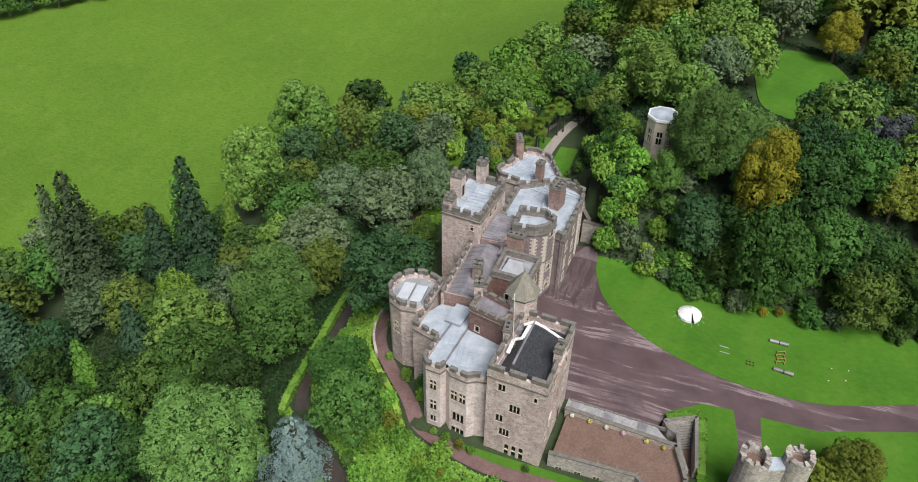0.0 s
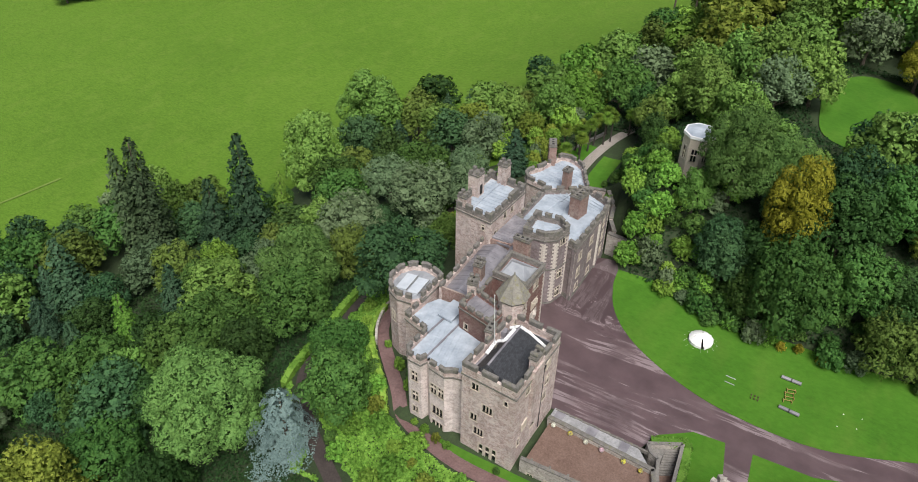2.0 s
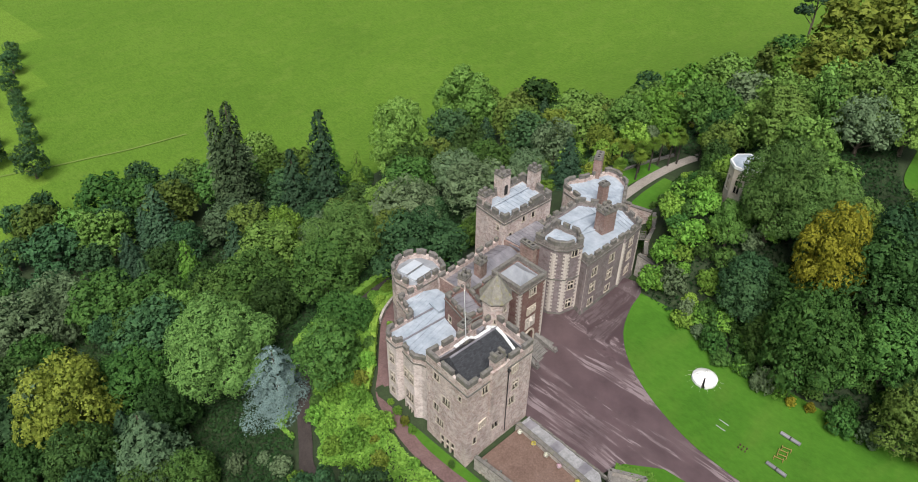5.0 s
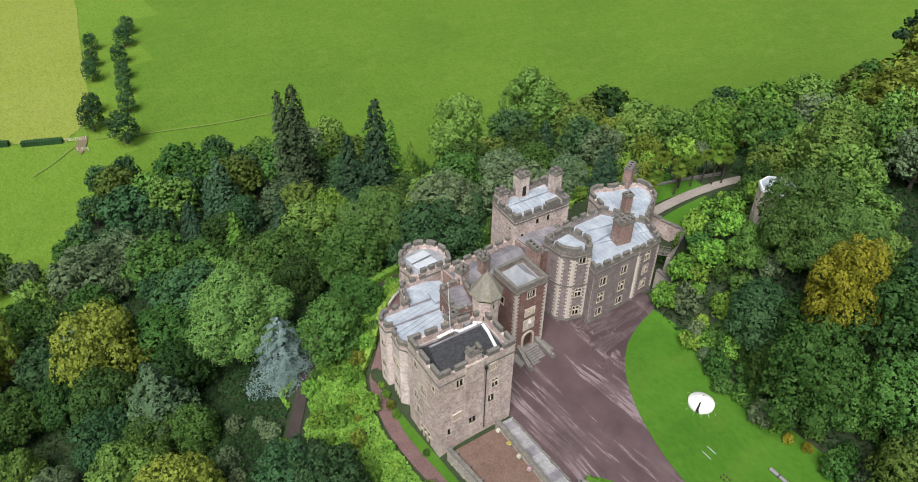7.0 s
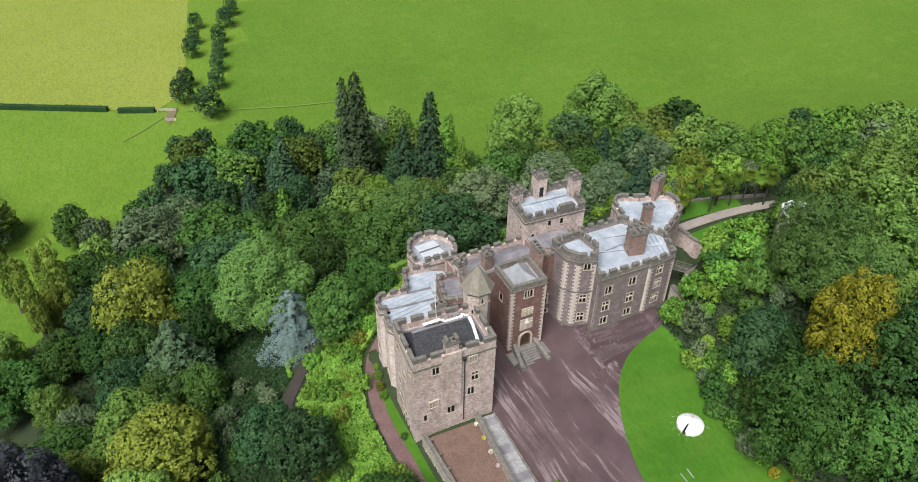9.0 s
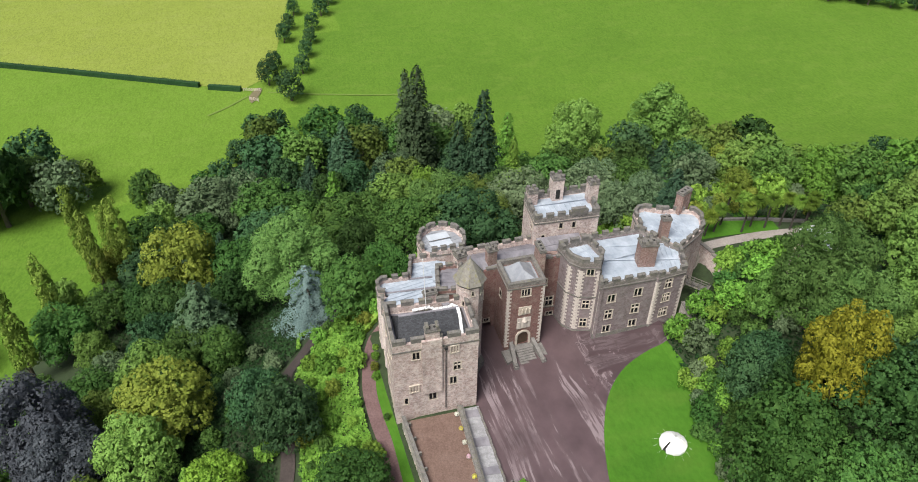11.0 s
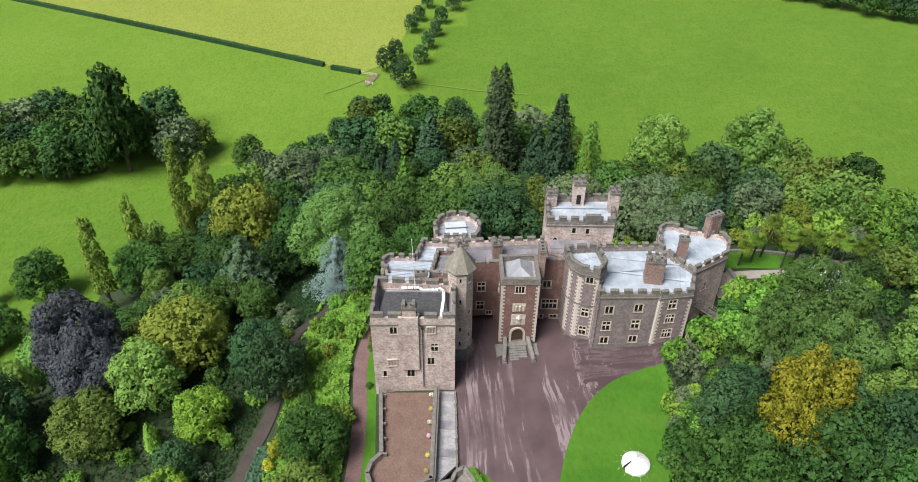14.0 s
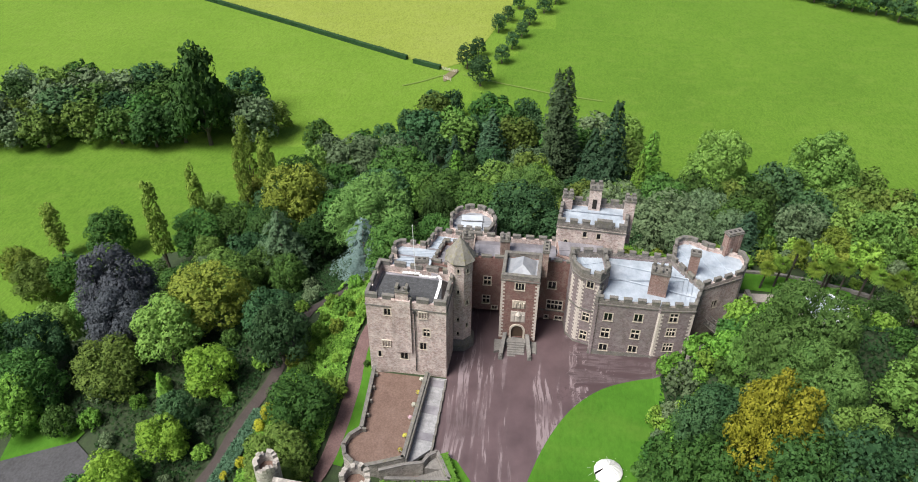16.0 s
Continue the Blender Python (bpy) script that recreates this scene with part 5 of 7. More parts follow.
def grow_broad(kind, material, label, w, z0, k, n, size, count=2, lo=0.3, hi=0.46, category="tree", clump=0.4, per=14):
    for _ in range(count):
        lb = broad_lobes(w, 10, z0, k, lo, hi)
        s, arms = limbs(max(1.2, z0), lb, 0.32)
        p, nr, sw = lobed(lb, n, 0.3, clump, per)
        form(kind, s, crown_mesh("crown", material, p, nr, size, core_of(lb), swell=sw), label, category, arms if category == "tree" else ())


def grow_cone(kind, material, label, w, z0, layers, n, size, count=2, power=1.0, droop=0.6, ragged=0.25):
    for _ in range(count):
        s = Shape()
        s.tube((0, 0, -1.2), (0, 0, 9.5), 0.34, 0.05)
        cen, nor, swell = [], [], []
        core = []
        for i in range(layers):
            t = i / layers
            zc = z0 + (10 - z0) * t
            rad = w * (1 - t) ** power * rs.uniform(1 - ragged, 1 + ragged * 0.6) + 0.12
            nb = max(4, int(9 * (1 - t) + 4))
            per = max(2, int(n * (1 - t * 0.85) / layers / nb * 1.7))
            a0 = rs.uniform(0, 6.28)
            for b_ in range(nb):
                a = a0 + 6.283 * b_ / nb + rs.uniform(-0.2, 0.2)
                rb = rad * rs.uniform(0.72, 1.12)
                q = np.sqrt(rs.uniform(0.12, 1, per))
                side = rs.normal(size=per) * 0.16 * rb * q
                x = np.cos(a) * rb * q - np.sin(a) * side
                y = np.sin(a) * rb * q + np.cos(a) * side
                z = zc - q * q * rb * 0.32 * droop + rs.normal(size=per) * 0.1
                cen.append(np.stack([x, y, z], 1))
                nr = np.stack([np.cos(a) * 0.5 + rs.normal(size=per) * 0.35, np.sin(a) * 0.5 + rs.normal(size=per) * 0.35, np.full(per, 0.8)], 1)
                nor.append(unit(nr))
                swell.append(unit(np.stack([np.cos(a) * 0.75 - np.sin(a) * side / rb * 2, np.sin(a) * 0.75 + np.cos(a) * side / rb * 2, np.full(per, 0.6)], 1)))
            if i % 2 == 0:
                core.append(((0, 0, zc), max(0.1, rad * 0.62)))
        form(kind, s, crown_mesh("crown", material, np.concatenate(cen), np.concatenate(nor), size, core_of(core, 0.8, size=0.24), droop, swell=np.concatenate(swell)), label)


for far, n, size in (("", 0.8, 1.0), ("_far", 0.32, 1.5), ("_fine", 1.75, 0.72)):
    c = 2 if far == "" else 1
    kw = dict(clump=0.42, per=4) if far == "_far" else dict(clump=0.34, per=6) if far == "_fine" else dict(per=6)
    grow_broad("oak" + far, L_OAK, "broad green tree with a lobed crown", 4.5, 1.8, 30, int(6000 * n), 0.19 * size, c + 1, 0.24, 0.42, **kw)
    grow_broad("light" + far, L_LIGHT, "light green tree with a billowing crown", 4.3, 1.5, 36, int(6200 * n), 0.18 * size, c + 1, 0.2, 0.38, **kw)
    grow_broad("dark" + far, L_DARK, "dense dark green evergreen tree", 4.2, 1.3, 28, int(5400 * n), 0.19 * size, c + 1, 0.24, 0.42, **kw)
    grow_broad("greygreen" + far, L_GREYGREEN, "grey-green billowing evergreen oak", 4.6, 1.2, 38, int(5800 * n), 0.18 * size, c, 0.2, 0.36, **kw)
    grow_broad("olive" + far, L_OLIVE, "olive-green tree with a rounded crown", 4.3, 1.4, 32, int(5800 * n), 0.185 * size, 1, 0.22, 0.38, **kw)
    grow_broad("lime" + far, L_LIME, "lime tree turning yellow-green", 4.2, 1.5, 34, int(6200 * n), 0.18 * size, c, 0.2, 0.38, **kw)
    grow_broad("deep" + far, L_DEEP, "deep green broadleaved tree", 4.3, 1.2, 34, int(5800 * n), 0.185 * size, c, 0.2, 0.38, **kw)
    if far == "_fine":
        continue
    grow_broad("poplar" + far, L_POPLAR, "slender upright yellow-green poplar", 1.5, 0.3, 46, int(6500 * n), 0.11 * size, c, 0.3, 0.5, clump=0.22, per=6)
    grow_cone("well" + far, L_WELL, "tall narrow dark redwood tree", 1.7, 0.5, 34, int(6500 * n), 0.13 * size, c, 0.5, 1.1, 0.16)
    grow_cone("spruce" + far, L_CON, "dark green pointed spruce tree", 3.0, 0.6, 22, int(6500 * n), 0.155 * size, c, 0.75, 0.8, 0.3)
    grow_cone("yewcone" + far, L_BRIGHT, "bright green cone-shaped cypress", 2.5, 0.4, 24, int(6000 * n), 0.15 * size, c, 0.62, 0.7, 0.22)
grow_broad("bright", L_BRIGHT, "fresh bright green tree with a loose crown", 4.4, 1.2, 34, 9500, 0.145, 2, 0.2, 0.38, per=6)
grow_broad("fresh", L_FRESH, "fresh yellow-green tree with a loose crown", 4.2, 1.0, 34, 9500, 0.14, 1, 0.2, 0.38, per=6)
grow_broad("bright_far", L_BRIGHT, "fresh bright green tree with a loose crown", 4.4, 1.2, 40, 2000, 0.3, 1, 0.18, 0.34, clump=0.5, per=8)
grow_broad("round", L_DARK, "dense round-headed dark green park tree", 3.9, 0.9, 60, 4600, 0.17, 2, 0.2, 0.3, clump=0.28, per=10)
grow_broad("yellow", L_YELLOW, "maple in golden yellow autumn leaf", 4.0, 1.6, 40, 20000, 0.1, 2, 0.18, 0.34, clump=0.3, per=6)
grow_broad("copper", L_COPPER, "copper beech with purple-grey leaves", 4.2, 1.0, 38, 16000, 0.12, 1, 0.18, 0.36, per=6)
grow_broad("great", L_ASH, "large light green tree with a billowing crown", 4.2, 2.0, 46, 34000, 0.08, 1, 0.18, 0.34, clump=0.26, per=6)
grow_broad("billow", L_LIGHT, "tall pale green tree with a weeping billowing crown", 4.2, 0.9, 52, 20000, 0.1, 2, 0.16, 0.3, clump=0.26, per=6)
grow_cone("deodar", L_DEODAR, "grey-green feathery deodar cedar", 3.9, 0.4, 17, 9500, 0.125, 1, 0.7, 1.2, 0.35)
grow_cone("blue", L_BLUE, "blue cedar with silvery needles", 4.6, 0.4, 11, 22000, 0.08, 1, 0.6, 1.4, 0.45)
grow_broad("shrub", L_BRIGHT, "bright green rounded garden shrub", 6.2, 0.2, 30, 1224, 0.5, 4, 0.2, 0.38, "shrub", 0.7, 4)
grow_broad("darkshrub", L_OAK, "dark green rounded garden shrub", 6.2, 0.2, 30, 1152, 0.5, 3, 0.2, 0.38, "shrub", 0.7, 4)
grow_broad("greyshrub", L_GREYGREEN, "soft grey-green garden shrub", 6.0, 0.2, 28, 1080, 0.5, 2, 0.2, 0.38, "shrub", 0.7, 4)
grow_broad("limeshrub", L_LIME, "golden yellow-green garden shrub", 6.0, 0.2, 28, 1080, 0.5, 1, 0.2, 0.38, "shrub", 0.7, 4)
grow_broad("redshrub", L_YELLOW, "low shrub in orange-brown autumn leaf", 6.0, 0.2, 28, 1008, 0.5, 1, 0.2, 0.38, "shrub", 0.7, 4)

PLANTED = []


def plant(kind, x, y, height, wide=1.0, top=None):
    z = ground(x, y)
    if top is not None:
        height = max(3.0, top - z)
    k = height / 10
    if kind + "_far" in FORMS and (x < -112 or y > 98):
        kind += "_far"
    elif kind + "_fine" in FORMS and x > -66 and y < 66 and height > 7:
        kind += "_fine"
    src = FORMS[kind][rs.randint(len(FORMS[kind]))]
    m = Matrix.Translation((x, y, z - 0.1)) @ Matrix.Rotation(rs.uniform(0, 6.28), 4, "Z") @ Matrix.Diagonal((k * wide, k * wide, k, 1))
    o = copy_thing(src, m)
    PLANTED.append((x, y, k * wide * 4))
    return o


# trees that stand out, by place and treetop height
WEST = (("well", -109, 32.2, 2.9, 0.95), ("well", -113, 30, 0.5, 0.7), ("spruce", -88.2, 44, 4.6, 0.75), ("spruce", -96, 40, -8, 0.9), ("yewcone", -84, 51, -8, 0.7),
        ("billow", -90.5, 71.5, -5, 0.9), ("billow", -90.5, 98.5, -4.3, 1.0), ("great", -54.2, 22.6, 3.2, 1.15), ("greygreen", -56.4, 41.3, -0.3, 1.1),
        ("yewcone", -85.7, 4.1, -10.9, 0.9), ("spruce", -82, 14, -9, 1.0), ("bright", -81.5, 26.2, -12, 0.8), ("great", -46.8, -10.6, 3.2, 1.25), ("spruce", -116, 12, -14, 1.0), ("blue", -32.2, -9, 4.8, 1.05),
        ("oak", -27.2, -2.5, 7.5, 0.95), ("oak", -33.5, 5, 5.0, 0.95), ("olive", -30.5, 36, 7.5, 0.85))
SOUTH = (("lime", -62.5, -32, -4.2, 0.88), ("deodar", -39.2, -28.2, 0.6, 1.1), ("lime", -13.6, -33.6, 4.8, 1.3), ("yewcone", 0.8, -30.8, 1.0, 1.0), ("copper", -8.5, -46.8, 3.0, 1.15), ("copper", -17, -52, 5, 0.9),
         ("dark", -2.1, -16.5, 8.9, 0.9), ("oak", 11, -9.6, 7.0, 1.2), ("olive", 19.6, -10.8, 5.8, 1.3), ("fresh", 2.6, -26.9, 3.2, 1.1), ("fresh", 15.0, -29.9, 1.2, 1.1), ("dark", 10.7, -29.4, 1.6, 0.9), ("bright", 8.5, -58.5, -1, 1.0), ("fresh", 22, -35, 0.5, 1.1), ("dark", -4.5, -61.5, 0, 1.0), ("oak", -68, 1.8, -8, 1.0), ("olive", -46, -93, -24, 1.1), ("poplar", -55.1, -64.3, -5.5, 0.55), ("poplar", -70, -60.7, -10, 0.55), ("poplar", -80.4, -52, -8, 0.5),
         ("poplar", -84.5, -46.4, -8, 0.6), ("poplar", -92, -50, -14, 0.6), ("poplar", -100, -58, -12, 0.6), ("deep", -127.3, -81.4, -4, 0.6))
EAST = (("yellow", 24.9, 49.6, 29.4, 0.66), ("oak", 27.7, 41.8, 18.9, 0.8), ("great", 14.0, 53.9, 32.6, 0.8), ("great", 20.2, 54.2, 29.5, 0.85), ("light", 9.0, 51.4, 21.5, 0.8), ("lime", 40, 8.5, 8.0, 1.1), ("lime", 36.5, 5.5, 6, 1.1))
for kind, x, y, top, wide in (*WEST, *SOUTH, *EAST):
    plant(kind, x, y, 10, wide, top)

# trees that can be told apart: kind, place, height
STAND_A = (("dark", -154.7, -10.5, 10), ("dark", -152.4, -3.5, 11), ("dark", -138.9, -16.8, 10), ("dark", -125.7, -22.6, 10), ("dark", -113.5, -26.2, 10), ("greygreen", -97.7, -20.6, 11), ("dark", -116.5, -5.4, 11), ("dark", -131.2, 6.9, 12), ("dark", -146.3, 22.5, 12), ("dark", -131.9, 24.7, 12), ("dark", -100.6, -8, 11), ("spruce", -93.2, -2.9, 14), ("spruce", -120.8, 9.8, 13), ("light", -136.2, 55.4, 12), ("oak", -81.6, 19.7, 11))
STAND_B = (("deep", -51.8, 3.7, 11), ("deep", -61.3, -9.7, 11), ("spruce", -76.1, -24.2, 11), ("light", -102.4, -38.8, 12), ("deep", -62, -40.8, 12), ("oak", -32.6, -25.4, 9), ("dark", -7.6, -20.1, 11), ("greygreen", -42.3, -46.8, 9), ("oak", -91.4, 57.4, 9), ("dark", -117.5, -15.8, 11), ("dark", -85.2, -16.3, 9), ("oak", -30.6, 7, 6), ("dark", -51.9, 46.1, 8), ("oak", -64.4, -83.3, 14), ("poplar", -64.8, -98.4, 17))
STAND_C = (("lime", -53.3, -102.3, 11), ("oak", -48.4, -86.2, 11), ("oak", 3.9, -57.7, 12), ("yewcone", 3.5, -35.3, 6), ("oak", 10.1, -56.4, 8), ("oak", -64.8, -48.7, 12), ("light", -76.3, -59.8, 11), ("oak", -35.9, -31, 11), ("oak", -52.3, 4, 9), ("light", -72.2, -6.1, 12), ("oak", 10, -50.1, 6), ("greygreen", -58.5, 48.7, 10), ("yewcone", -103.2, 56.9, 20))
STAND_D = (("dark", -85.7, 86.2, 16), ("greygreen", -34.1, 52.3, 10), ("greygreen", -39.3, 61.7, 10), ("light", 15.5, 57, 17), ("light", 25.7, 57.6, 11), ("deep", 20.8, 47.6, 10), ("dark", 15.2, 47.3, 10), ("oak", -123.9, -43.7, 12), ("lime", -85.9, -50.2, 11), ("greygreen", -116.9, -38.4, 10))
STAND_E = (("oak", -117, -27.3, 11), ("greygreen", 14.5, 89.7, 13), ("light", 1.8, 82.5, 12), ("light", 2.7, 92.1, 10), ("light", -3.5, 86.7, 9), ("dark", 31.8, 57, 14), ("dark", 34.8, 71.6, 14), ("deep", 42, 80.8, 12), ("lime", 46.8, 98.3, 12), ("yellow", 39.1, 115.8, 12), ("dark", 12.1, 48.3, 10), ("shrub", 6.6, 50.8, 6), ("shrub", 3.6, 48.5, 3.6), ("deep", 43.3, 45.9, 13), ("lime", 45.1, 53.9, 10), ("copper", 42.4, 62.8, 14))
STAND_F = (("light", -29.6, 83.3, 12), ("dark", -58.6, 147.9, 12), ("lime", -32.4, 78, 8), ("greygreen", -42.7, 76, 12), ("spruce", -69.3, 120.2, 12), ("spruce", -74.7, 115.6, 12), ("light", 9.9, 75.4, 12), ("light", 20.5, 96.1, 14), ("light", 7.2, 92.4, 12), ("light", 12, 95.4, 16))
for stand in (STAND_A, STAND_B, STAND_C, STAND_D, STAND_E, STAND_F):
    for kind, x, y, h in stand:
        if all((x - a) ** 2 + (y - b) ** 2 > 12 for a, b, c in PLANTED):
            plant(kind, x, y, h, 0.95)
# avenue of round-headed trees across the park, two rows
for x, y, r in ((-195.0, -1.7, 1.1), (-207.2, 1.8, 0.85), (-233.1, 8.9, 0.9), (-246, 12.5, 0.8), (-262, 17, 0.8), (-180.2, 4.5, 1.3), (-201.3, 11.8, 0.85), (-215.8, 15.3, 0.8), (-228.9, 19.1, 0.8), (-242.8, 22.2, 0.85), (-258, 28.6, 1.0), (-270.9, 34.1, 0.85)):
    plant("round", x, y, 9.4 * r, 1.08)


def clear(x, y):
    """Where no filler tree may stand: castle, forecourt, paths, lawns and views onto them."""
    if -30.5 < x < 24 and -8 < y < 58 and not (x > 0 and y > 42):
        return False
    if -24 < x < 8 and -15 < y < -5:
        return False
    if -24 < x < -3 and 50 < y < 92:
        return False
    if math.hypot((x - 31) / 15, (y - 101) / 21) < 1 or 18 < x < 42 and 60 < y < 86 or 0 < x < 12 and 48 < y < 66 or -4 < x < 13 and 57 < y < 74:
        return False
    if inside([(-38, -2), (-36, -16), (-20, -32), (-6, -28), (-4, -18), (-14, -8)], x, y):
        return False
    if 4 < x < 30 and -72 < y < -38 or 10 < x < 30 and -38 < y < 0:
        return False
    if min(math.hypot(x - a, y - b) for a, b in ((-40, 0), (-40, 7), (-40, 14), (-40, 21), (-40.5, 28), (-41, 35), (-41, 42))) < 7:
        return False
    if min(math.hypot(x - a, y - b) for a, b in ((17, -20), (13, -19.8), (9.7, -19.4), (2, -17), (-16, -16), (-21, -12), (-40, 3), (-40, 13), (-40, 25), (-41, 34), (-41, 42))) < 3.6:
        return False
    return True


def fill(poly, gap, kinds, hmin, hmax, seed, wide=(0.98, 1.28), keep_free=0.66):
    r = np.random.RandomState(seed)
    x0, x1 = min(p[0] for p in poly), max(p[0] for p in poly)
    y0, y1 = min(p[1] for p in poly), max(p[1] for p in poly)
    done = 0
    for _ in range(int((x1 - x0) * (y1 - y0) / gap ** 2 * 6)):
        x, y = r.uniform(x0, x1), r.uniform(y0, y1)
        if not inside(poly, x, y) or not clear(x, y):
            continue
        if any((x - a) ** 2 + (y - b) ** 2 < (gap * keep_free + c * 0.35) ** 2 for a, b, c in PLANTED):
            continue
        plant(kinds[r.randint(len(kinds))], x, y, r.uniform(hmin, hmax), r.uniform(*wide))
        done += 1
    return done


STAND_G = (("oak", 29.5, 44.5, 13), ("deep", 31.8, 51.6, 15), ("light", 36, 66, 17), ("olive", 43, 41.2, 12), ("light", 3.5, 79, 11), ("light", -3, 85, 11), ("light", -1.5, 93, 13), ("light", 6, 99, 13),
           ("dark", 16.1, 46.1, 11), ("oak", 22, 43, 9), ("oak", 37, 47, 12), ("oak", 50, 44, 13), ("light", 49, 60, 15), ("light", 55, 52, 14), ("oak", 39, 56, 13), ("dark", 24, 52.5, 12))
for kind, x, y, h in STAND_G:
    plant(kind, x, y, h, 1.0)
fill([(-60, 45), (-102, 62), (-146, 40), (-154, -10), (-117, -31), (-104, -45), (-60, -40)], 9.8, ("deep", "oak", "spruce", "dark", "olive", "oak", "greygreen", "light"), 9.5, 15.5, 12)
fill([(-40, -46), (-94, -40), (-94, 8), (-44, 2)], 9.4, ("deep", "dark", "spruce", "deep", "deep"), 9.5, 14.5, 31)
fill(WOODS[0], 10.2, ("oak", "deep", "light", "oak", "greygreen", "spruce", "dark", "oak", "light", "olive"), 9.5, 15, 1)
fill([(-4, 128), (110, 128), (112, 230), (0, 230), (-14, 180)], 10.5, ("light", "spruce", "olive", "light", "yewcone", "oak", "lime"), 15, 22, 21)
fill(WOODS[1], 10.5, ("light", "oak", "light", "bright", "lime", "greygreen", "light", "olive"), 9, 15, 2)
fill(WOODS[2], 8, ("oak", "olive", "greygreen", "oak", "dark", "deep"), 12, 18, 3)


def garden(x, y):
    """Where no shrub may stand."""
    if inside([(10, -45), (16, -41), (27, -50), (25, -71), (7, -61), (6.5, -51)], x, y):
        return False
    if inside([(-10, 47), (-1.0, 45.6), (-2.0, 51), (-4.2, 57), (-6.5, 62)], x, y):
        return False
    if math.hypot((x - 32) / 11.5, (y - 100.5) / 19) < 1 or math.hypot(x - 6.4, y - 59.4) < 4.2:
        return False
    if min((x - a) ** 2 + (y - b) ** 2 for a, b in PATHLINE) < 2.9 or min((x - a) ** 2 + (y - b) ** 2 for a, b in LOWPATH) < 3.2:
        return False
    if inside([(-28, 24), (-27, 9), (-18, 0), (-10, -2.4), (12, -3.8), (20, -4.6), (36, -4), (60, 10), (60, 40), (44, 40), (37, 38.8), (28, 38), (21, 37.8), (15, 38.8), (7, 42), (1.2, 43.2), (-2.4, 47.8), (-4.4, 57), (-9, 62), (-9, 85), (-16.5, 84), (-20.5, 72), (-22.6, 58), (-25, 45)], x, y):
        return False
    return min(math.hypot(x - a, y - b) for a, b in ((13, -21), (5.5, -18), (-3, -17), (-12, -15), (-20, -13), (-26, -10), (-40, 3), (-40, 13), (-40, 25), (-41, 34))) > 2.2


def bushes(poly, gap, kinds, hmin, hmax, seed):
    r = np.random.RandomState(seed)
    x0, x1 = min(p[0] for p in poly), max(p[0] for p in poly)
    y0, y1 = min(p[1] for p in poly), max(p[1] for p in poly)
    mine = []
    for _ in range(int((x1 - x0) * (y1 - y0) / gap ** 2 * 6)):
        x, y = r.uniform(x0, x1), r.uniform(y0, y1)
        if inside(poly, x, y) and garden(x, y) and all((x - a) ** 2 + (y - b) ** 2 > gap ** 2 for a, b in mine):
            mine.append((x, y))
            plant(kinds[r.randint(len(kinds))], x, y, r.uniform(hmin, hmax), r.uniform(0.75, 1.05))


for x, y in ((29, 38.6), (35, 38.8), (31.5, 39.4)):
    plant("redshrub", x, y, 1.7, 0.8)
for x, y, h in ((-1, 52.6, 2.4), (-2.2, 55.4, 2.6), (0.6, 50.4, 2.2), (-3.2, 58.6, 2.6), (-0.6, 57.2, 2.8), (1.6, 53.2, 2.8), (-5.4, 61.6, 2.2), (-7.6, 64, 1.8), (-8.2, 59.2, 1.4), (-7.2, 56.4, 1.3), (-9.4, 62, 1.2), (2.6, 50, 2.6), (-6.4, 66, 2.2), (-4, 64, 2.6), (-1.8, 61, 2.8)):
    plant("darkshrub" if x + y > 52 else "shrub", x, y, h, 1.0)
# shrubs on the near slopes and the bank above the lawn
bushes([(-19, -2), (-25, 5), (-30, 10), (-33, 24), (-30, 58), (-38, 58), (-38, 8), (-26, -9), (-10, -14), (8, -15), (20, -15), (20, -7), (8, -6), (-10, -5)], 2.75, ("shrub", "shrub", "shrub", "shrub", "darkshrub", "limeshrub", "shrub"), 1.6, 3.4, 5)
bushes([(-3, 44), (1, 44), (15, 42), (15, 56), (9, 58), (-4, 64), (-6, 52)], 2.9, ("shrub", "shrub", "shrub", "darkshrub", "greyshrub", "shrub"), 3.0, 5.2, 6)
bushes([(12, 39), (28, 38), (44, 40), (60, 40), (60, 47), (14, 49)], 2.9, ("darkshrub", "darkshrub", "greyshrub", "darkshrub"), 2.4, 4.4, 7)
bushes([(0.5, 43.4), (7.5, 42.2), (15, 39.6), (28, 38.6), (28, 44), (15, 50), (2, 50)], 2.35, ("shrub", "shrub", "darkshrub", "shrub", "greyshrub"), 2.2, 3.6, 17)
for x, y, h, kind in ((-6.6, 80, 9, "olive"), (-11.5, 90, 10, "deep"), (-4.5, 74, 7, "deep"), (-2.5, 68.5, 6, "oak")):
    plant(kind, x, y, h, 0.95)
for x, y, h in ((-6.9, 58.2, 2.6), (-7.6, 55.2, 2.2), (-5.8, 64.4, 3.4), (-7.4, 61.4, 2.4), (-6.6, 68.4, 3.2), (-7.8, 71.8, 2.6), (-3.4, 66, 4.0), (-4.4, 61.4, 4.0), (-2.6, 58.8, 4.2), (-2.0, 63.6, 4.4), (0.2, 60.6, 4.4), (0.6, 65.4, 4.2)):
    plant("darkshrub" if int(x * 10) % 3 else "shrub", x, y, h, 0.9)
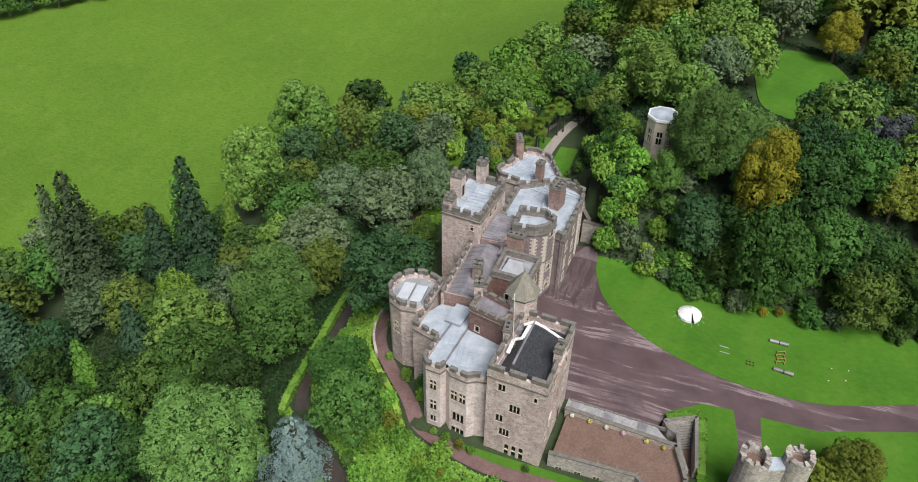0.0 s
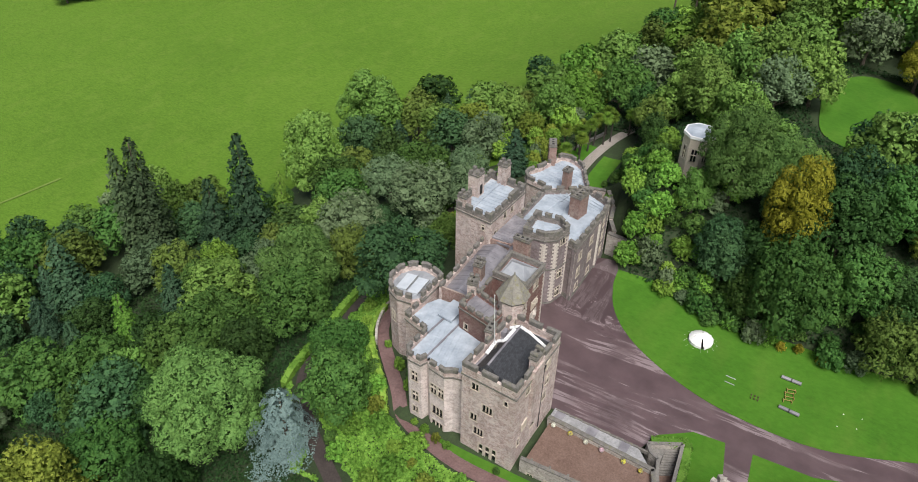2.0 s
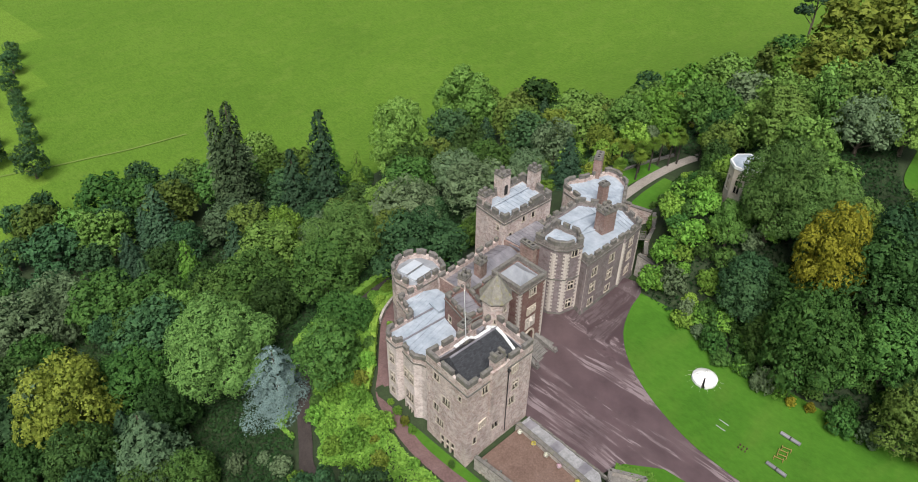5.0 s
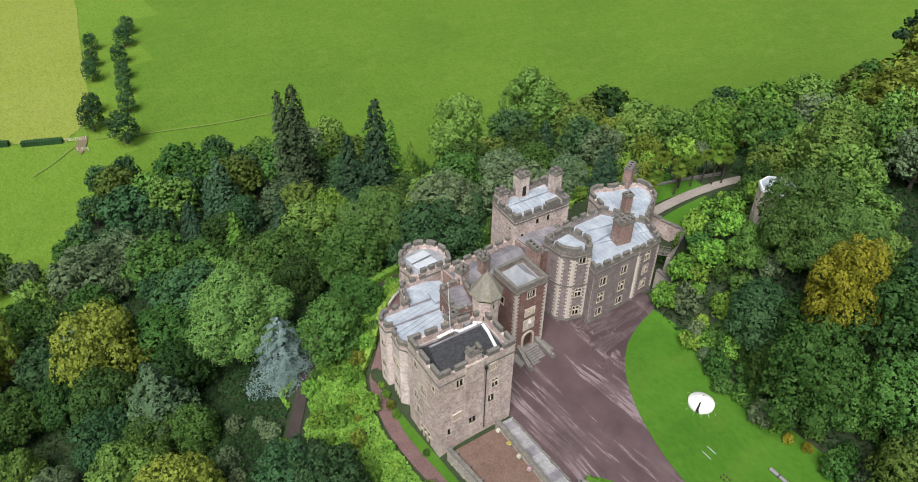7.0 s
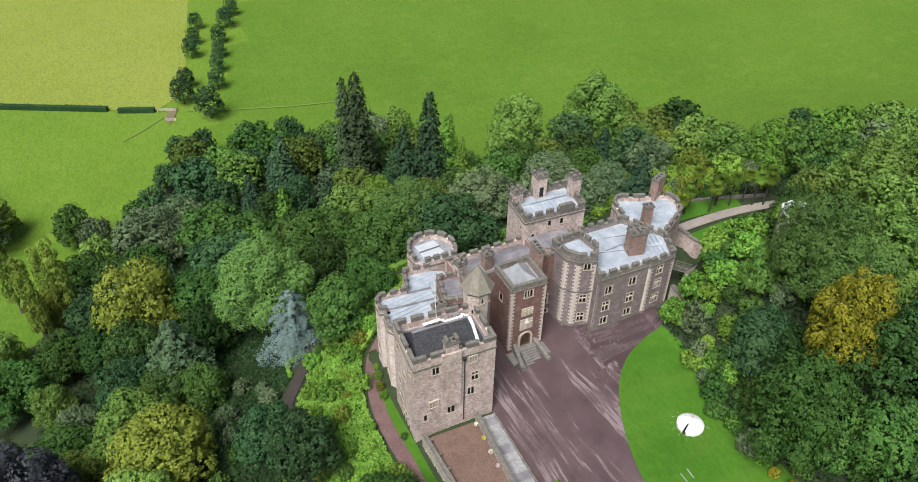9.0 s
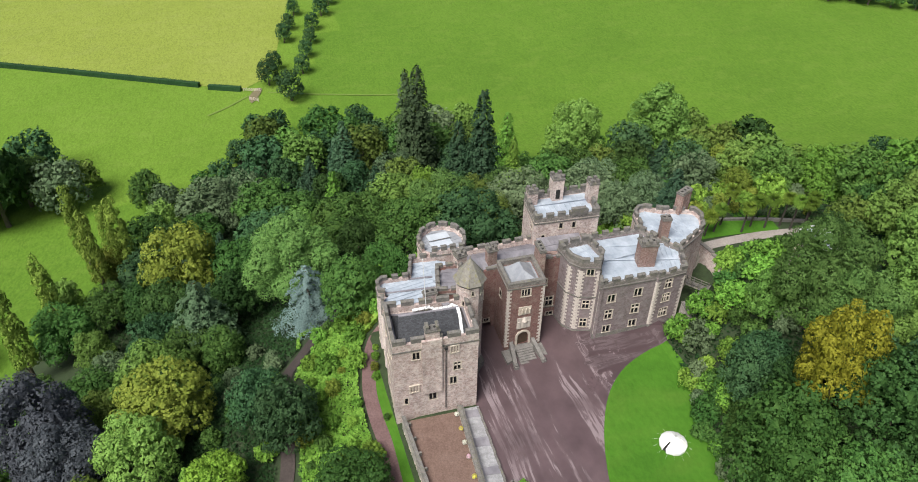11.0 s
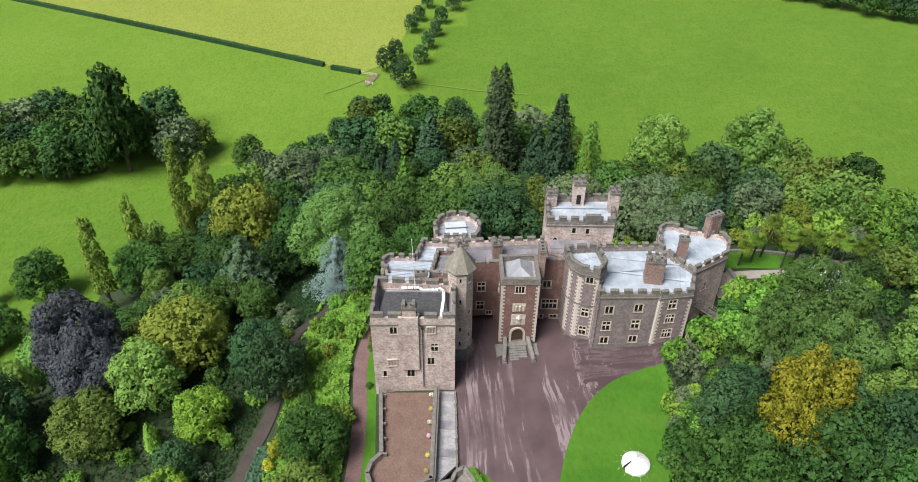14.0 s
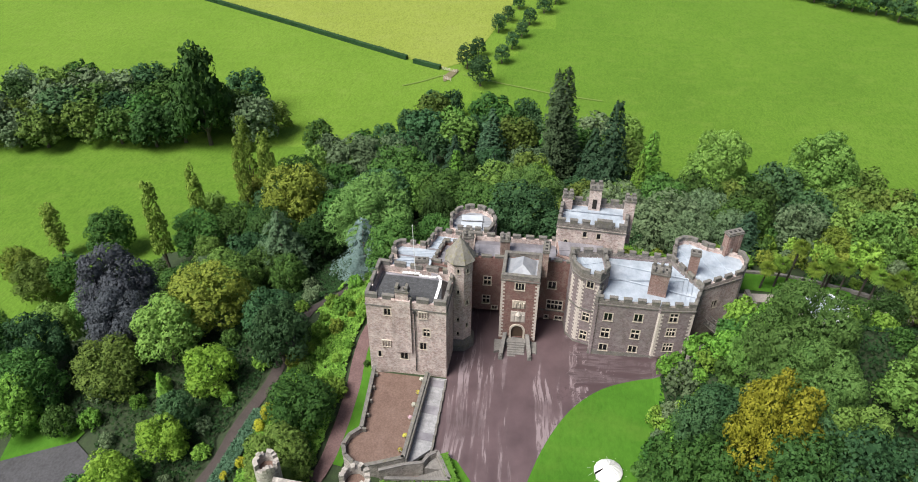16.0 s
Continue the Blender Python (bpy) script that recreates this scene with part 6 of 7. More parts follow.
bushes([(-2, 47.5), (1.5, 43.8), (4, 48), (1, 55), (-4, 62), (-5.5, 58), (-3, 52)], 2.1, ("darkshrub", "darkshrub", "shrub"), 1.2, 2.0, 37)
bushes([(-24, -14), (4, -20), (22, -24), (22, -42), (4, -50), (-30, -56), (-50, -40)], 4.5, ("shrub", "darkshrub", "darkshrub", "shrub", "greyshrub"), 1.6, 3.6, 8)
bushes([(-23.5, 58), (-22, 68), (-17.5, 84), (-27, 88), (-32, 60)], 2.6, ("limeshrub", "shrub", "limeshrub", "greyshrub", "shrub"), 1.6, 3.2, 29)
bushes([(-25, 62), (-24, 90), (-50, 92), (-46, 60)], 5.6, ("shrub", "darkshrub", "greyshrub", "shrub"), 3.0, 6.0, 9)
bushes([(0, 56), (12, 54), (16, 60), (20, 80), (8, 82), (-6, 70)], 4.8, ("darkshrub", "shrub", "greyshrub"), 2.4, 4.0, 10)


def undergrowth(poly, n, material, label, lo, hi, size):
    """Low growth over the woodland floor: uneven leafy cover."""
    r = np.random.RandomState(n)
    x0, x1 = min(p[0] for p in poly), max(p[0] for p in poly)
    y0, y1 = min(p[1] for p in poly), max(p[1] for p in poly)
    pts = []
    while len(pts) < n:
        x, y = r.uniform(x0, x1), r.uniform(y0, y1)
        if inside(poly, x, y) and garden(x, y):
            m = 0.5 + 0.5 * noise.noise(Vector((x * 0.35, y * 0.35, 0)))
            pts.append((x, y, ground(x, y) - 0.1 + (lo + (hi - lo) * m) * r.uniform(0.5, 1)))
    c = np.array(pts)
    nn = unit(r.normal(size=c.shape) * 0.55 + np.array([0, 0, 1.0]))
    return tagged(new("undergrowth", crown_mesh("undergrowth", material, c, nn, size)), label, "undergrowth", kind="stuff")


undergrowth([(-19, -2), (-25, 5), (-30, 10), (-33, 24), (-30, 60), (-40, 60), (-40, 0), (-30, -12), (6, -17), (24, -18), (24, -7.2), (19, -6), (12, -5.1), (-6, -4.8), (-11, -3.8), (-16, -1.9)], 42000, L_BRIGHT, "bright low growth on the castle slope", 0.1, 1.3, 0.24)
# the next three covers carry painted tree shade in their dark leaf colour
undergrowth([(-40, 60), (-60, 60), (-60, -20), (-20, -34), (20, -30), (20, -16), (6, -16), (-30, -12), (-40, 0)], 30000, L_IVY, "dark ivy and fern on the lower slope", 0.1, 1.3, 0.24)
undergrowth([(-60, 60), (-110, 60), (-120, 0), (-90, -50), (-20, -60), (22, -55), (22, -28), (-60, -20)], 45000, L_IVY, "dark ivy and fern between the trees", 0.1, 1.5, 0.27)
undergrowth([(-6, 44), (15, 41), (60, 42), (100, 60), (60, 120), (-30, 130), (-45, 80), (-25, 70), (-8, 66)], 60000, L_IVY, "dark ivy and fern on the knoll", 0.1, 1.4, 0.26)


def pine(x, y, h, pads):
    """A pine with a bare stem and a few flat, ragged pads of needles."""
    z = ground(x, y)
    o = thing("pine_tree", (x, y, z), "ragged pine with a bare stem and dark tufted top", "tree", "pines at the wood's edge")
    st = Shape().tube((x, y, z - 0.5), (x + 0.5, y, z + h * 0.6), 0.42, 0.3).tube((x + 0.5, y, z + h * 0.6), (x + 0.2, y, z + h), 0.3, 0.12)
    lb = []
    for dx, dy, fz, r in pads:
        c = (x + dx, y + dy, z + h * fz)
        st.tube((x + 0.4, y, z + h * (fz - 0.14)), c, 0.16, 0.06, 5)
        lb.append(((dx, dy, h * fz), r))
    part("trunk", st, BARK, o)
    p_, n_, sw_ = lobed(lb, 1800, 0.35, 0.6, 16)
    cr = new("crown", crown_mesh("crown", L_CON, p_, n_, 0.3, core_of(lb, 0.6), swell=sw_))
    cr.parent = o


pine(-30, 188, 27, ((0, 0, 0.97, 2.3), (-2.6, 1, 0.84, 2.0), (2.2, -1, 0.87, 1.8), (-1.0, -2, 0.74, 1.7), (-4.0, 0, 0.7, 1.8)))
pine(-23.5, 190, 27, ((0, 0, 0.98, 2.4), (2.2, 1, 0.9, 2.0), (-2.2, 0, 0.88, 1.8), (1.4, -1.5, 0.62, 2.0)))
# tree belt at the far end of the park
for i in range(22):
    plant("dark" if i % 3 else "oak", -292 + i * 5.4 + rs.uniform(-2, 2), 150 + i * 7.6 + rs.uniform(-2, 2), rs.uniform(9, 14), 1.1)


# ---- forecourt things ----
# porch door, carved panels and steps
s = Shape().box(-6.75, 20.15, 1.5, -6.62, 22.0, 4.2, 0.07, (-6.45, 21.0))
part("door", s, TIMBER, porch)
arch = Shape()
for sy in (-1, 1):
    arch.box(-6.52, 21.1 + sy * 1.1 - 0.16, 1.4, -6.26, 21.1 + sy * 1.1 + 0.16, 3.2)
for i in range(10):
    a0, a1 = math.pi * i / 10, math.pi * (i + 1) / 10
    pts = [(21.1 + r * math.cos(a), 3.2 + r * 1.05 * math.sin(a)) for r, a in ((0.93, a0), (1.26, a0), (1.26, a1), (0.93, a1))]
    n = len(arch.v)
    arch.v.extend([(-6.26, y, z) for y, z in pts] + [(-6.55, y, z) for y, z in pts])
    arch.f.extend([(n, n + 1, n + 2, n + 3), (n, n + 4, n + 5, n + 1), (n + 1, n + 5, n + 6, n + 2), (n + 2, n + 6, n + 7, n + 3), (n + 3, n + 7, n + 4, n)])
for sy in (-1, 1):
    n = len(arch.v)
    arch.v.extend([(-6.36, 21.1 + sy * 0.93, 3.2), (-6.36, 21.1 + sy * 0.93, 4.3), (-6.36, 21.1, 4.3), (-6.36, 21.1 + sy * 0.62, 3.9)])
    arch.f.append((n, n + 1, n + 2, n + 3))
part("door_surround", arch, DRESSED, porch)
panel = Shape().box(-6.5, 20.05, 7.9, -6.3, 22.1, 9.5)
for i in range(3):
    panel.box(-6.32, 20.2 + i * 0.66, 8.1, -6.22, 20.3 + i * 0.66, 9.3).prism(ngon(-6.25, 20.6 + i * 0.62, 0.16, 6), 8.2, 9.1)
part("carved_panel", panel, DRESSED, porch)
arms = Shape().box(-6.5, 19.95, 5.0, -6.32, 22.2, 7.2)
arms.prism([(-6.34, 20.7), (-6.18, 20.8), (-6.18, 21.4), (-6.34, 21.5)], 5.3, 6.6).box(-6.34, 20.1, 5.2, -6.22, 20.5, 6.5).box(-6.34, 21.7, 5.2, -6.22, 22.1, 6.5).cone(ngon(-6.3, 21.1, 0.5, 6), 6.6, (-6.3, 21.1, 7.3))
part("coat_of_arms", arms, QUOIN, porch)
steps = thing("porch_steps", (-4.8, 20.9, 0.2), "grey stone steps with sloping side walls before the door", "steps")
part("landing", Shape().box(-6.5, 19.4, 0.1, -5.3, 22.8, 1.5), STEPSTONE, steps)
for i in range(6):
    part("step", Shape().box(-5.3 + i * 0.38, 19.7, 0.1, -4.92 + i * 0.38, 22.45, 1.35 - i * 0.15), STEPSTONE, steps)
for y in (19.2, 22.75):
    out = -0.5 if y < 21 else 0.5
    o = part("side_wall", Shape().prism([(-6.4, y - 0.3), (-2.9, y - 0.3 + out), (-2.9, y + 0.3 + out), (-6.4, y + 0.3)], 0.1, [2.5, 1.1, 1.1, 2.5]), STEPSTONE, steps)
    part("pedestal", Shape().box(-2.95, y - 0.35 + out, 0.1, -2.25, y + 0.35 + out, 1.0), STEPSTONE, o)
    part("ball", Shape().prism(ngon(-2.6, y + out, 0.28, 8), 1.0, 1.35, ngon(-2.6, y + out, 0.36, 8)).cone(ngon(-2.6, y + out, 0.36, 8), 1.35, (-2.6, y + out, 1.7)), STEPSTONE, o)
    part("apron", Shape().prism([(-6.3, y + out * 0.6), (-4.0, y + out * 0.6), (-3.6, y + out * 3.2), (-6.2, y + out * 3.2)] if out > 0 else [(-6.3, y + out * 3.2), (-3.6, y + out * 3.2), (-4.0, y + out * 0.6), (-6.3, y + out * 0.6)], 0.1, 0.95), STEPSTONE, steps)

# bell tent on the lawn
TX, TY = 17.5, 34.2
tz = ground(TX, TY) + 0.06
tent = thing("bell_tent", (TX, TY, tz), "round white canvas bell tent with its flap open", "tent")
body, k = Shape(), 14
for i in range(k):
    if i == 11:
        continue
    a0, a1 = 2 * math.pi * i / k, 2 * math.pi * (i + 1) / k
    w = lambda a, r, z: (TX + r * math.cos(a), TY + r * math.sin(a), tz + z)
    body.quad(w(a0, 2.12, 0.02), w(a1, 2.12, 0.02), w(a1, 2.1, 0.6), w(a0, 2.1, 0.6))
    body.quad(w(a0, 2.16, 0.58), w(a1, 2.16, 0.58), w((a0 + a1) / 2, 1.25, 1.36), w((a0 + a1) / 2, 1.25, 1.36))
    body.quad(w(a0, 2.16, 0.58), w((a0 + a1) / 2, 1.25, 1.36), w(a0, 0.04, 2.12))
    body.quad(w(a1, 2.16, 0.58), w(a1, 0.04, 2.12), w((a0 + a1) / 2, 1.25, 1.36))
part("canvas", body, CANVAS, tent)
a0, a1 = 2 * math.pi * 11 / k, 2 * math.pi * 12 / k
part("flap", Shape().prism([(TX + 2.14 * math.cos(a0 + 0.28), TY + 2.14 * math.sin(a0 + 0.28)), (TX + 2.2 * math.cos(a1), TY + 2.2 * math.sin(a1)), (TX + 2.1 * math.cos(a1), TY + 2.1 * math.sin(a1))], tz, [tz + 0.7, tz + 0.6, tz + 0.6]), CANVAS, tent)
hood = Shape()
hood.quad((TX + 2.16 * math.cos(a0 + 0.2), TY + 2.16 * math.sin(a0 + 0.2), tz + 0.6), (TX + 2.16 * math.cos(a1), TY + 2.16 * math.sin(a1), tz + 0.58), (TX, TY, tz + 2.1), (TX, TY, tz + 2.12))
hood.quad((TX + 1.0 * math.cos(a0), TY + 1.0 * math.sin(a0), tz + 1.5), (TX + 1.0 * math.cos(a1), TY + 1.0 * math.sin(a1), tz + 1.48), (TX, TY, tz + 2.13))
part("hood", hood, CANVAS, tent)
part("groundsheet", Shape().prism(ngon(TX, TY, 2.0, 14), tz, tz + 0.02), DARK, tent)
part("pole", Shape().tube((TX, TY, tz), (TX, TY, tz + 2.2), 0.04, 0.04, 6), TIMBER, tent)
for i in range(k):
    a = 2 * math.pi * i / k
    part("guy_rope", Shape().tube((TX + 2.15 * math.cos(a), TY + 2.15 * math.sin(a), tz + 0.6), (TX + 3.1 * math.cos(a), TY + 3.1 * math.sin(a), tz), 0.008, 0.008, 4), CANVAS, tent)

tent.scale = (0.9, 0.9, 0.9)

# lawn games
for x, y, a in ((31.7, 32.8, -0.05), (32.4, 26.8, -0.12)):
    z = ground(x, y) + 0.06
    o = thing("lawn_roller", (x, y, z), "long dark grey roll of rubber matting on the lawn", "mat roll", "lawn games")
    part("roll", Shape().tube((x - 1.45, y - 1.45 * a, z + 0.28), (x + 1.45, y + 1.45 * a, z + 0.28), 0.28, 0.28, 12), LEADDARK, o)
    part("strap", Shape().tube((x - 0.1, y - 0.1 * a, z + 0.28), (x + 0.1, y + 0.1 * a, z + 0.28), 0.3, 0.3, 12), IRON, o)
for i in range(4):
    x, y = 31.9 + 0.15 * (i % 2), 28.6 + i * 0.75
    z = ground(x, y) + 0.06
    o = thing("hurdle", (x, y, z), "low yellow wooden hurdle lying on grass", "hurdle", "lawn games")
    part("rail", Shape().box(x - 0.65, y - 0.04, z + 0.3, x + 0.65, y + 0.04, z + 0.38, 0.25, (x, y)), YELLOWWOOD, o)
    for d in (-0.6, 0.6):
        part("leg", Shape().box(x + d - 0.04, y - 0.3, z, x + d + 0.04, y + 0.3, z + 0.3, 0.25, (x, y)), YELLOWWOOD, o)
for x, y in ((23.5, 29.1), (23.6, 27.9)):
    z = ground(x, y) + 0.06
    o = single("plank", Shape().box(x - 0.75, y - 0.06, z, x + 0.75, y + 0.06, z + 0.06, -0.08, (x, y)), FLAG, "pale painted plank lying on the lawn", "plank", group="lawn games")
for i in range(6):
    x, y = 27.0 + 0.5 * (i % 3), 26.6 + 0.6 * (i // 3)
    z = ground(x, y) + 0.06
    single("peg", Shape().box(x - 0.08, y - 0.08, z, x + 0.08, y + 0.08, z + 0.3), TIMBER, "small dark wooden peg in the lawn", "peg", group="lawn games")
for x, y in ((39, 27.5), (41.5, 28.4), (42, 30.6), (39.5, 30.2)):
    z = ground(x, y) + 0.06
    single("croquet_ball", Shape().cone(ngon(x, y, 0.1, 8), z + 0.1, (x, y, z + 0.2)).cone(ngon(x, y, 0.1, 8)[::-1], z + 0.1, (x, y, z)), CANVAS, "small white ball on the lawn", "ball", group="lawn games")

# ---- gravel terrace before the keep ----
TERR = [(1.95, -0.75), (13.6, -0.55), (15.0, -1.9), (16.8, -2.5), (18.6, -1.9), (19.8, -0.4), (20.2, 1.2), (19.6, 3.0), (18.3, 6.5), (2.5, 7.9)]
terrace = thing("terrace", (10, 3, -4), "brown gravel terrace on a grey rubble retaining wall", "terrace")
part("gravel", Shape().prism(inset(TERR, 0.4), -3.5, 0.8), GRAVEL, terrace)
for i in range(len(TERR) - 1):
    ops_ = [(1.2 + 2.6 * j, -1.9, 0.8, 1.1, 2, 1, 0) for j in range(4)] if i == 0 else ()
    wall(terrace, TERR[i], TERR[i + 1], -4, 1.55, GREYWALL, ops_, 0.45, "retaining_wall")
    a, b = Vector(TERR[i]), Vector(TERR[i + 1])
    u = (b - a).normalized()
    n = Vector((-u.y, u.x))
    q = [a - n * 0.06, b - n * 0.06, b + n * 0.5, a + n * 0.5]
    part("coping", Shape().prism([(v.x, v.y) for v in q], 1.55, 1.7), COPING, terrace)
    if i == 0:
        for j in range(5):
            c = a + u * (1.4 + 2.6 * j)
            part("pier", Shape().box(c.x - 0.14, c.y + 0.3, 0.8, c.x + 0.14, c.y + 0.95, 1.5), COPING, terrace)
part("north_wall", Shape().prism([(2.5, 7.85), (18.2, 6.45), (18.25, 6.8), (2.55, 8.2)], 0, 1.35), GREYWALL, terrace)
part("north_coping", Shape().prism([(2.5, 7.8), (18.2, 6.4), (18.25, 6.85), (2.55, 8.25)], 1.35, 1.48), COPING, terrace)
part("walkway", Shape().prism([(2.2, 8.25), (18.2, 6.85), (15.2, 10.0), (2.4, 10.75)], -0.5, [0.22, 0.1, 0.1, 0.22]), FLAG, terrace)
for x0, w in ((2.6, 1.3), (7.6, 1.5), (12.6, 1.2)):
    part("damp_slab", Shape().prism([(x0, 8.3 - 0.08 * x0), (x0 + w, 8.2 - 0.08 * x0), (x0 + w + 0.4, 10.5 - 0.05 * x0), (x0 + 0.3, 10.6 - 0.05 * x0)], 0.2, 0.235), LEADDARK, terrace)
for j in range(7):
    x = 2.6 + 2.1 * j
    part("kerb", Shape().box(x, 10.55 - 0.052 * x, -0.3, x + 2.05, 10.85 - 0.052 * x, 0.3), COPING, terrace)
FLOWER = {"white": foliage("white_flowers", (0.3, 0.35, 0.2), (0.6, 0.6, 0.5), (0.8, 0.8, 0.72)), "yellow": foliage("yellow_flowers", (0.2, 0.22, 0.04), (0.5, 0.42, 0.06), (0.65, 0.6, 0.15)), "pink": foliage("pink_flowers", (0.2, 0.22, 0.1), (0.55, 0.35, 0.45), (0.7, 0.5, 0.62))}
for x, y, c in ((3.6, 7.0, "white"), (6.2, 6.8, "yellow"), (8.6, 6.5, "white"), (11.0, 6.3, "pink"), (14.2, 6.0, "yellow"), (16.7, 5.7, "yellow")):
    o = thing("planter", (x, y, 0.8), "round stone planter with %s flowers" % c, "planter", "terrace planters")
    part("bowl", Shape().prism(ngon(x, y, 0.18, 10), 0.8, 1.1, ngon(x, y, 0.33, 10)), GREYWALL, o)
    nrm = unit(rs.normal(size=(90, 3)) + np.array([0, 0, 0.6]))
    m = crown_mesh("posy", FLOWER[c], np.array([[0, 0, 0.42]]) + nrm * np.array([[0.36, 0.36, 0.3]]), nrm, 0.09)
    f = new("posy", m)
    f.parent = o
# sunken stair at the terrace end
stair = thing("stair_well", (18.6, 8.5, -2.6), "sunken stone stair between grey walls beside the lawn", "steps")
for line in ([(16.2, 10.8), (20.5, 13.0)], [(20.5, 13.0), (21.2, 4.2)], [(20.0, 3.2), (18.75, 6.5), (18.2, 9.0), (17.0, 9.6), (16.2, 10.8)]):
    for a, b in zip(line, line[1:]):
        u = (Vector(b) - Vector(a)).normalized()
        n = Vector((-u.y, u.x)) * 0.2
        q = [Vector(a) - n, Vector(b) - n, Vector(b) + n, Vector(a) + n]
        q = [(v.x, v.y) for v in q]
        part("wall", Shape().prism(q, -3, 0.85), GREYWALL, stair)
        part("coping", Shape().prism([(v.x, v.y) for v in (Vector(a) - n * 1.2, Vector(b) - n * 1.2, Vector(b) + n * 1.2, Vector(a) + n * 1.2)], 0.85, 0.97), STEPSTONE, stair)
part("landing", Shape().prism([(16.6, 10.7), (17.4, 9.9), (18.5, 9.3), (18.6, 11.6), (18.5, 11.75)], -3, 0.05), STEPSTONE, stair)
for i in range(10):
    part("step", Shape().prism([(18.6, 11.3 - i * 0.33), (20.4, 12.2 - i * 0.33), (20.45, 12.6 - i * 0.33), (18.6, 11.7 - i * 0.33)], -3, 0.0 - i * 0.19), STEPSTONE, stair)
part("floor", Shape().prism([(20.1, 3.4), (21.0, 4.2), (20.6, 9.6), (18.5, 8.6), (18.95, 6.6)], -3, -1.85), GRAVEL, stair)
part("hedge_trough", Shape().prism([(21.4, 4.6), (22.1, 4.6), (21.7, 13.4), (20.8, 13.2)], -0.4, 0.35), FLOOR, stair)

# ruined gatehouse drums
def drum(x, y, r, z0, z1, inner):
    o = thing("gatehouse_tower", (x, y, z0), "broken round gatehouse tower of grey rubble, open on top", "ruin", "gatehouse towers")
    k = 19
    rr = random.Random(int(x * 10))
    for i in range(k):
        a0, a1 = 2 * math.pi * i / k, 2 * math.pi * (i + 1) / k
        h = z1 - (0.8 if rr.random() < 0.35 else 0.0) - rr.uniform(0, 0.45)
        q = [(x + rad * math.cos(a), y + rad * math.sin(a)) for rad, a in ((inner, a0), (r, a0), (r, a1), (inner, a1))]
        q2 = [(x + rad * math.cos(a), y + rad * math.sin(a)) for rad, a in ((inner, a0), (r * 0.95, a0), (r * 0.95, a1), (inner, a1))]
        part("wall", Shape().prism(q, z0, h, q2), GREYWALL, o)
    part("floor", Shape().prism(ngon(x, y, inner + 0.05, 14), z0, z1 - 1.7), GRAVEL, o)


drum(26.9, 2.0, 2.0, -6, 9.6, 1.25)
drum(32.2, 4.0, 1.9, -6, 9.3, 1.1)
drum(24.6, -10.0, 1.7, -8, 7.9, 1.0)
gh = thing("gatehouse_link", (29.6, 3.0, -6), "low lead-roofed link between the gatehouse drums", "ruin")
part("wall", Shape().prism([(28.4, 1.4), (30.8, 2.4), (30.4, 4.4), (28.0, 3.6)], -6, 7.2), GREYWALL, gh)
part("roof", Shape().prism([(28.4, 1.5), (30.8, 2.5), (30.4, 4.3), (28.0, 3.5)], 7.2, 7.35), LEAD, gh)
part("curtain", Shape().prism([(25.9, -8.8), (26.6, -8.8), (27.2, 0.4), (26.5, 0.4)], -7, [6.2, 6.2, 5.6, 5.6]), GREYWALL, gh)

# ---- north end: gate wall, ramp walls, palm terrace, summer house ----
nw = thing("gate_wall", (-1, 48.5, 0), "grey rubble gate wall with a dark doorway", "wall")
wall(nw, (-3.6, 47.4), (2.2, 46.6), 0.5, 5.6, GREYWALL, [(2.2, 1.6, 1.3, 2.4)], 0.6)
part("door", Shape().box(-1.5, 47.45, 1.6, 0.0, 47.6, 4.0, -0.13), DARK, nw)
part("coping", Shape().prism([(-3.6, 47.32), (2.2, 46.52), (2.3, 47.3), (-3.5, 48.1)], 5.6, 5.8), COPING, nw)
rw = thing("ramp_wall", (-10, 57, 0), "pink rubble retaining wall below the palm terrace path", "wall")
for a, b, z in (((-16.2, 58.1), (-12.4, 58.7), 6.2), ((-12.4, 58.7), (-8.4, 59.6), 5.9), ((-8.0, 59.3), (-5.5, 55.2), 6.3), ((-5.5, 55.2), (-4.7, 51.4), 6.0), ((-4.7, 51.4), (-2.9, 48.3), 5.6)):
    wall(rw, a, b, 0, z, RUBBLE, (), 0.6)
    u = (Vector(b) - Vector(a)).normalized()
    n = Vector((-u.y, u.x))
    q = [Vector(a) - n * 0.08, Vector(b) - n * 0.08, Vector(b) + n * 0.68, Vector(a) + n * 0.68]
    part("coping", Shape().prism([(v.x, v.y) for v in q], z, z + 0.18), COPING, rw)
bridge = thing("footbridge", (-5.5, 50, 3), "weathered grey timber footbridge with rails", "bridge")
B0, B1 = Vector((-9.9, 50.9)), Vector((-5.9, 53.9))
bu = (B1 - B0).normalized()
bn = Vector((-bu.y, bu.x)) * 0.55
for i in range(14):
    c = B0.lerp(B1, (i + 0.5) / 14)
    q = [c - bu * 0.15 - bn, c + bu * 0.15 - bn, c + bu * 0.15 + bn, c - bu * 0.15 + bn]
    part("plank", Shape().prism([(v.x, v.y) for v in q], 4.55, 4.62), COPING, bridge)
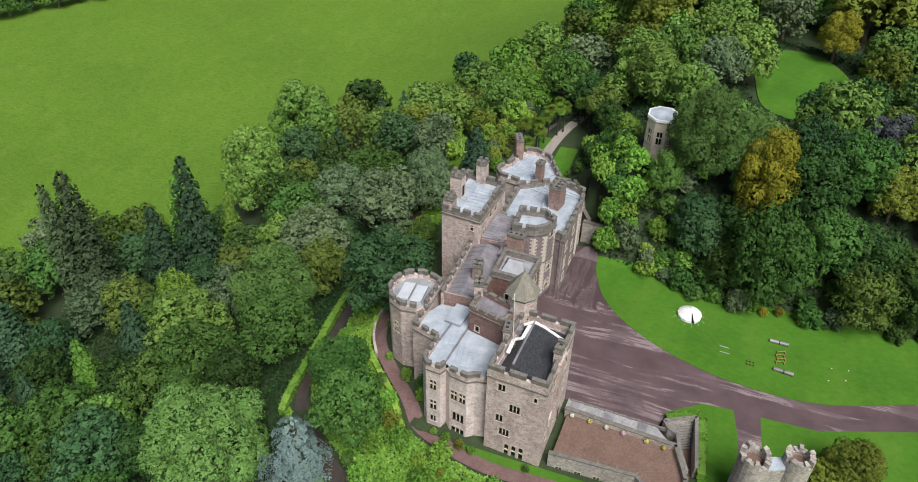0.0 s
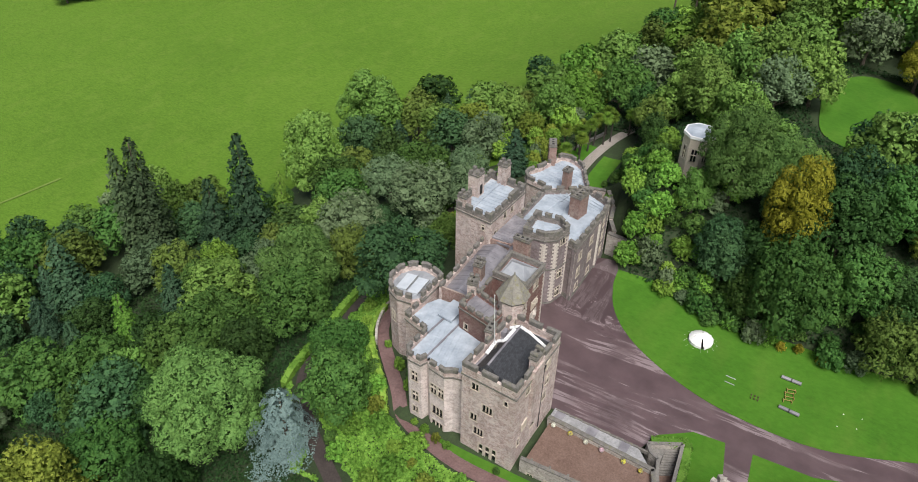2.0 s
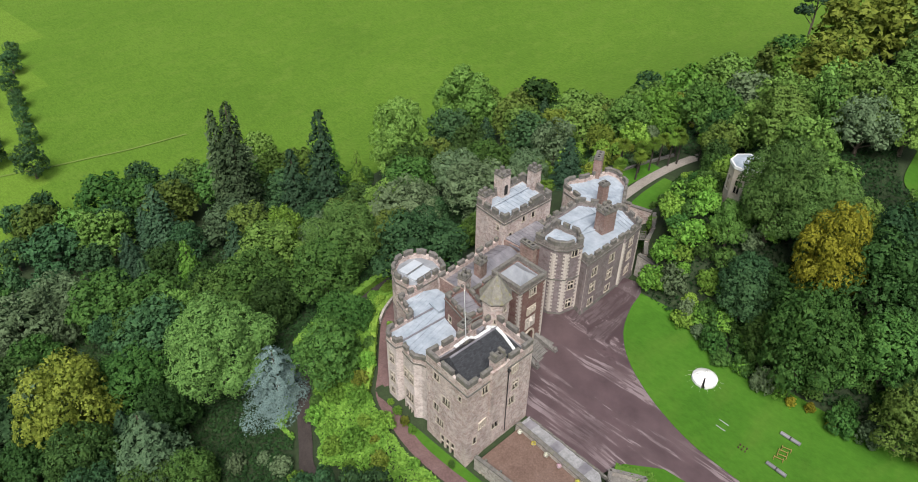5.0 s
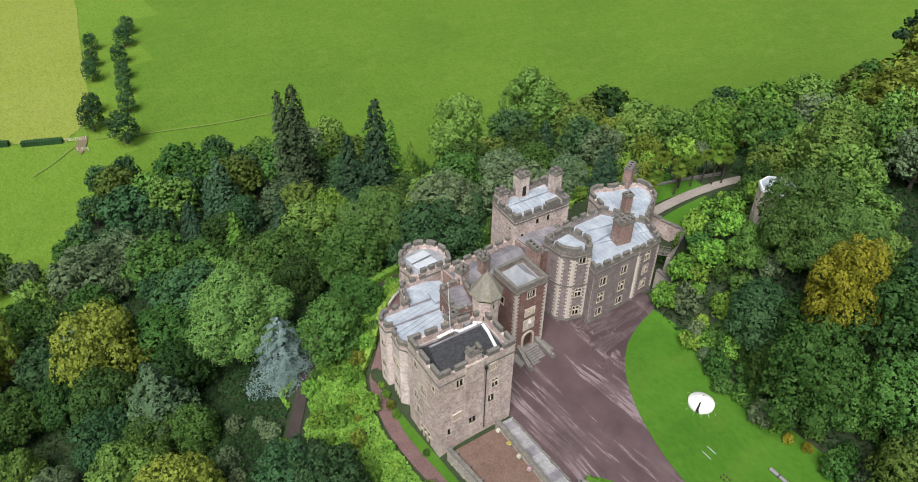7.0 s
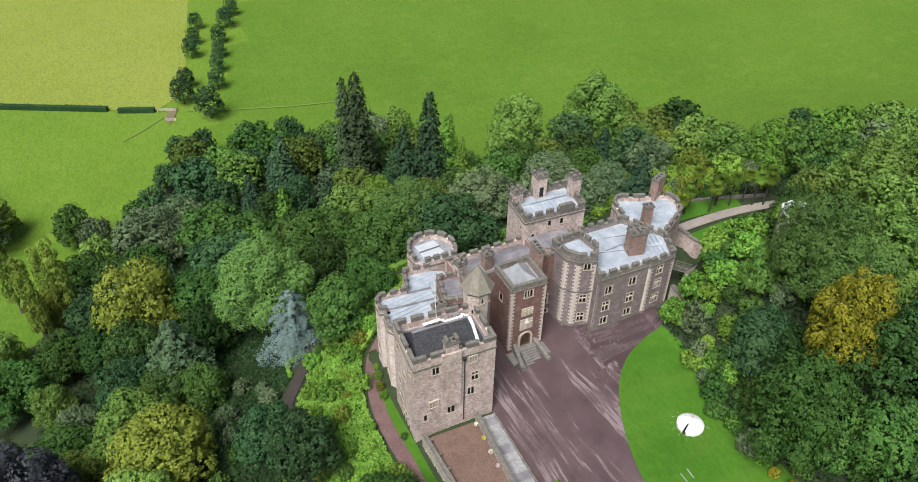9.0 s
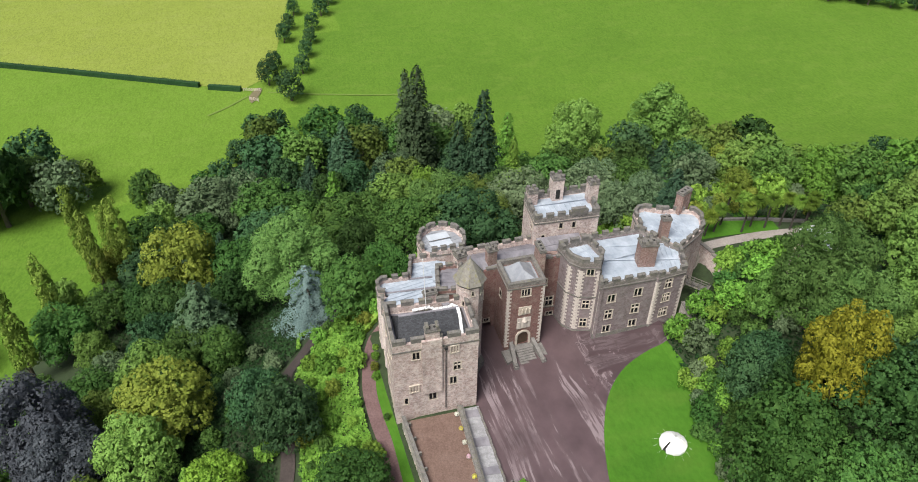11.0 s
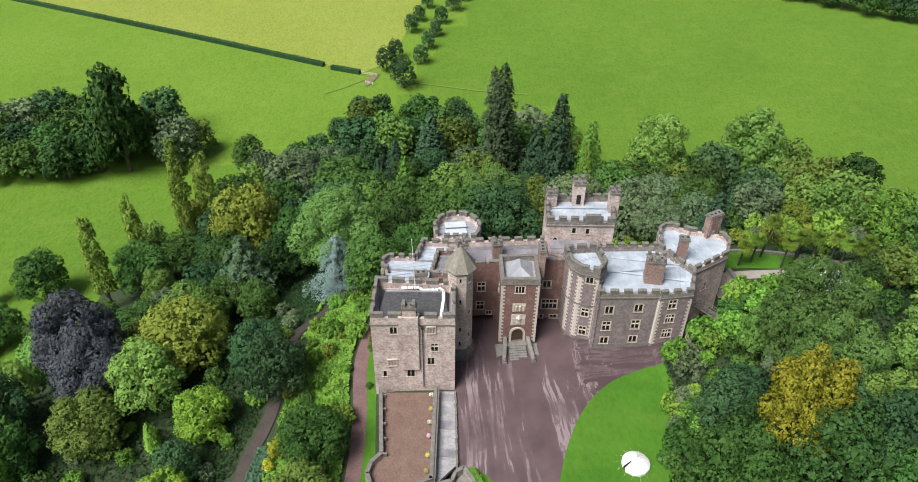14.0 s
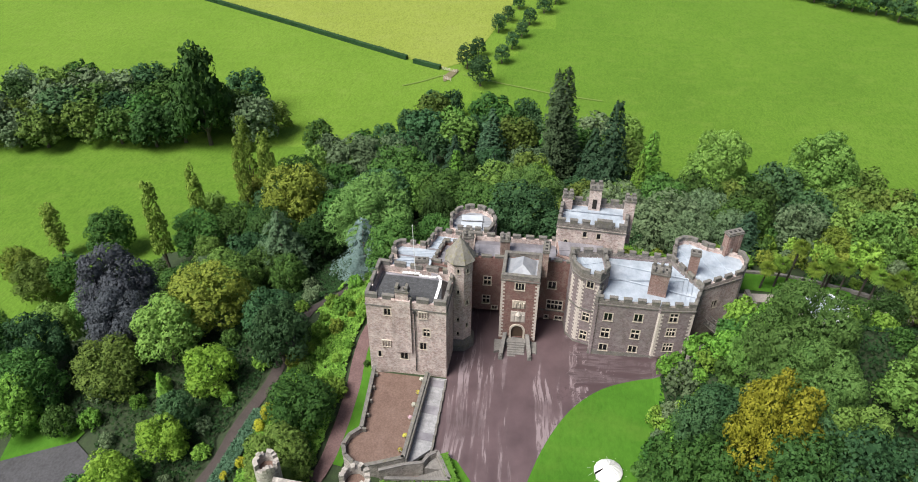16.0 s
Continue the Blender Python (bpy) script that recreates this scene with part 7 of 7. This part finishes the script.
for sgn in (-1, 1):
    a, b = B0 + bn * sgn, B1 + bn * sgn
    part("beam", Shape().tube((*a, 4.45), (*b, 4.45), 0.11, 0.11, 4), COPING, bridge)
    for z in (5.05, 5.55):
        part("rail", Shape().tube((*a, z), (*b, z), 0.06, 0.06, 5), COPING, bridge)
    for i in range(5):
        c = a.lerp(b, i / 4)
        part("post", Shape().box(c.x - 0.07, c.y - 0.07, 4.4, c.x + 0.07, c.y + 0.07, 5.65), COPING, bridge)
pw = thing("terrace_wall", (-18, 72, 4.5), "low grey stone wall along the palm terrace", "wall")
line = curve([(-22.3, 58), (-21.8, 66), (-19.6, 74), (-16.6, 82)])
for a, b in zip(line, line[1:]):
    u = (Vector(b) - Vector(a)).normalized()
    n = Vector((-u.y, u.x)) * 0.25
    q = [Vector(a) - n, Vector(b) - n, Vector(b) + n, Vector(a) + n]
    part("wall", Shape().prism([(v.x, v.y) for v in q][::1], 3.0, 5.5), STEPSTONE, pw)


def palm(x, y, h, lean):
    z = ground(x, y)
    o = thing("palm_tree", (x, y, z), "fan palm with a thin trunk and shaggy head", "palm tree", "palms on the terrace")
    tx, ty = x + lean * 0.6, y + lean * 0.4
    part("trunk", Shape().tube((x, y, z - 0.2), ((x + tx) / 2, (y + ty) / 2, z + h * 0.5), 0.19, 0.16, 7).tube(((x + tx) / 2, (y + ty) / 2, z + h * 0.5), (tx, ty, z + h), 0.16, 0.2, 7), PALMBARK, o)
    s_ = Shape()
    for i in range(90):
        a, e = rs.uniform(0, 6.283), math.asin(rs.uniform(-0.8, 0.98))
        l = rs.uniform(0.95, 1.45)
        d = Vector((math.cos(a) * math.cos(e), math.sin(a) * math.cos(e), math.sin(e)))
        sd = Vector((-math.sin(a), math.cos(a), 0))
        c0 = Vector((tx, ty, z + h)) + d * 0.3
        for w in (-0.5, -0.17, 0.17, 0.5):
            dd = (d + sd * w).normalized()
            c2 = c0 + dd * l + Vector((0, 0, -0.22 * l))
            s_.quad(tuple(c0), tuple(c0 + dd * l * 0.55 + sd * 0.09), tuple(c2), tuple(c0 + dd * l * 0.55 - sd * 0.09))
    part("fronds", s_, L_PALM, o)


for x, y, h, lean in ((-20.5, 66.0, 8.0, 0.9), (-19.0, 63.6, 5.2, 0.5), (-18.4, 61.2, 4.6, 0.6), (-17.4, 68.4, 5.6, 0.3), (-18.4, 71.0, 5.8, 0.3), (-17.3, 73.3, 6.4, 0.2), (-17.2, 76.6, 6.2, 0.4), (-15.4, 77.4, 6.6, 0.2), (-14.5, 79.4, 6.2, 0.1), (-16.4, 82, 5.6, 0.0), (-12, 84, 5.2, 0.2), (-19.6, 72.2, 5.0, 0.5), (-9.5, 82, 5.0, 0.3), (-10.4, 86, 5.0, 0.2)):
    palm(x, y, h, lean)
# octagonal summer house
SX, SY = 6.4, 59.4
sz = ground(SX, SY)
sh = thing("summer_house", (SX, SY, sz - 1), "octagonal cream stone summer house with a pale roof", "summer house")
o8 = ngon(SX, SY, 2.75, 8, math.pi / 8)
for i in range(8):
    L = math.hypot(o8[i][0] - o8[i - 1][0], o8[i][1] - o8[i - 1][1])
    wall(sh, o8[i], o8[(i + 1) % 8], sz - 1, 23.0, DRESSED, [(L / 2 - 0.45, 18.6, 0.9, 2.4, 2, 2, 0)] if i in (3, 4, 5, 6) else (), 0.35)
part("parapet", Shape().prism(ngon(SX, SY, 2.95, 8, math.pi / 8), 23.0, 23.45, ngon(SX, SY, 2.9, 8, math.pi / 8)), WHITE, sh)
r8 = ngon(SX, SY, 2.6, 8, math.pi / 8)
for i in range(8):
    s = Shape()
    s.quad((*r8[i], 23.47), (*r8[(i + 1) % 8], 23.47), (SX, SY, 24.1))
    s.quad((*r8[(i + 1) % 8], 23.46), (*r8[i], 23.46), (SX, SY, 23.46))
    part("roof_panel", s, LEAD, sh)


# ---- hedges ----
def hedge(name, pts, w, h, material, label, dens=26):
    base = np.array([(x, y, ground(x, y)) for x, y in pts])
    cen, nor, cv, cf = [], [], [], []
    for a, b in zip(base, base[1:]):
        d = b - a
        L = np.linalg.norm(d[:2])
        u = d / L
        n_ = np.array([-u[1], u[0], 0])
        k = int(L * dens * (w + 2 * h) / 3)
        t = rs.uniform(0, 1, (k, 1))
        side = rs.choice(3, k, p=[w / (w + 2 * h), h / (w + 2 * h), h / (w + 2 * h)])
        off = rs.uniform(-0.5, 0.5, (k, 1)) * w
        hh = rs.uniform(0.05, 1, (k, 1)) * h
        off[side == 1], off[side == 2] = w / 2, -w / 2
        hh[side == 0] = h
        p = a + d * t + n_ * off + np.array([0, 0, 1]) * hh + rs.normal(size=(k, 3)) * 0.06
        nn = np.where(side[:, None] == 0, np.array([[0, 0, 1.0]]), np.where(side[:, None] == 1, n_[None], -n_[None]))
        cen.append(p)
        nor.append(unit(nn + rs.normal(size=(k, 3)) * 0.45))
        m = len(cv)
        for q in (a, b):
            for o_, z_ in ((-0.42, -0.5), (0.42, -0.5), (0.42, 0.92), (-0.42, 0.92)):
                c = q + n_ * o_ * w + np.array([0, 0, z_ * h])
                cv.append(tuple(c))
        cf += [(m + 0, m + 1, m + 5, m + 4), (m + 1, m + 2, m + 6, m + 5), (m + 2, m + 3, m + 7, m + 6), (m + 3, m, m + 4, m + 7), (m, m + 3, m + 2, m + 1), (m + 4, m + 5, m + 6, m + 7)]
    me = crown_mesh(name, material, np.concatenate(cen), np.concatenate(nor), 0.2, shell=(cv, cf))
    return tagged(new(name, me), label, "hedge", kind="stuff")


hedge("hedge", curve([(-40.6, 0), (-40.6, 13), (-41.4, 25), (-41.8, 40), (-39.2, 60)], k=4), 1.3, 1.6, L_BRIGHT, "clipped bright green hedge beside the lower path")
hedge("hedge", curve([(-18.5, -2.6), (-22.5, 2.5), (-27, 7), (-30.3, 11.5), (-31.2, 17)], k=4), 1.0, 1.1, L_BRIGHT, "low clipped hedge along the castle path")
hedge("hedge", [(-201, -26.6), (-230, -79), (-258, -131), (-300, -210), (-345, -300)], 1.9, 1.7, L_DARK, "long dark field hedge between pastures", 8)
hedge("hedge", [(-193.2, -12.2), (-198.3, -23.4)], 1.9, 1.7, L_DARK, "short field hedge beside the gate", 10)
hedge("hedge", [(22.0, 3.6), (21.7, 9), (21.1, 13.7), (16.4, 11.7)], 1.25, 1.15, L_BRIGHT, "ivy and hedge round the stair wall")
line = curve([(-27.6, 8.8), (-29.8, 12.6), (-31.0, 17), (-30.2, 22)], k=5)
gw = thing("garden_wall", (-30, 14, -3), "low grey stone wall beside the west path", "wall")
for a, b in zip(line, line[1:]):
    u = (Vector(b) - Vector(a)).normalized()
    n = Vector((-u.y, u.x)) * 0.2
    q = [Vector(a) - n, Vector(b) - n, Vector(b) + n, Vector(a) + n]
    z = ground(*a)
    part("wall", Shape().prism([(v.x, v.y) for v in q], z - 1.5, z + 0.9), GREYWALL, gw)
# blue-green bank and a golden shrub above the lower path
cen = np.array([(x, y, ground(x, y) + h) for x, y, h in ((rs.uniform(8, 24), rs.uniform(0, 1), rs.uniform(0.2, 0.9)) for _ in range(5200)) for y in (-18.6 - 0.25 * (x - 8) + 2.6 * y,)])
tagged(new("ground_cover", crown_mesh("ground_cover", L_TEAL, cen, unit(rs.normal(size=cen.shape) * 0.5 + np.array([0, 0, 1.0])), 0.17)), "blue-green creeping ground cover on a bank", "ground cover", kind="stuff")
grow_broad("gold", L_GOLD, "golden yellow leafy shrub", 4.6, 0.3, 24, 2400, 0.2, 1, 0.24, 0.4, "shrub", 0.4, 5)
for x, y, h, wd in ((9.6, -15.4, 3.6, 0.75), (11.4, -16.6, 2.2, 0.9), (17.6, -17.4, 2.2, 0.8), (19.6, -19.4, 1.8, 0.8)):
    plant("gold", x, y, h, wd)
# pale rails and gate where the hedges end
for (xa, ya), (xb, yb) in (((-192.8, -11.4), (-190.4, -5.6)), ((-184.6, -9.9), (-182.8, -7.0))):
    z = PARK
    o = thing("field_gate", (xa, ya, z), "pale weathered timber field gate and rails", "gate", "field gates")
    for h in (0.35, 0.75, 1.15):
        part("rail", Shape().tube((xa, ya, z + h), (xb, yb, z + h), 0.06, 0.06, 4), DRESSED, o)
    for f in (0, 0.5, 1):
        part("post", Shape().box(xa + (xb - xa) * f - 0.1, ya + (yb - ya) * f - 0.1, z, xa + (xb - xa) * f + 0.1, ya + (yb - ya) * f + 0.1, z + 1.35), DRESSED, o)
# shrubs at the castle foot
for kind, x, y, h, wd in (("shrub", -12.6, -1.4, 1.5, 0.8), ("limeshrub", -10.4, -2.0, 1.7, 0.7), ("shrub", -8.6, -2.2, 1.3, 0.8), ("shrub", -14.6, -0.9, 1.1, 0.8), ("darkshrub", -0.6, -2.4, 1.2, 0.7), ("shrub", -18.0, 3.4, 2.4, 0.7), ("darkshrub", -18.4, 5.0, 3.4, 0.5), ("shrub", -21.5, 6.2, 2.4, 0.6), ("shrub", -25.6, 9.2, 1.4, 0.7), ("shrub", -27.8, 15.5, 2.0, 0.7), ("darkshrub", -25.0, 24, 3.0, 0.8), ("shrub", -22.5, 21, 3.0, 0.7), ("shrub", -27.6, 21.5, 2.5, 0.8)):
    plant(kind, x, y, h, wd)


# the first-grown forms have served
for es in FORMS.values():
    for e in es:
        for o in (*e.children_recursive, e):
            bpy.data.objects.remove(o)
